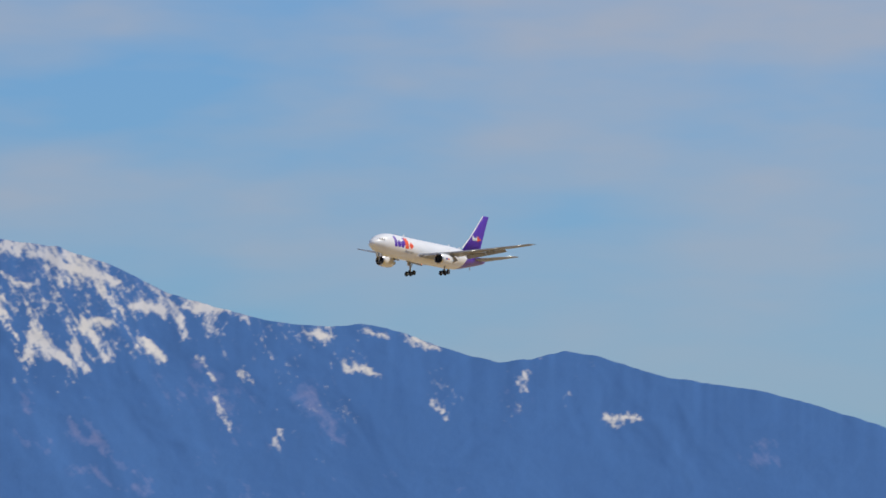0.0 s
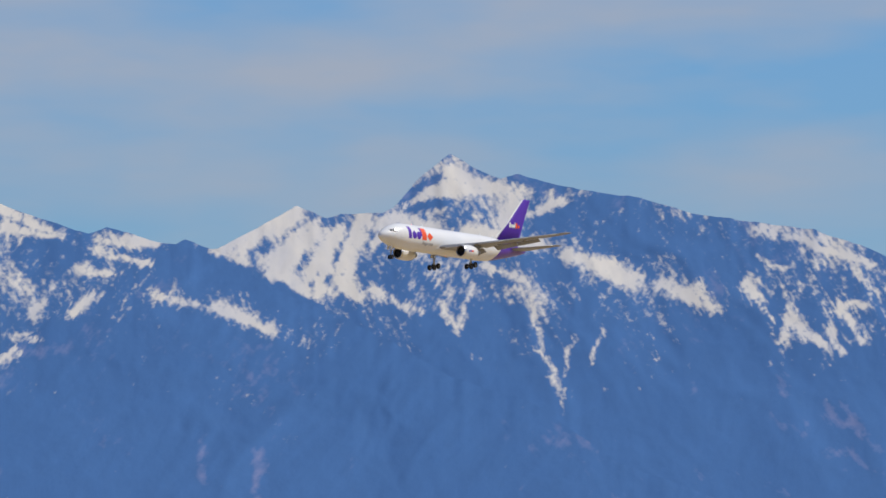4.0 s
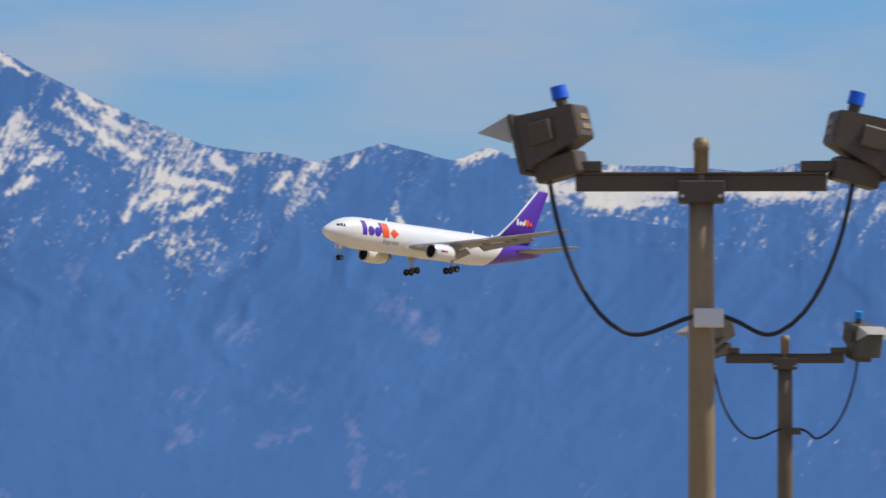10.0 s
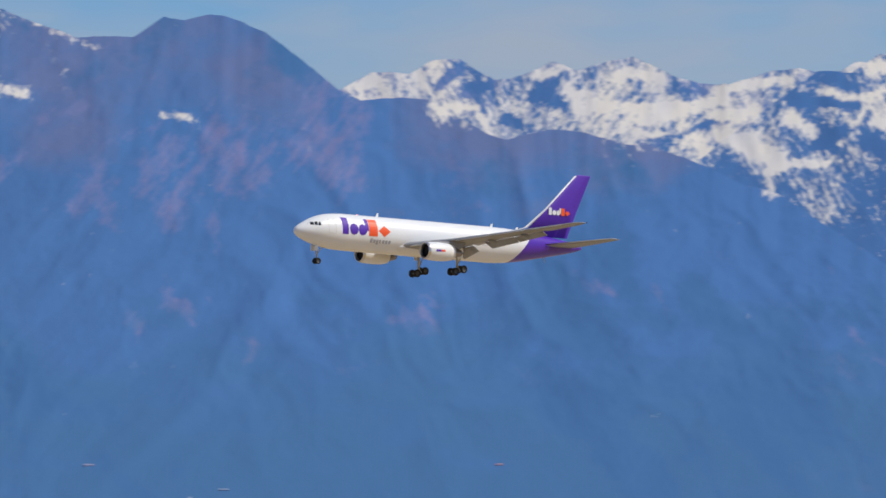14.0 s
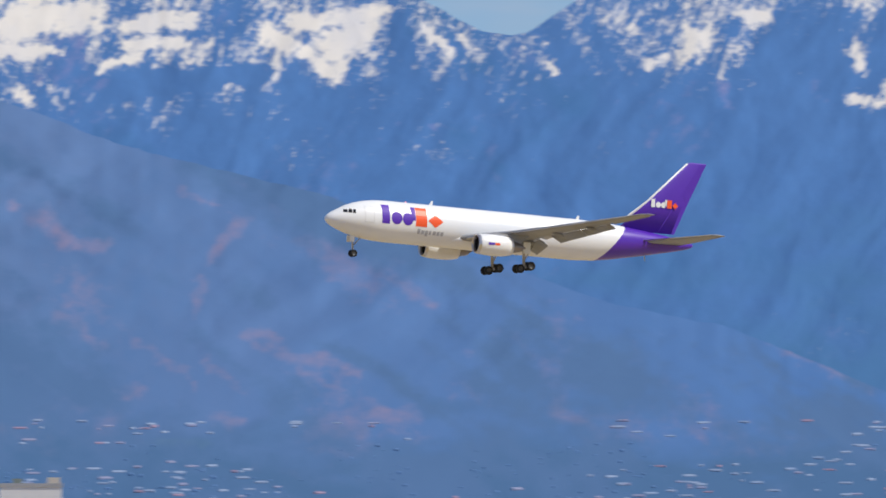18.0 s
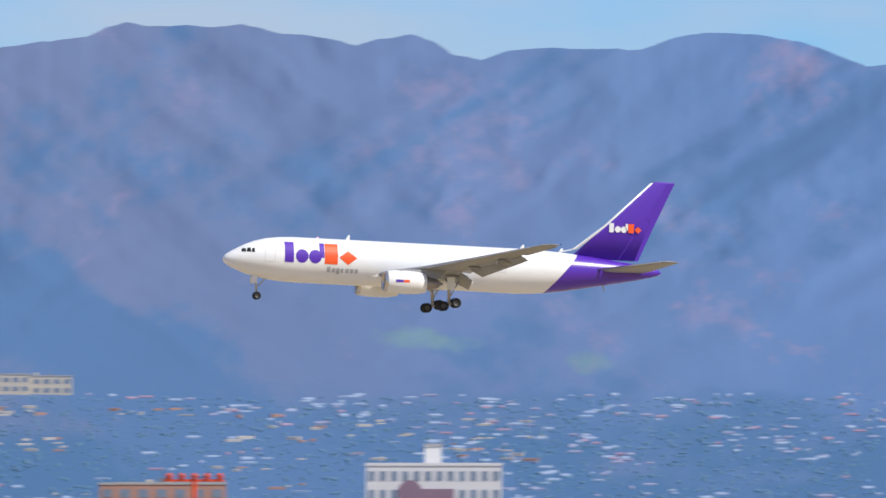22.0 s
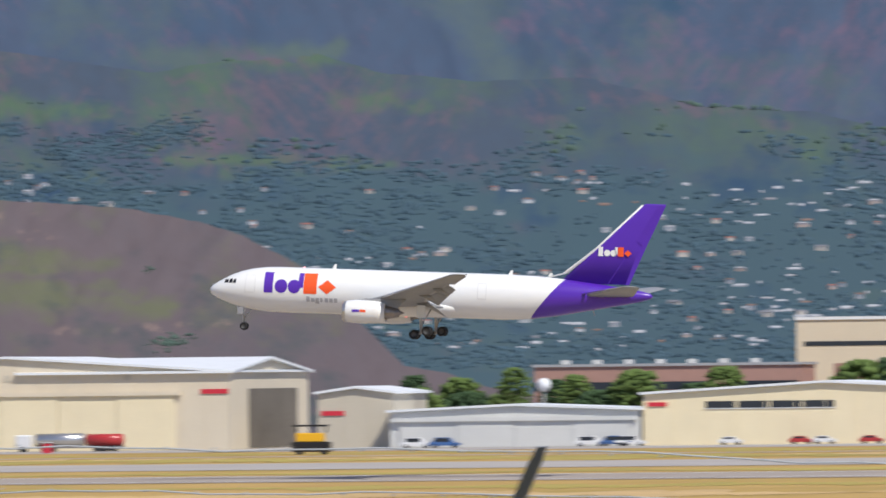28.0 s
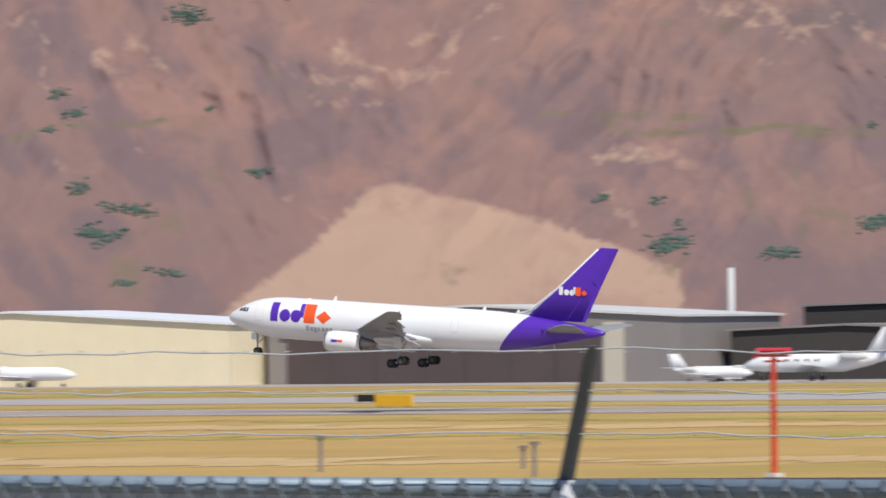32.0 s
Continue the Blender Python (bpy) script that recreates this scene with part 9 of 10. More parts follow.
def silo(x, y, rz, w, top, foot, label):
    b = city_thing("silo", label, x, y, rz, foot, "silo", "white silos")
    bm = bmesh.new()
    turned(bm, [(0, w * 0.5), (top - foot - 1.5, w * 0.5), (top - foot - 1.5, 0.05)], (0, 0, 0), "z", n=20)
    part("drum", bm, OFF_WHITE, b, smooth=False)
    part("head_house", boxes((-w * 0.5, w * 0.5, -w * 0.42, w * 0.42, top - foot - 1.55, top - foot)), OFF_WHITE, b, "flat box head")
    part("duct", boxes((-w * 0.08, w * 0.04, -w * 0.51, -w * 0.4, 0, top - foot - 2.2)), SLATE, b, "dark upright duct")
    for k in (0.3, 0.62):
        bm = bmesh.new()
        turned(bm, [((top - foot) * k, w * 0.515), ((top - foot) * k + 0.25, w * 0.515)], (0, 0, 0), "z", n=20)
        part("hoop", bm, GREY_CONC, b)


def shed(x, y, rz, w, top, foot, wall, label):
    b = city_thing("shed", label, x, y, rz, foot, "shed", "sheds")
    h, hw = top - foot, w / 2
    bm = bmesh.new()
    loft(bm, [[(px, 0, 0), (px, 18, 0), (px, 18, h - 1.2), (px, 9, h - 0.2), (px, 0, h - 1.2)] for px in (-hw, hw)])
    part("wall", bm, wall, b)
    bm = bmesh.new()
    for s in (-1, 1):
        loft(bm, [[(px, 9, h), (px, 9 + s * 9.6, h - 1.15), (px, 9 + s * 9.6, h - 1.35), (px, 9, h - 0.2)] for px in (-hw - 0.4, hw + 0.4)])
    part("roof", bm, ROOF_WHITE if wall is not TAN_STONE else BROWN_BRICK, b, "low metal roof")
    for k in range(int(w / 7)):
        a = -hw + 2 + 7 * k
        part("panel", boxes((a, a + 0.15, -0.06, 0.02, 0, h - 1.3)), wall, b)
    if wall is BROWN_BRICK:
        for k in range(5):
            part("brick_course", boxes((-hw, hw, -0.08, 0.02, h * (0.2 + 0.14 * k), h * (0.2 + 0.14 * k) + 0.18)), PLUM_BRICK, b)


def barrier(x, y, rz, w, top, foot, label):
    b = thing("barrier_wall", label, "barrier", at=(x, y, 0.03), rz=rz)
    n = 6
    for k in range(n):
        part("panel", boxes((-w / 2 + w * k / n, -w / 2 + w * (k + 1) / n, -0.2, 0.2, 0, top)), WHITE_WALL if k % 2 == 0 else BARRIER_RED, b)
    for k in (0.03, 0.25):
        part("warning_lamp", boxes((-w / 2 + w * k - 0.2, -w / 2 + w * k + 0.2, -0.2, 0.2, top, top + 0.7)), SIGN_RED, b)


def lampmast(x, y, rz, w, top, foot, label):
    b = thing("approach_light_mast", label, "light mast", "approach lights", at=(x, y, 0.03), rz=rz)
    bm = bmesh.new()
    tube(bm, (0, 0, 0), (0, 0, top - 0.7), 0.3, 0.25, n=8)
    part("mast", bm, ORANGE_POLE, b)
    part("crossbar", boxes((-w / 2, w / 2, -0.15, 0.15, top - 0.75, top - 0.5)), ORANGE_POLE, b)
    for k in range(5):
        bm = bmesh.new()
        turned(bm, [(-0.35, 0.15), (-0.3, 0.34), (0.3, 0.38), (0.32, 0.05)], (-w * 0.42 + w * 0.21 * k, 0, top - 0.2), "y", n=10)
        part("lamp", bm, ORANGE_POLE, b, smooth=True)


tower(103.3, 2497.9, -2.4, 13.7, 51.0, 0.0, 12, ROSE_TAN, 22, 5, "tan stepped office tower", crown=2)
tower(122.9, 2517.0, -2.8, 11.2, 48.2, 0.0, 11, GREY_CONC, 25, 0, "pale grey tower with horizontal bands")
tower(153.6, 2615.5, -3.4, 23.2, 50.9, 0.0, 20, BLUE_GLASS, 26, 0, "dark blue glass tower")
tower(156.6, 2555.2, -3.5, 16.2, 37.6, 0.0, 16, BLUE_GLASS, 14, 0, "lower blue glass block")
tower(180.6, 2443.3, -4.2, 14.8, 49.5, 0.0, 14, BLUE_GLASS, 15, 0, "blue glass tower with white bands and a tan core", core=True, lines=WHITE_BAND, cap=GREY_CONC)
chimney(189.7, 2372.4, -4.6, 2.5, 46.2, 0.0, "tall tan brick chimney")
chimney(207.8, 2370.9, -5.0, 2.8, 46.3, 0.0, "tall tan brick chimney")
tower(213.6, 2320.2, -5.3, 7.8, 39.7, 0.0, 14, PALE_GLASS, 16, 0, "pale blue glass slab")
tower(228.6, 2318.8, -5.6, 22.3, 38.5, 0.0, 16, SKY_GLASS, 13, 0, "wide light blue glass hotel")
tower(236.9, 2348.1, -5.8, 12.5, 41.7, 0.0, 16, SKY_GLASS, 12, 0, "light blue glass block")
tower(253.1, 2386.6, -6.1, 7.5, 40.5, 0.0, 12, PLUM_BRICK, 10, 3, "plum brick tower in the city")
pyramid(260.5, 2405.9, -6.2, 8.1, 44.6, 0.0, "orange pyramid-roofed tower in the city")
tower(287.3, 2282.0, -7.2, 25.8, 45.2, 0.0, 22, TEAL_PANEL, 6, 8, "teal office building with a dark glass centre", core=True)
hall(*on_slope(town_b, 5.20, 0.658, 0.338, 0.081), "pale domed hall roof")
tower(20.4, 2399.9, -0.5, 16.0, 54.1, 0.0, 15, CONC_TOWER, 0, 9, "tall plain concrete tower")
domed(*on_slope(east, 1.87, 0.803, 0.176, 0.169), "rose stone domed round tower on the slope")
domed(*on_slope(east, 2.09, 0.793, 0.169, 0.169), "rose stone domed round tower on the slope")
tower(60.7, 2149.1, -1.6, 31.1, 24.1, 0.0, 16, CREAM_WALL, 0, 9, "cream low store building")
silo(68.5, 2048.9, -1.9, 7.9, 23.8, 0.0, "white storage silo in the city")
silo(94.1, 2047.8, -2.6, 7.9, 24.4, 0.0, "white storage silo in the city")
silo(101.1, 2047.5, -2.8, 4.8, 21.7, 0.0, "smaller white silo in the city")
tower(97.6, 2558.1, -2.2, 6.0, 45.2, 0.0, 10, PLUM_BRICK, 12, 0, "narrow dark red tower")
tower(104.1, 1746.9, -3.4, 61.5, 14.0, 0.0, 30, RED_BRICK, 1, 8, "long red brick building with white-framed windows")
tower(66.8, 1898.8, -2.0, 31.4, 18.2, 0.0, 25, SLATE, 0, 0, "grey-roofed market hall in the city")
tower(*on_slope(foot, -1.34, 0.908, 0.169, 0.237), 8, TAN_STONE, 5, 3, "tan hillside tower on the slope")
tower(*on_slope(foot, -1.10, 0.891, 0.490, 0.152), 10, TEAL_PANEL, 3, 6, "hillside hospital building with blue panels")
tower(*on_slope(foot, -0.58, 0.806, 0.541, 0.186), 10, PINK_BRICK, 3, 7, "pinkish hillside building on the slope")
tower(*on_slope(foot, -0.01, 0.722, 0.609, 0.186), 10, PLUM_BRICK, 3, 8, "reddish hillside building on the slope")
tower(*on_slope(foot, 0.23, 0.705, 0.169, 0.152), 8, SKY_GLASS, 4, 0, "green-blue glass building on the slope")
tower(*on_slope(foot, 0.92, 0.705, 0.507, 0.152), 10, TEAL_PANEL, 4, 6, "blue hillside building on the slope")
tower(*on_slope(east, 1.60, 0.671, 0.372, 0.108), 10, TEAL_PANEL, 3, 5, "blue low hillside building")
capitol(65.0, 2399.1, -1.6, 5.9, 32.3, 0.0, "white domed capitol-like building")
tower(-18.6, 2249.9, 0.5, 16.6, 25.5, 0.0, 12, PLUM_BRICK, 4, 6, "red brick apartment house")
tower(16.3, 1999.9, -0.5, 10.6, 20.7, 0.0, 12, PLUM_BRICK, 3, 4, "dark low office block")
tower(58.8, 2119.2, -1.6, 29.4, 23.3, 0.0, 14, ROSE_STONE, 2, 9, "pale rose warehouse in the city")
shed(-52.6, 1699.2, 1.8, 27.6, 15.1, 0.0, GREEN_SHED, "long grey-green metal shed")
shed(-42.7, 1599.4, 1.5, 39.7, 9.8, 0.0, WHITE_WALL, "white metal shed beside the airfield")
shed(-28.6, 1719.8, 1.0, 20.3, 13.1, 0.0, TAN_STONE, "tan gabled house roof")
shed(-81.5, 1447.7, 3.2, 51.2, 16.1, 0.0, BROWN_BRICK, "long flat brown brick warehouse")
tower(-92.6, 2298.1, 2.3, 21.5, 29.7, 0.0, 14, PLUM_BRICK, 6, 7, "brown apartment block with white roof units", crown=1)
tower(-116.3, 2347.1, 2.8, 18.7, 24.1, 0.0, 10, SLATE, 3, 5, "grey apartment row in the city")
tower(*on_slope(foot, -3.82, 0.448, 0.247, 0.095), 8, PLUM_BRICK, 2, 4, "small red house block")
barrier(-71.8, 1247.9, 3.3, 25.5, 5.9, 0.0, "red and white airfield barrier wall")
shed(-55.2, 1398.9, 2.3, 31.0, 7.7, 0.0, WHITE_WALL, "white garage with a grey roof")
tower(185.9, 1538.8, -6.9, 38.2, 25.5, 0.0, 24, BEIGE_BLOCK, 0, 0, "big windowless beige block with a blue roof line", blue=True)
tower(212.1, 1530.4, -7.9, 16.0, 24.5, 0.0, 22, BEIGE_BLOCK, 0, 0, "beige concrete side block")
tower(184.0, 1579.3, -6.6, 30.3, 28.7, 0.0, 14, BEIGE_BLOCK, 0, 0, "beige rooftop storey in the city")
tower(141.3, 1392.9, -5.8, 41.2, 13.4, 0.0, 20, BEIGE_LOW, 0, 3, "low tan warehouse in the city")
tower(309.3, 1874.7, -9.4, 17.3, 24.4, 0.0, 14, SLATE_BLUE, 0, 0, "plain blue-grey slab in the city")
tower(332.9, 2275.8, -8.3, 9.2, 34.9, 0.0, 12, CREAM_WALL, 7, 3, "cream apartment tower in the city")
tower(288.7, 1979.1, -8.3, 6.4, 24.8, 0.0, 12, PLUM_BRICK, 6, 3, "plum-coloured office block in the city")
tower(349.2, 2222.7, -8.9, 8.5, 26.4, 0.0, 12, WHITE_BAND, 5, 4, "white mid-rise building in the city")
tower(291.5, 1877.5, -8.8, 6.1, 20.2, 0.0, 10, SLATE, 3, 3, "dark office block in the city")
tower(*on_slope(town_b, 8.96, 0.813, 0.210, 0.162), 9, CREAM_WALL, 4, 4, "cream hillside block on the slope")
tower(*on_slope(town_b, 9.41, 0.806, 0.524, 0.149), 9, CREAM_WALL, 3, 8, "wide cream hospital block")
tower(*on_slope(town_b, 9.44, 0.840, 0.203, 0.176), 9, CREAM_WALL, 4, 4, "cream hospital tower on the slope")
tower(*on_slope(town_b, 9.77, 0.800, 0.338, 0.118), 9, CREAM_WALL, 3, 6, "cream hospital wing on the slope")
tower(*on_slope(town_b, 10.04, 0.800, 0.304, 0.108), 9, CREAM_WALL, 2, 5, "cream hospital wing on the slope")
tower(363.9, 1915.8, -10.8, 15.0, 20.5, 0.0, 12, PINK_BRICK, 2, 6, "pinkish low building in the city")
tower(353.1, 1611.8, -12.4, 23.4, 22.8, 0.0, 20, WHITE_GRID, 4, 12, "white building with fine facade grid and a red sign shape", sign=True)
tower(355.1, 1621.6, -12.4, 2.9, 26.2, 0.0, 6, WHITE_WALL, 0, 0, "white rooftop lift house")
tower(369.1, 1965.7, -10.6, 19.5, 21.1, 0.0, 12, PINK_BRICK, 2, 6, "pinkish low shopping block")
tower(355.5, 1866.5, -10.8, 21.9, 20.7, 0.0, 12, PINK_BRICK, 2, 6, "pinkish low shopping block")
lampmast(189.5, 981.9, -10.9, 6.3, 17.6, 0.0, "red multi-headed approach light mast")
lampmast(12.5, 899.9, -0.8, 2.7, 16.5, 0.0, "red approach light mast")
tower(559.9, 1283.2, -23.6, 9.1, 21.9, 0.0, 20, WHITE_WALL, 0, 0, "white roof with a green vent", vent=True)

# flag before the wide hotel and a few tall poles
WOOD_POLE = paint("weathered_wooden_pole", (0.30, 0.25, 0.20), 0.85, vary=0.2, scale=2.0)
flag_pole = thing("flag_pole", "slim pole with a striped red and white flag", "flag", at=(141.5, 1450, 0.03))
bm = bmesh.new()
tube(bm, (0, 0, 0), (0, 0, 22), 0.12, n=8)
part("pole", bm, WHITE_WALL, flag_pole)
for k in range(4):
    part("flag_stripe", boxes((0.15, 2.4, -0.03, 0.03, 21.6 - 0.5 * k, 22.0 - 0.5 * k)), SIGN_RED if k % 2 else WHITE_WALL, flag_pole)
part("flag_canton", boxes((0.12, 1.0, -0.05, 0.05, 21.1, 22.02)), BLUE_TRIM, flag_pole)
for az, r, top in ((-1.0, 1500, 9.5), (-0.6, 1520, 8.5), (-1.35, 1500, 7.5), (-2.6, 1380, 13.5), (0.2, 1550, 7.0), (1.1, 1500, 7.5), (6.0, 1500, 14.0)):
    up = thing("utility_pole", "weathered utility pole with crossarms", "pole", "utility poles", at=at_polar(az, r, 0.02))
    bm = bmesh.new()
    tube(bm, (0, 0, 0), (0, 0, top), 0.25, 0.18, n=8)
    part("pole", bm, WOOD_POLE if az > -2 else WHITE_WALL, up)
    part("crossarm", boxes((-1.4, 1.4, -0.1, 0.1, top - 0.9, top - 0.7)), WOOD_POLE, up)
    for k in (-1.2, 0, 1.2):
        part("insulator", boxes((k - 0.08, k + 0.08, -0.08, 0.08, top - 0.7, top - 0.4)), SLATE, up)


# ---- houses and greenery on the hillsides and in the town ----
HOUSE_WALLS = [paint("house_wall_" + n, c, 0.8, vary=0.06, scale=0.5) for n, c in (("white", (0.46, 0.47, 0.49)), ("cream", (0.46, 0.42, 0.38)), ("tan", (0.34, 0.28, 0.26)), ("grey", (0.36, 0.37, 0.40)))]
HOUSE_ROOFS = [paint("house_roof_" + n, c, 0.8, vary=0.1, scale=0.5) for n, c in (("grey", (0.20, 0.20, 0.22)), ("brown", (0.19, 0.13, 0.11)), ("pale", (0.33, 0.33, 0.35)), ("red", (0.32, 0.14, 0.11)))]
# suburb, street, city and town leaves carry painted haze in their colour
SUBURB_TREE = paint("hazed_suburb_foliage", (0.050, 0.092, 0.122), 0.9, vary=0.3, scale=0.08, grain=12)
HILL_BUSH = paint("hillside_bush_foliage", (0.066, 0.108, 0.086), 0.9, vary=0.3, scale=0.1, grain=12)
HAZY_TREE = paint("hazed_town_foliage", (0.10, 0.195, 0.285), 0.9, vary=0.25, scale=0.05, grain=12)
STREET_TREE = paint("hazed_street_foliage", (0.080, 0.130, 0.125), 0.9, vary=0.35, scale=0.3, grain=12)
CITY_TREE = paint("hazed_city_foliage", (0.044, 0.088, 0.125), 0.9, vary=0.3, scale=0.08, grain=12)
RIDGE_TREE = paint("hazed_ridge_foliage", (0.066, 0.128, 0.190), 0.9, vary=0.25, scale=0.06, grain=12)
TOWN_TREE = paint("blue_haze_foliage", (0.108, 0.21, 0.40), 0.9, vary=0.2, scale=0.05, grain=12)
BRIGHT_TREE = paint("fresh_green_foliage", (0.095, 0.145, 0.034), 0.85, vary=0.4, scale=0.5, grain=10)
DARK_TREE = paint("deep_green_foliage", (0.035, 0.07, 0.025), 0.85, vary=0.4, scale=0.5, grain=10)
BARK = paint("brown_bark", (0.12, 0.085, 0.06), 0.9, vary=0.2, scale=3.0)

# walls of distant houses, tinted towards blue to imitate haze
HAZED_WALLS = [paint("hazed_house_" + n, c, 0.8, vary=0.1, scale=0.5) for n, c in (("pale", (0.23, 0.30, 0.43)), ("pinkish", (0.22, 0.24, 0.36)), ("blue", (0.20, 0.28, 0.42)), ("red", (0.27, 0.20, 0.28)))]

ICO = bmesh.new()
bmesh.ops.create_icosphere(ICO, subdivisions=1, radius=1.0)
ICO_V = np.array([v.co[:] for v in ICO.verts])
ICO.faces.ensure_lookup_table()
ICO_F = np.array([[v.index for v in f.verts] for f in ICO.faces])
ICO.free()


def clump_mesh(name, places, sizes, material, seed, flat=1.05):
    """Many small uneven leaf clumps in one mesh."""
    rs = np.random.RandomState(seed)
    n = len(places)
    jit = 1 + 0.45 * (rs.rand(n, len(ICO_V), 1) - 0.5)
    v = ICO_V[None] * jit * np.array([1, 1, flat])[None, None] * sizes[:, None, None] + places[:, None, :]
    f = ICO_F[None] + (np.arange(n) * len(ICO_V))[:, None, None]
    me = bpy.data.meshes.new(name)
    me.from_pydata(v.reshape(-1, 3).tolist(), [], f.reshape(-1, 3).tolist())
    me.polygons.foreach_set("use_smooth", [True] * len(me.polygons))
    me.materials.append(material)
    return me


def growth(name, label, slope, az0, az1, el0, el1, n, size, seed, material, keep=0.45, patch=0.5, spread=2, thin=0.0):
    """Trees or bushes scattered over a stretch of hillside, in groves."""
    rs = np.random.RandomState(seed)
    az, el = rs.uniform(az0, az1, n * 4), rs.uniform(el0, el1, n * 4)
    ok = fractal(az / patch, el / patch * 1.7, seed, 4, 0.6) > keep + thin * (el - el0) / (el1 - el0)
    az, el = az[ok][:n], el[ok][:n]
    grid = np.linspace(0, 1, 60)
    cols = np.arange(az0, az1 + 0.1, 0.1)
    table = [np.maximum.accumulate(slope.polar(np.full(60, c), grid)[1]) for c in cols]
    v = np.array([np.interp(e, table[min(len(cols) - 1, int(round((a - az0) / 0.1)))], grid) for a, e in zip(az, el)])
    p = slope.place(az, v)
    places, sizes = [], []
    wide = 0.75 if spread < 4 else 1.6
    for k in range(spread):
        s = size * (0.4 + 1.1 * rs.rand(len(p)) ** 2.2)
        q = p + np.stack([rs.uniform(-wide, wide, len(p)) * size, rs.uniform(-1, 0.3, len(p)) * size, rs.uniform(-0.25, 0.35, len(p)) * size], -1)
        places.append(q)
        sizes.append(s)
    ob = new(name, clump_mesh(name, np.concatenate(places), np.concatenate(sizes), material, seed))
    return tagged(ob, label, "trees", kind="stuff")


def grove(name, label, slope, hidden_by, strips, size, seed, material, dense=1.0):
    """Bushes or trees in strips on one hillside, wherever no nearer hill stands before them."""
    rs = np.random.RandomState(seed)
    places, sizes = [], []
    for a0, e0, a1, e1, w in strips:
        n = max(4, int(dense * (math.hypot(a1 - a0, e1 - e0) + 2 * w) * w * 8000))
        q = rs.rand(n)
        az = a0 + (a1 - a0) * q + rs.normal(0, 0.75 * w, n)
        el = e0 + (e1 - e0) * q + rs.normal(0, 0.62 * w, n)
        ok = (slope.crest_el(az) > el) & (az > slope.az[0]) & (az < slope.az[-1])
        for near in hidden_by:
            ok &= near.crest_el(az) < el
        az, el = az[ok], el[ok]
        if not len(az):
            continue
        p = slope.place(az, np.array([slope.share(a, e) for a, e in zip(az, el)]))
        s = size * (0.35 + 0.65 * rs.rand(len(p)) ** 1.5)
        places.append(p + np.stack([rs.uniform(-0.5, 0.5, len(p)), rs.uniform(-1, 0, len(p)) * size, s * 0.25], -1))
        sizes.append(s)
    return tagged(new(name, clump_mesh(name, np.concatenate(places), np.concatenate(sizes), material, seed, 1.0)), label, "bushes", kind="stuff")


def house_template(k, wall, roof, hip):
    h = thing("house", "", "house", "hillside houses")
    w, d, z = 12.0 + 3.5 * (k % 3), 8.0, 3.2 + 1.2 * (k % 2)
    part("wall", boxes((-w / 2, w / 2, -d / 2, d / 2, -6, z)), wall, h)
    bm = bmesh.new()
    o = 0.6
    e = w / 2 - (d / 2 if hip else 0)
    a = [bm.verts.new(p) for p in ((-w / 2 - o, -d / 2 - o, z), (w / 2 + o, -d / 2 - o, z), (w / 2 + o, d / 2 + o, z), (-w / 2 - o, d / 2 + o, z), (-e, 0, z + 2.4), (e, 0, z + 2.4))]
    for q in ((0, 1, 5, 4), (2, 3, 4, 5), (1, 2, 5), (3, 0, 4), (3, 2, 1, 0)):
        bm.faces.new([a[i] for i in q])
    part("roof", bm, roof, h)
    for i in range(3):
        part("window", boxes((-w * 0.36 + w * 0.28 * i, -w * 0.36 + w * 0.28 * i + 1.5, -d / 2 - 0.06, -d / 2 + 0.02, 1.2, 2.8)), CITY_GLASS, h)
    return h


HOUSES = [house_template(k, HOUSE_WALLS[k % 4], HOUSE_ROOFS[(k * 3 + k // 4) % 4], k % 2 == 0) for k in range(8)]
LABELS = ["white house with a grey roof among trees", "cream house with a pale roof among trees", "tan house with a dark roof among trees", "grey house with a plain roof among trees"]
FIRST = list(HOUSES)


def houses(slope, az0, az1, el0, el1, n, seed, scale=1.0, keep=0.4):
    rs = random.Random(seed)
    made = 0
    while made < n:
        az, el = rs.uniform(az0, az1), rs.uniform(el0, el1)
        if float(fractal(np.array([az / 0.6]), np.array([el / 0.25]), seed, 3)[0]) < keep:
            continue
        p = slope.place(np.array([az]), np.array([slope.share(az, el)]))[0]
        p = p * np.array([1 - 3.0 * scale / 3000, 1 - 3.0 * scale / 3000, 1]) + np.array([0, 0, 2.2 * scale])
        k = rs.randrange(8)
        m = Matrix.Translation(p) @ Matrix.Rotation(radians(-az + rs.uniform(-35, 35)), 4, "Z")
        if FIRST and HOUSES[k] in FIRST:
            FIRST.remove(HOUSES[k])
            h = HOUSES[k]
            h.matrix_basis = m
        else:
            h = copy_thing(HOUSES[k], m)
        s = scale * rs.uniform(0.75, 1.25)
        h.scale = (s, s, s)
        tagged(h, LABELS[k % 4])
        made += 1


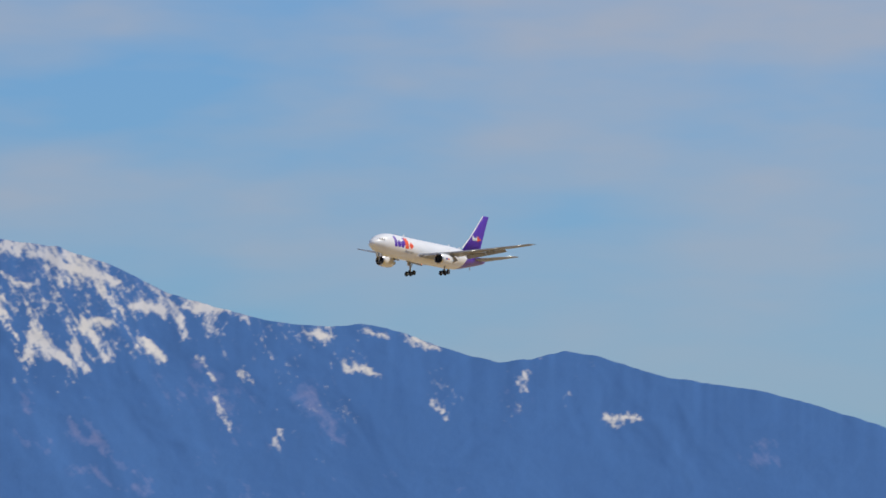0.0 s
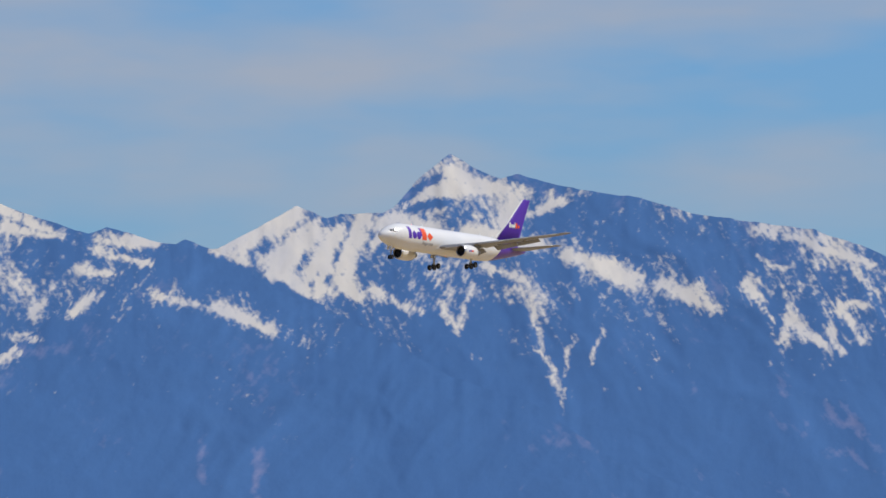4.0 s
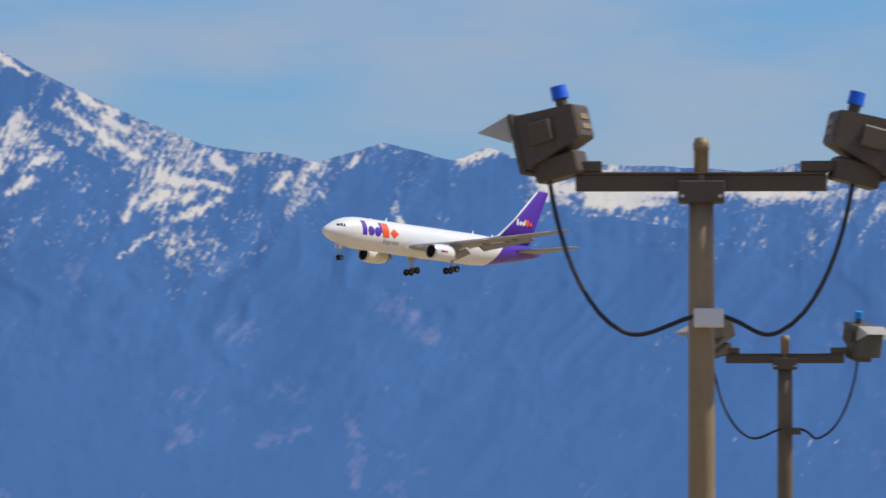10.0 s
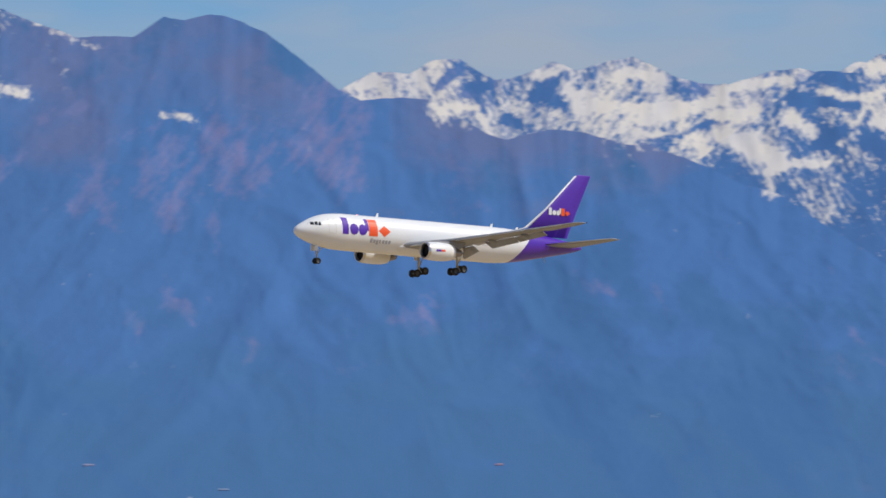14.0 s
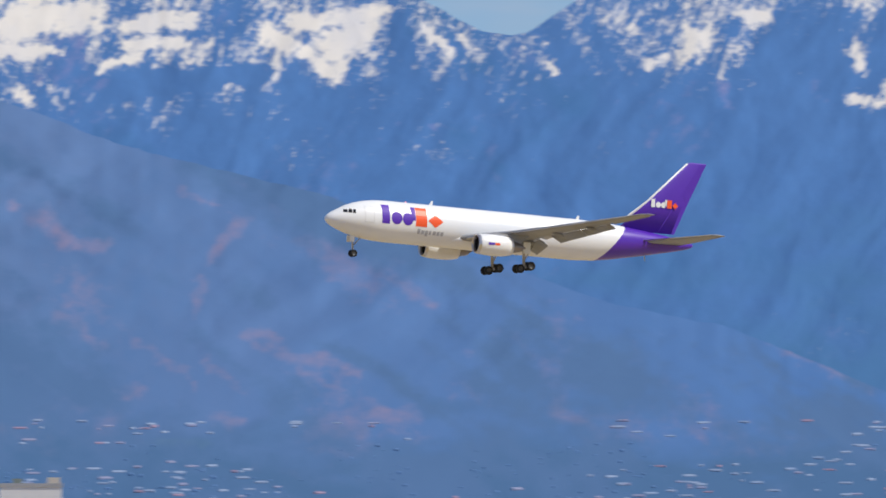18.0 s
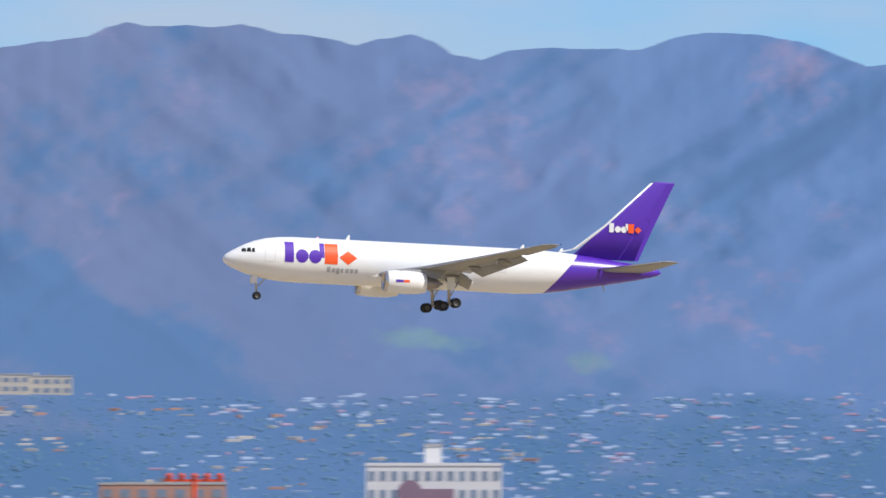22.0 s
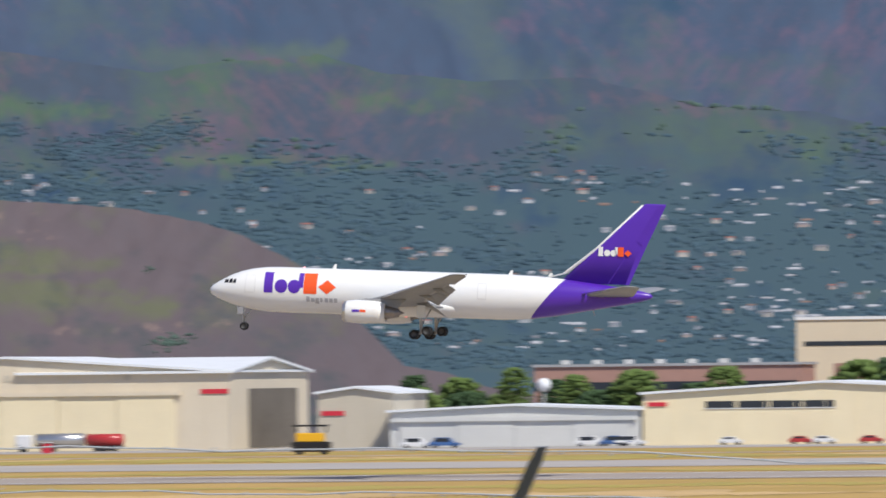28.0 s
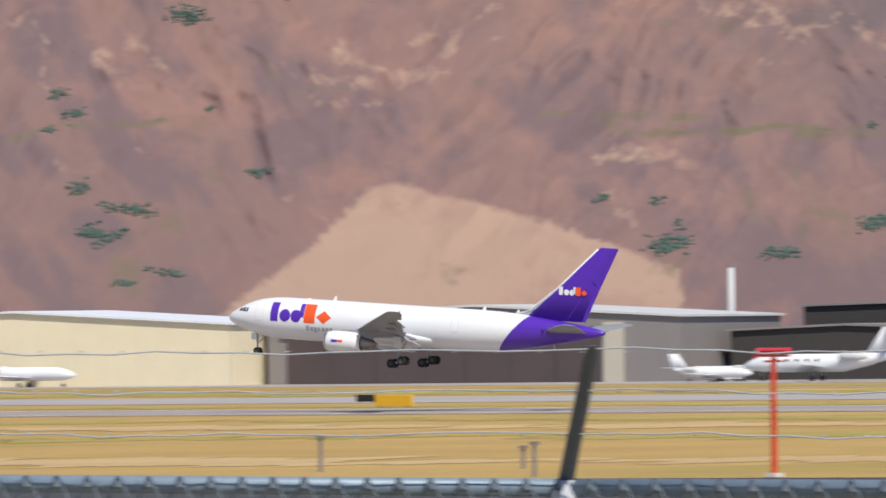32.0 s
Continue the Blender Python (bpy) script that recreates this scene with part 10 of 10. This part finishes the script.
def roofs_far(slope, az0, az1, el0, el1, n, seed, size, label, mats_of=None, storeys=0.0):
    """A far town of little pale and reddish blocks, too small to pick apart."""
    rs = np.random.RandomState(seed)
    mats_of = mats_of or HAZED_WALLS
    verts, faces, mats = [], [], []
    while len(faces) < n * 5:
        az, el = rs.uniform(az0, az1), rs.uniform(el0, el1)
        if float(fractal(np.array([az / 0.8]), np.array([el / 0.12]), seed, 3)[0]) < 0.47:
            continue
        p = slope.place(np.array([az]), np.array([slope.share(az, el)]))[0]
        w, d, h = size * rs.uniform(0.5, 2.6), size * rs.uniform(0.6, 1.0), size * (rs.uniform(0.1, 0.3) + storeys * rs.rand())
        t, pitch = radians(-az + rs.uniform(-25, 25)), 0.12 if storeys else 0.75
        c, s_, b = math.cos(t), math.sin(t), len(verts)
        for x, y, z in ((-w, -d, -2), (w, -d, -2), (w, d, -2), (-w, d, -2), (-w, -d, h), (w, -d, h), (w, d, h), (-w, d, h), (-w, 0, h + d * pitch), (w, 0, h + d * pitch)):
            verts.append((p[0] + x * c - y * s_, p[1] + x * s_ + y * c, p[2] + z))
        faces += [(b, b + 1, b + 5, b + 4), (b + 1, b + 2, b + 6, b + 9, b + 5), (b + 3, b, b + 4, b + 8, b + 7), (b + 4, b + 5, b + 9, b + 8), (b + 6, b + 7, b + 8, b + 9)]
        mats += [int(rs.choice(4, p=(0.62, 0.2, 0.06, 0.12)))] * 5
    me = bpy.data.meshes.new("town_houses")
    me.from_pydata(verts, [], faces)
    for m in mats_of:
        me.materials.append(m)
    me.polygons.foreach_set("material_index", mats)
    return tagged(new("town_houses", me), label, "houses", kind="stuff")


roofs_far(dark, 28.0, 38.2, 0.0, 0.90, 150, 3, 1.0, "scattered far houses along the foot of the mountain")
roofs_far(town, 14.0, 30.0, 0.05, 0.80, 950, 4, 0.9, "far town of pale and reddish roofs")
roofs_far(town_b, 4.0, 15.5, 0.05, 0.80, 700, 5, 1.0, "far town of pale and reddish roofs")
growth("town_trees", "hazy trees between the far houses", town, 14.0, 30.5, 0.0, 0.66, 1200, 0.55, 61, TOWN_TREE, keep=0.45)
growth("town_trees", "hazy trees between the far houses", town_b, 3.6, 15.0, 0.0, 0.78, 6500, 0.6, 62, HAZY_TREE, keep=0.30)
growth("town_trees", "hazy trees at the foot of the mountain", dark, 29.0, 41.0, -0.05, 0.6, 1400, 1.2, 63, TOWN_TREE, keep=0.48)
# wooded avenues of the city below the foothill
growth("city_trees", "dark wooded avenues below the foothill", foot, -6.5, 3.0, -0.1, 0.74, 11000, 0.55, 64, CITY_TREE, keep=0.16, spread=3)
houses(foot, -5.5, 2.2, 0.0, 0.66, 30, 21, 0.2)
roofs_far(foot, -6.0, 2.6, 0.0, 0.72, 100, 6, 0.95, "pale roofs between the city trees", [HOUSE_WALLS[3], HAZED_WALLS[0], HAZED_WALLS[1], HAZED_WALLS[3]])
BLOCK_WALLS = [HOUSE_WALLS[1], PINK_BRICK, SLATE_BLUE, HAZED_WALLS[0]]
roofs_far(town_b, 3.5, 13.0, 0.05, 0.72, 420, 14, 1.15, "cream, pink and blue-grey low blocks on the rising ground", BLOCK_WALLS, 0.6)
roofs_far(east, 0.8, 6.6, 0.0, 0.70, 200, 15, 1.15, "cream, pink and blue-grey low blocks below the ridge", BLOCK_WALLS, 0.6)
roofs_far(east, 0.8, 7.2, -0.05, 0.82, 240, 8, 1.1, "pale and pinkish blocks below the ridge", [HOUSE_WALLS[3], HAZED_WALLS[0], HAZED_WALLS[1], HAZED_WALLS[3]])
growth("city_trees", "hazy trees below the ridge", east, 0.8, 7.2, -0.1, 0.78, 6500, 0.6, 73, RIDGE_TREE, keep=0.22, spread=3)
# the row of low blocks along the foot of the ridge
random.seed(77)
for i in range(96):
    az = -2.15 + 4.5 * (i + random.uniform(-0.3, 0.3)) / 96
    el = random.uniform(0.58, 0.76) - 0.02 * abs(az)
    tower(*on_slope(foot if az < 1.1 else east, az, el, random.uniform(0.10, 0.30), random.uniform(0.035, 0.075)), 5, random.choice((PINK_BRICK, TEAL_PANEL, PINK_BRICK, HAZED_WALLS[0], HAZED_WALLS[3], PLUM_BRICK, SLATE_BLUE)), random.choice((0, 1)), random.choice((0, 4)), random.choice(("pale low block at the foot of the ridge", "pinkish low block at the foot of the ridge")))
# suburb on the green hill
growth("suburb_trees", "dense dark trees of the hillside suburb", green, -14.2, -5.0, 0.05, 1.45, 6500, 0.78, 65, SUBURB_TREE, keep=0.35, thin=0.20, spread=5)
growth("suburb_trees", "single trees between the suburb houses", green, -14.2, -5.0, 0.05, 1.2, 1800, 0.8, 165, SUBURB_TREE, keep=0.38, patch=0.2, thin=0.2)
growth("suburb_trees", "wooded valley behind the brown hill", green, -16.2, -13.0, 0.9, 1.45, 1100, 0.9, 66, SUBURB_TREE, keep=0.50, patch=0.35)
houses(green, -13.6, -5.2, 0.2, 1.22, 150, 22, 0.17, keep=0.36)
houses(green, -15.6, -13.4, 1.0, 1.4, 24, 23, 0.18)
houses(upper, -20.6, -15.9, 1.46, 1.60, 26, 25, 0.16)
roofs_far(green, -13.6, -5.2, 0.15, 1.15, 300, 7, 0.8, "little pale and grey houses among the suburb trees", [HOUSE_WALLS[3], HOUSE_ROOFS[2], HOUSE_ROOFS[0], HOUSE_ROOFS[1]])
growth("hill_scrub", "dark scrub in the folds of the green hill", green, -17.5, -5.0, 1.25, 2.0, 380, 1.0, 67, HILL_BUSH, keep=0.62, patch=0.4)
grove("hill_bushes", "dark bushes in clusters on the dry hill", bench, [red], HILL_BUSHES, 0.62, 68, HILL_BUSH, 1.2)
grove("hill_bushes", "dark bushes on the red slope", red, [], HILL_BUSHES, 0.58, 71, HILL_BUSH, 1.2)
grove("hill_bushes", "dark bushes on the upper hill", upper, [bench, red], HILL_BUSHES, 0.7, 70, HILL_BUSH, 1.2)
grove("rim_trees", "dark trees round the houses on the bench", upper, [bench, red], RIM_TREES, 0.8, 166, SUBURB_TREE, 1.4)
grove("rim_trees", "trees along the rim of the bench", bench, [red], RIM_TREES, 0.75, 69, SUBURB_TREE, 1.4)
grove("valley_trees", "dark trees in the valley behind the brown hill", green, [upper, bench], RIM_TREES, 0.9, 167, SUBURB_TREE, 1.4)
houses(bench, -21.0, -17.5, 1.40, 1.5, 8, 24, 0.19, keep=0.3)


def tree(x, y, z, h, w, seed, leaf, label, slim=False):
    t = thing("tree", label, "tree", "airport trees", at=(x, y, z))
    rs = np.random.RandomState(seed)
    bm = bmesh.new()
    tube(bm, (0, 0, -0.3), (0.1, 0, h * 0.5), w * 0.06, w * 0.035, n=8)
    for k in range(5):
        a = 2 * math.pi * k / 5 + rs.rand()
        tube(bm, (0.05, 0, h * (0.3 + 0.04 * k)), (w * 0.3 * math.cos(a), w * 0.3 * math.sin(a), h * (0.55 + 0.06 * k)), w * 0.025, w * 0.01, n=5)
    part("trunk", bm, BARK, t, "brown trunk with limbs")
    n = 560
    a, u, q = rs.uniform(0, 2 * math.pi, n), rs.rand(n), rs.rand(n) ** 0.5
    hgt = 0.28 + 0.72 * u
    rad = (np.sin(np.clip((hgt - 0.2) / 0.8, 0, 1) * math.pi * (0.9 if not slim else 1.0)) ** 0.7) * w / 2 * q * (0.8 + 0.4 * rs.rand(n))
    if slim:
        rad = (1.05 - hgt) * w / 2 * q
    p = np.stack([rad * np.cos(a), rad * np.sin(a), hgt * h], -1)
    me = clump_mesh("crown", p, rs.uniform(0.03, 0.08, n) * w, leaf, seed, flat=0.8)
    c = new("crown", me)
    c.parent = t
    return t


random.seed(12)
for i in range(15):
    tree(-340 + 4.2 * i + random.uniform(-1.5, 1.5), 1700 + random.uniform(-12, 30), 0, random.uniform(8, 14.5), random.uniform(6, 10), 300 + i, BRIGHT_TREE if i % 3 else DARK_TREE, "leafy green tree beyond the hangars")
for i, (x, y, h) in enumerate(((-262, 1745, 14), (-256, 1748, 14.5), (-575, 1690, 12), (-545, 1695, 11), (-556, 1700, 12.5), (-700, 1720, 12), (-712, 1725, 11), (-668, 1720, 13), (-560, 1680, 10.5))):
    tree(x, y, 0, h, h * 0.8, 330 + i, DARK_TREE if i % 2 else BRIGHT_TREE, "leafy tree behind the airport buildings")
for i, (az, r, h, slim, leaf) in enumerate(((-1.05, 1540, 8.5, False, BRIGHT_TREE), (-0.65, 1545, 8.0, False, BRIGHT_TREE), (-1.45, 1545, 7.5, False, BRIGHT_TREE), (1.15, 1480, 11.5, False, DARK_TREE), (1.45, 1490, 9.0, False, DARK_TREE), (-2.2, 1580, 9.0, False, BRIGHT_TREE),
                                          (0.55, 1500, 8.0, True, DARK_TREE), (9.05, 1200, 10.0, False, BRIGHT_TREE), (10.4, 1350, 8.5, False, DARK_TREE), (11.1, 1350, 8.0, False, DARK_TREE), (4.0, 1480, 8.5, False, BRIGHT_TREE), (2.2, 1500, 7.5, False, BRIGHT_TREE), (-1.9, 1560, 8.0, True, DARK_TREE), (9.6, 1360, 7.5, False, BRIGHT_TREE))):
    p = at_polar(az, r, 0)
    tree(*p, h, h * (0.55 if slim else 0.95), 350 + i, leaf, "leafy tree among the low town buildings", slim)
random.seed(31)
LOW_MATS = [HOUSE_WALLS[0], HOUSE_WALLS[1], HOUSE_WALLS[2], PINK_BRICK, PLUM_BRICK, WHITE_WALL, BEIGE_LOW, SLATE]
for i in range(90):
    az, r = random.uniform(-4.5, 13.5), random.uniform(1650, 2550)
    h = random.uniform(4, 8) + (r - 1650) / 900 * 12
    tower(r * math.sin(radians(az)), r * math.cos(radians(az)), -az + random.uniform(-12, 12), random.uniform(9, 26), h, 0.0, 12, random.choice(LOW_MATS), random.choice((0, 1, 2)), random.choice((0, 4, 5)), random.choice(("low flat-roofed town building", "plain small commercial building", "pale low-rise block in the city")))
# close-set little roofs and walls between the towers
rs = np.random.RandomState(88)
verts, faces, mats = [], [], []
for i in range(2200):
    az, r = rs.uniform(-6.0, 13.5), rs.uniform(1800, 2560)
    up = (r - 1800) / 760 + rs.normal(0, 0.12)
    top = max(2.0, 12 + r * math.tan(radians((-0.24 + 0.56 * up) if 2.4 < az < 7.6 else (-0.35 + 0.38 * up))))
    w, d = 0.8 + 2.6 * rs.rand() ** 1.5, rs.uniform(1.5, 4)
    c, s_, b = math.cos(radians(-az)), math.sin(radians(-az)), len(verts)
    px, py = r * math.sin(radians(az)), r * math.cos(radians(az))
    for z in (0.0, top):
        for x, y in ((-w, -d), (w, -d), (w, d), (-w, d)):
            verts.append((px + x * c - y * s_, py + x * s_ + y * c, z))
    faces += [(b + 4, b + 5, b + 6, b + 7), (b, b + 1, b + 5, b + 4), (b + 1, b + 2, b + 6, b + 5), (b + 2, b + 3, b + 7, b + 6), (b + 3, b, b + 4, b + 7)]
    k = int(rs.choice(8, p=(0.24, 0.14, 0.13, 0.15, 0.13, 0.1, 0.1, 0.01)))
    mats += [int(rs.choice((0, 8)))] + [k] * 4
me = bpy.data.meshes.new("town_roofs")
me.from_pydata(verts, [], faces)
for m in (HOUSE_WALLS[0], HOUSE_WALLS[1], PINK_BRICK, HAZED_WALLS[0], HAZED_WALLS[1], PLUM_BRICK, SLATE_BLUE, ORANGE_TILE, ROOF_GREY):
    me.materials.append(m)
me.polygons.foreach_set("material_index", mats)
tagged(new("town_roofs", me), "close-set low white, pink and grey town roofs", "houses", kind="stuff")

CRANE_RED = paint("red_crane_steel", (0.62, 0.06, 0.05), 0.5, vary=0.1)
for az, el, r, span, rz, lab in ((5.35, 0.205, 2100, 17.0, 8, "red tower crane with a long level jib"), (7.55, 0.11, 2150, 10.0, -12, "red tower crane above the hotel roof"), (1.6, 0.14, 2060, 9.0, 10, "red tower crane beside the white store")):
    p = at_polar(az, r, 0.0)
    top = 12 + r * math.tan(radians(el))
    cr = thing("tower_crane", lab, "crane", "tower cranes", at=p, rz=-az + rz)
    bm = bmesh.new()
    for sx, sy in ((-0.35, -0.35), (0.35, -0.35), (0.35, 0.35), (-0.35, 0.35)):
        tube(bm, (sx, sy, 0), (sx, sy, top), 0.07, n=4)
    for k in range(int(top / 1.5)):
        tube(bm, (-0.35, -0.35, 1.5 * k), (0.35, -0.35, 1.5 * k + 1.5), 0.05, n=4)
    part("mast", bm, WHITE_BAND, cr, "pale lattice mast")
    bm = bmesh.new()
    for dz, dy in ((0, -0.3), (0, 0.3), (0.55, 0)):
        tube(bm, (-span * 0.32, dy, top + dz), (span, dy, top + dz), 0.1, n=4)
    for k in range(int(span / 1.2)):
        tube(bm, (1.2 * k, -0.3, top), (1.2 * k + 0.6, 0, top + 0.55), 0.06, n=4)
    part("jib", bm, CRANE_RED, cr, "red lattice jib")
    part("counterweight", boxes((-span * 0.32, -span * 0.22, -0.5, 0.5, top - 0.9, top)), WHITE_WALL, cr)
    part("cab", boxes((0.4, 1.3, -0.5, 0.5, top - 1.2, top - 0.1)), CRANE_RED, cr)

rs = np.random.RandomState(91)
n = 4000
az, r = rs.uniform(-5, 14, n), rs.uniform(1800, 2600, n)
zz = rs.uniform(0.5, 4, n) + np.maximum(0, (r - 2100) / 500 * 9 * rs.rand(n))
ob = new("street_trees", clump_mesh("street_trees", np.stack([r * np.sin(np.radians(az)), r * np.cos(np.radians(az)), zz], -1), rs.uniform(0.4, 1.05, n), STREET_TREE, 92))
tagged(ob, "street trees between the city blocks", "trees", kind="stuff")


# time, x of the nose, height of the nose, pitch
FLIGHT = [
    (0, 1919.29, 120.29, 3.56), (0.5, 1881.60, 118.43, 3.43), (1, 1843.79, 116.64, 3.31),
    (1.5, 1806.06, 114.85, 3.19), (2, 1768.36, 113.12, 3.07), (2.5, 1730.45, 111.38, 2.94),
    (3, 1692.23, 109.52, 2.82), (3.5, 1653.57, 107.68, 2.70), (5.5, 1499.98, 100.45, 2.21),
    (6, 1461.05, 98.43, 2.09), (6.5, 1422.19, 96.44, 2.37), (7, 1383.59, 94.41, 2.65),
    (7.5, 1345.21, 92.39, 2.93), (8, 1306.85, 90.24, 3.21), (8.5, 1268.42, 88.01, 3.49),
    (9, 1229.74, 85.84, 3.77), (9.5, 1191.06, 83.82, 3.83), (10, 1152.28, 81.51, 3.88),
    (10.5, 1113.24, 79.35, 3.93), (11, 1074.08, 77.32, 3.98), (11.5, 1034.87, 75.61, 3.72),
    (12, 995.70, 74.10, 3.46), (12.5, 956.55, 72.44, 3.20), (13, 917.33, 70.71, 2.93),
    (13.5, 878.08, 69.44, 2.72), (14, 838.95, 68.13, 2.52), (14.5, 799.89, 66.23, 2.31),
    (15, 760.85, 64.28, 2.10), (15.5, 722.00, 62.63, 2.53), (17.5, 568.42, 56.74, 4.24),
    (18, 529.73, 55.51, 4.07), (18.5, 491.03, 54.15, 3.89), (19, 452.31, 52.80, 3.72),
    (19.5, 413.61, 51.60, 3.56), (20, 374.71, 49.93, 3.40), (20.5, 335.82, 48.39, 3.24),
    (21, 297.15, 46.99, 3.06), (21.5, 258.36, 45.59, 2.82), (22, 219.38, 44.13, 2.53),
    (22.5, 180.40, 42.54, 2.22), (23, 141.47, 40.80, 1.94), (23.5, 102.61, 39.05, 1.71),
    (24, 63.79, 37.27, 1.58), (24.5, 25.06, 35.43, 1.53), (25, -13.65, 33.54, 1.55),
    (25.5, -52.33, 31.63, 1.61), (27.5, -207.73, 24.39, 2.45), (28, -246.58, 22.80, 2.61),
    (28.5, -285.26, 21.25, 2.77), (29, -323.82, 19.78, 2.96), (29.3, -346.96, 18.94, 3.07),
    (30, -401.02, 17.11, 3.35), (30.3, -424.20, 16.38, 3.46), (31, -478.33, 14.75, 3.68),
    (31.5, -517.11, 13.74, 3.81), (32, -555.97, 12.55, 3.92),
]


def motions():
    walk(aircraft, [(t, pose(x, 1119.0, z, 0, p, 0)) for t, x, z, p in FLIGHT])


motions()
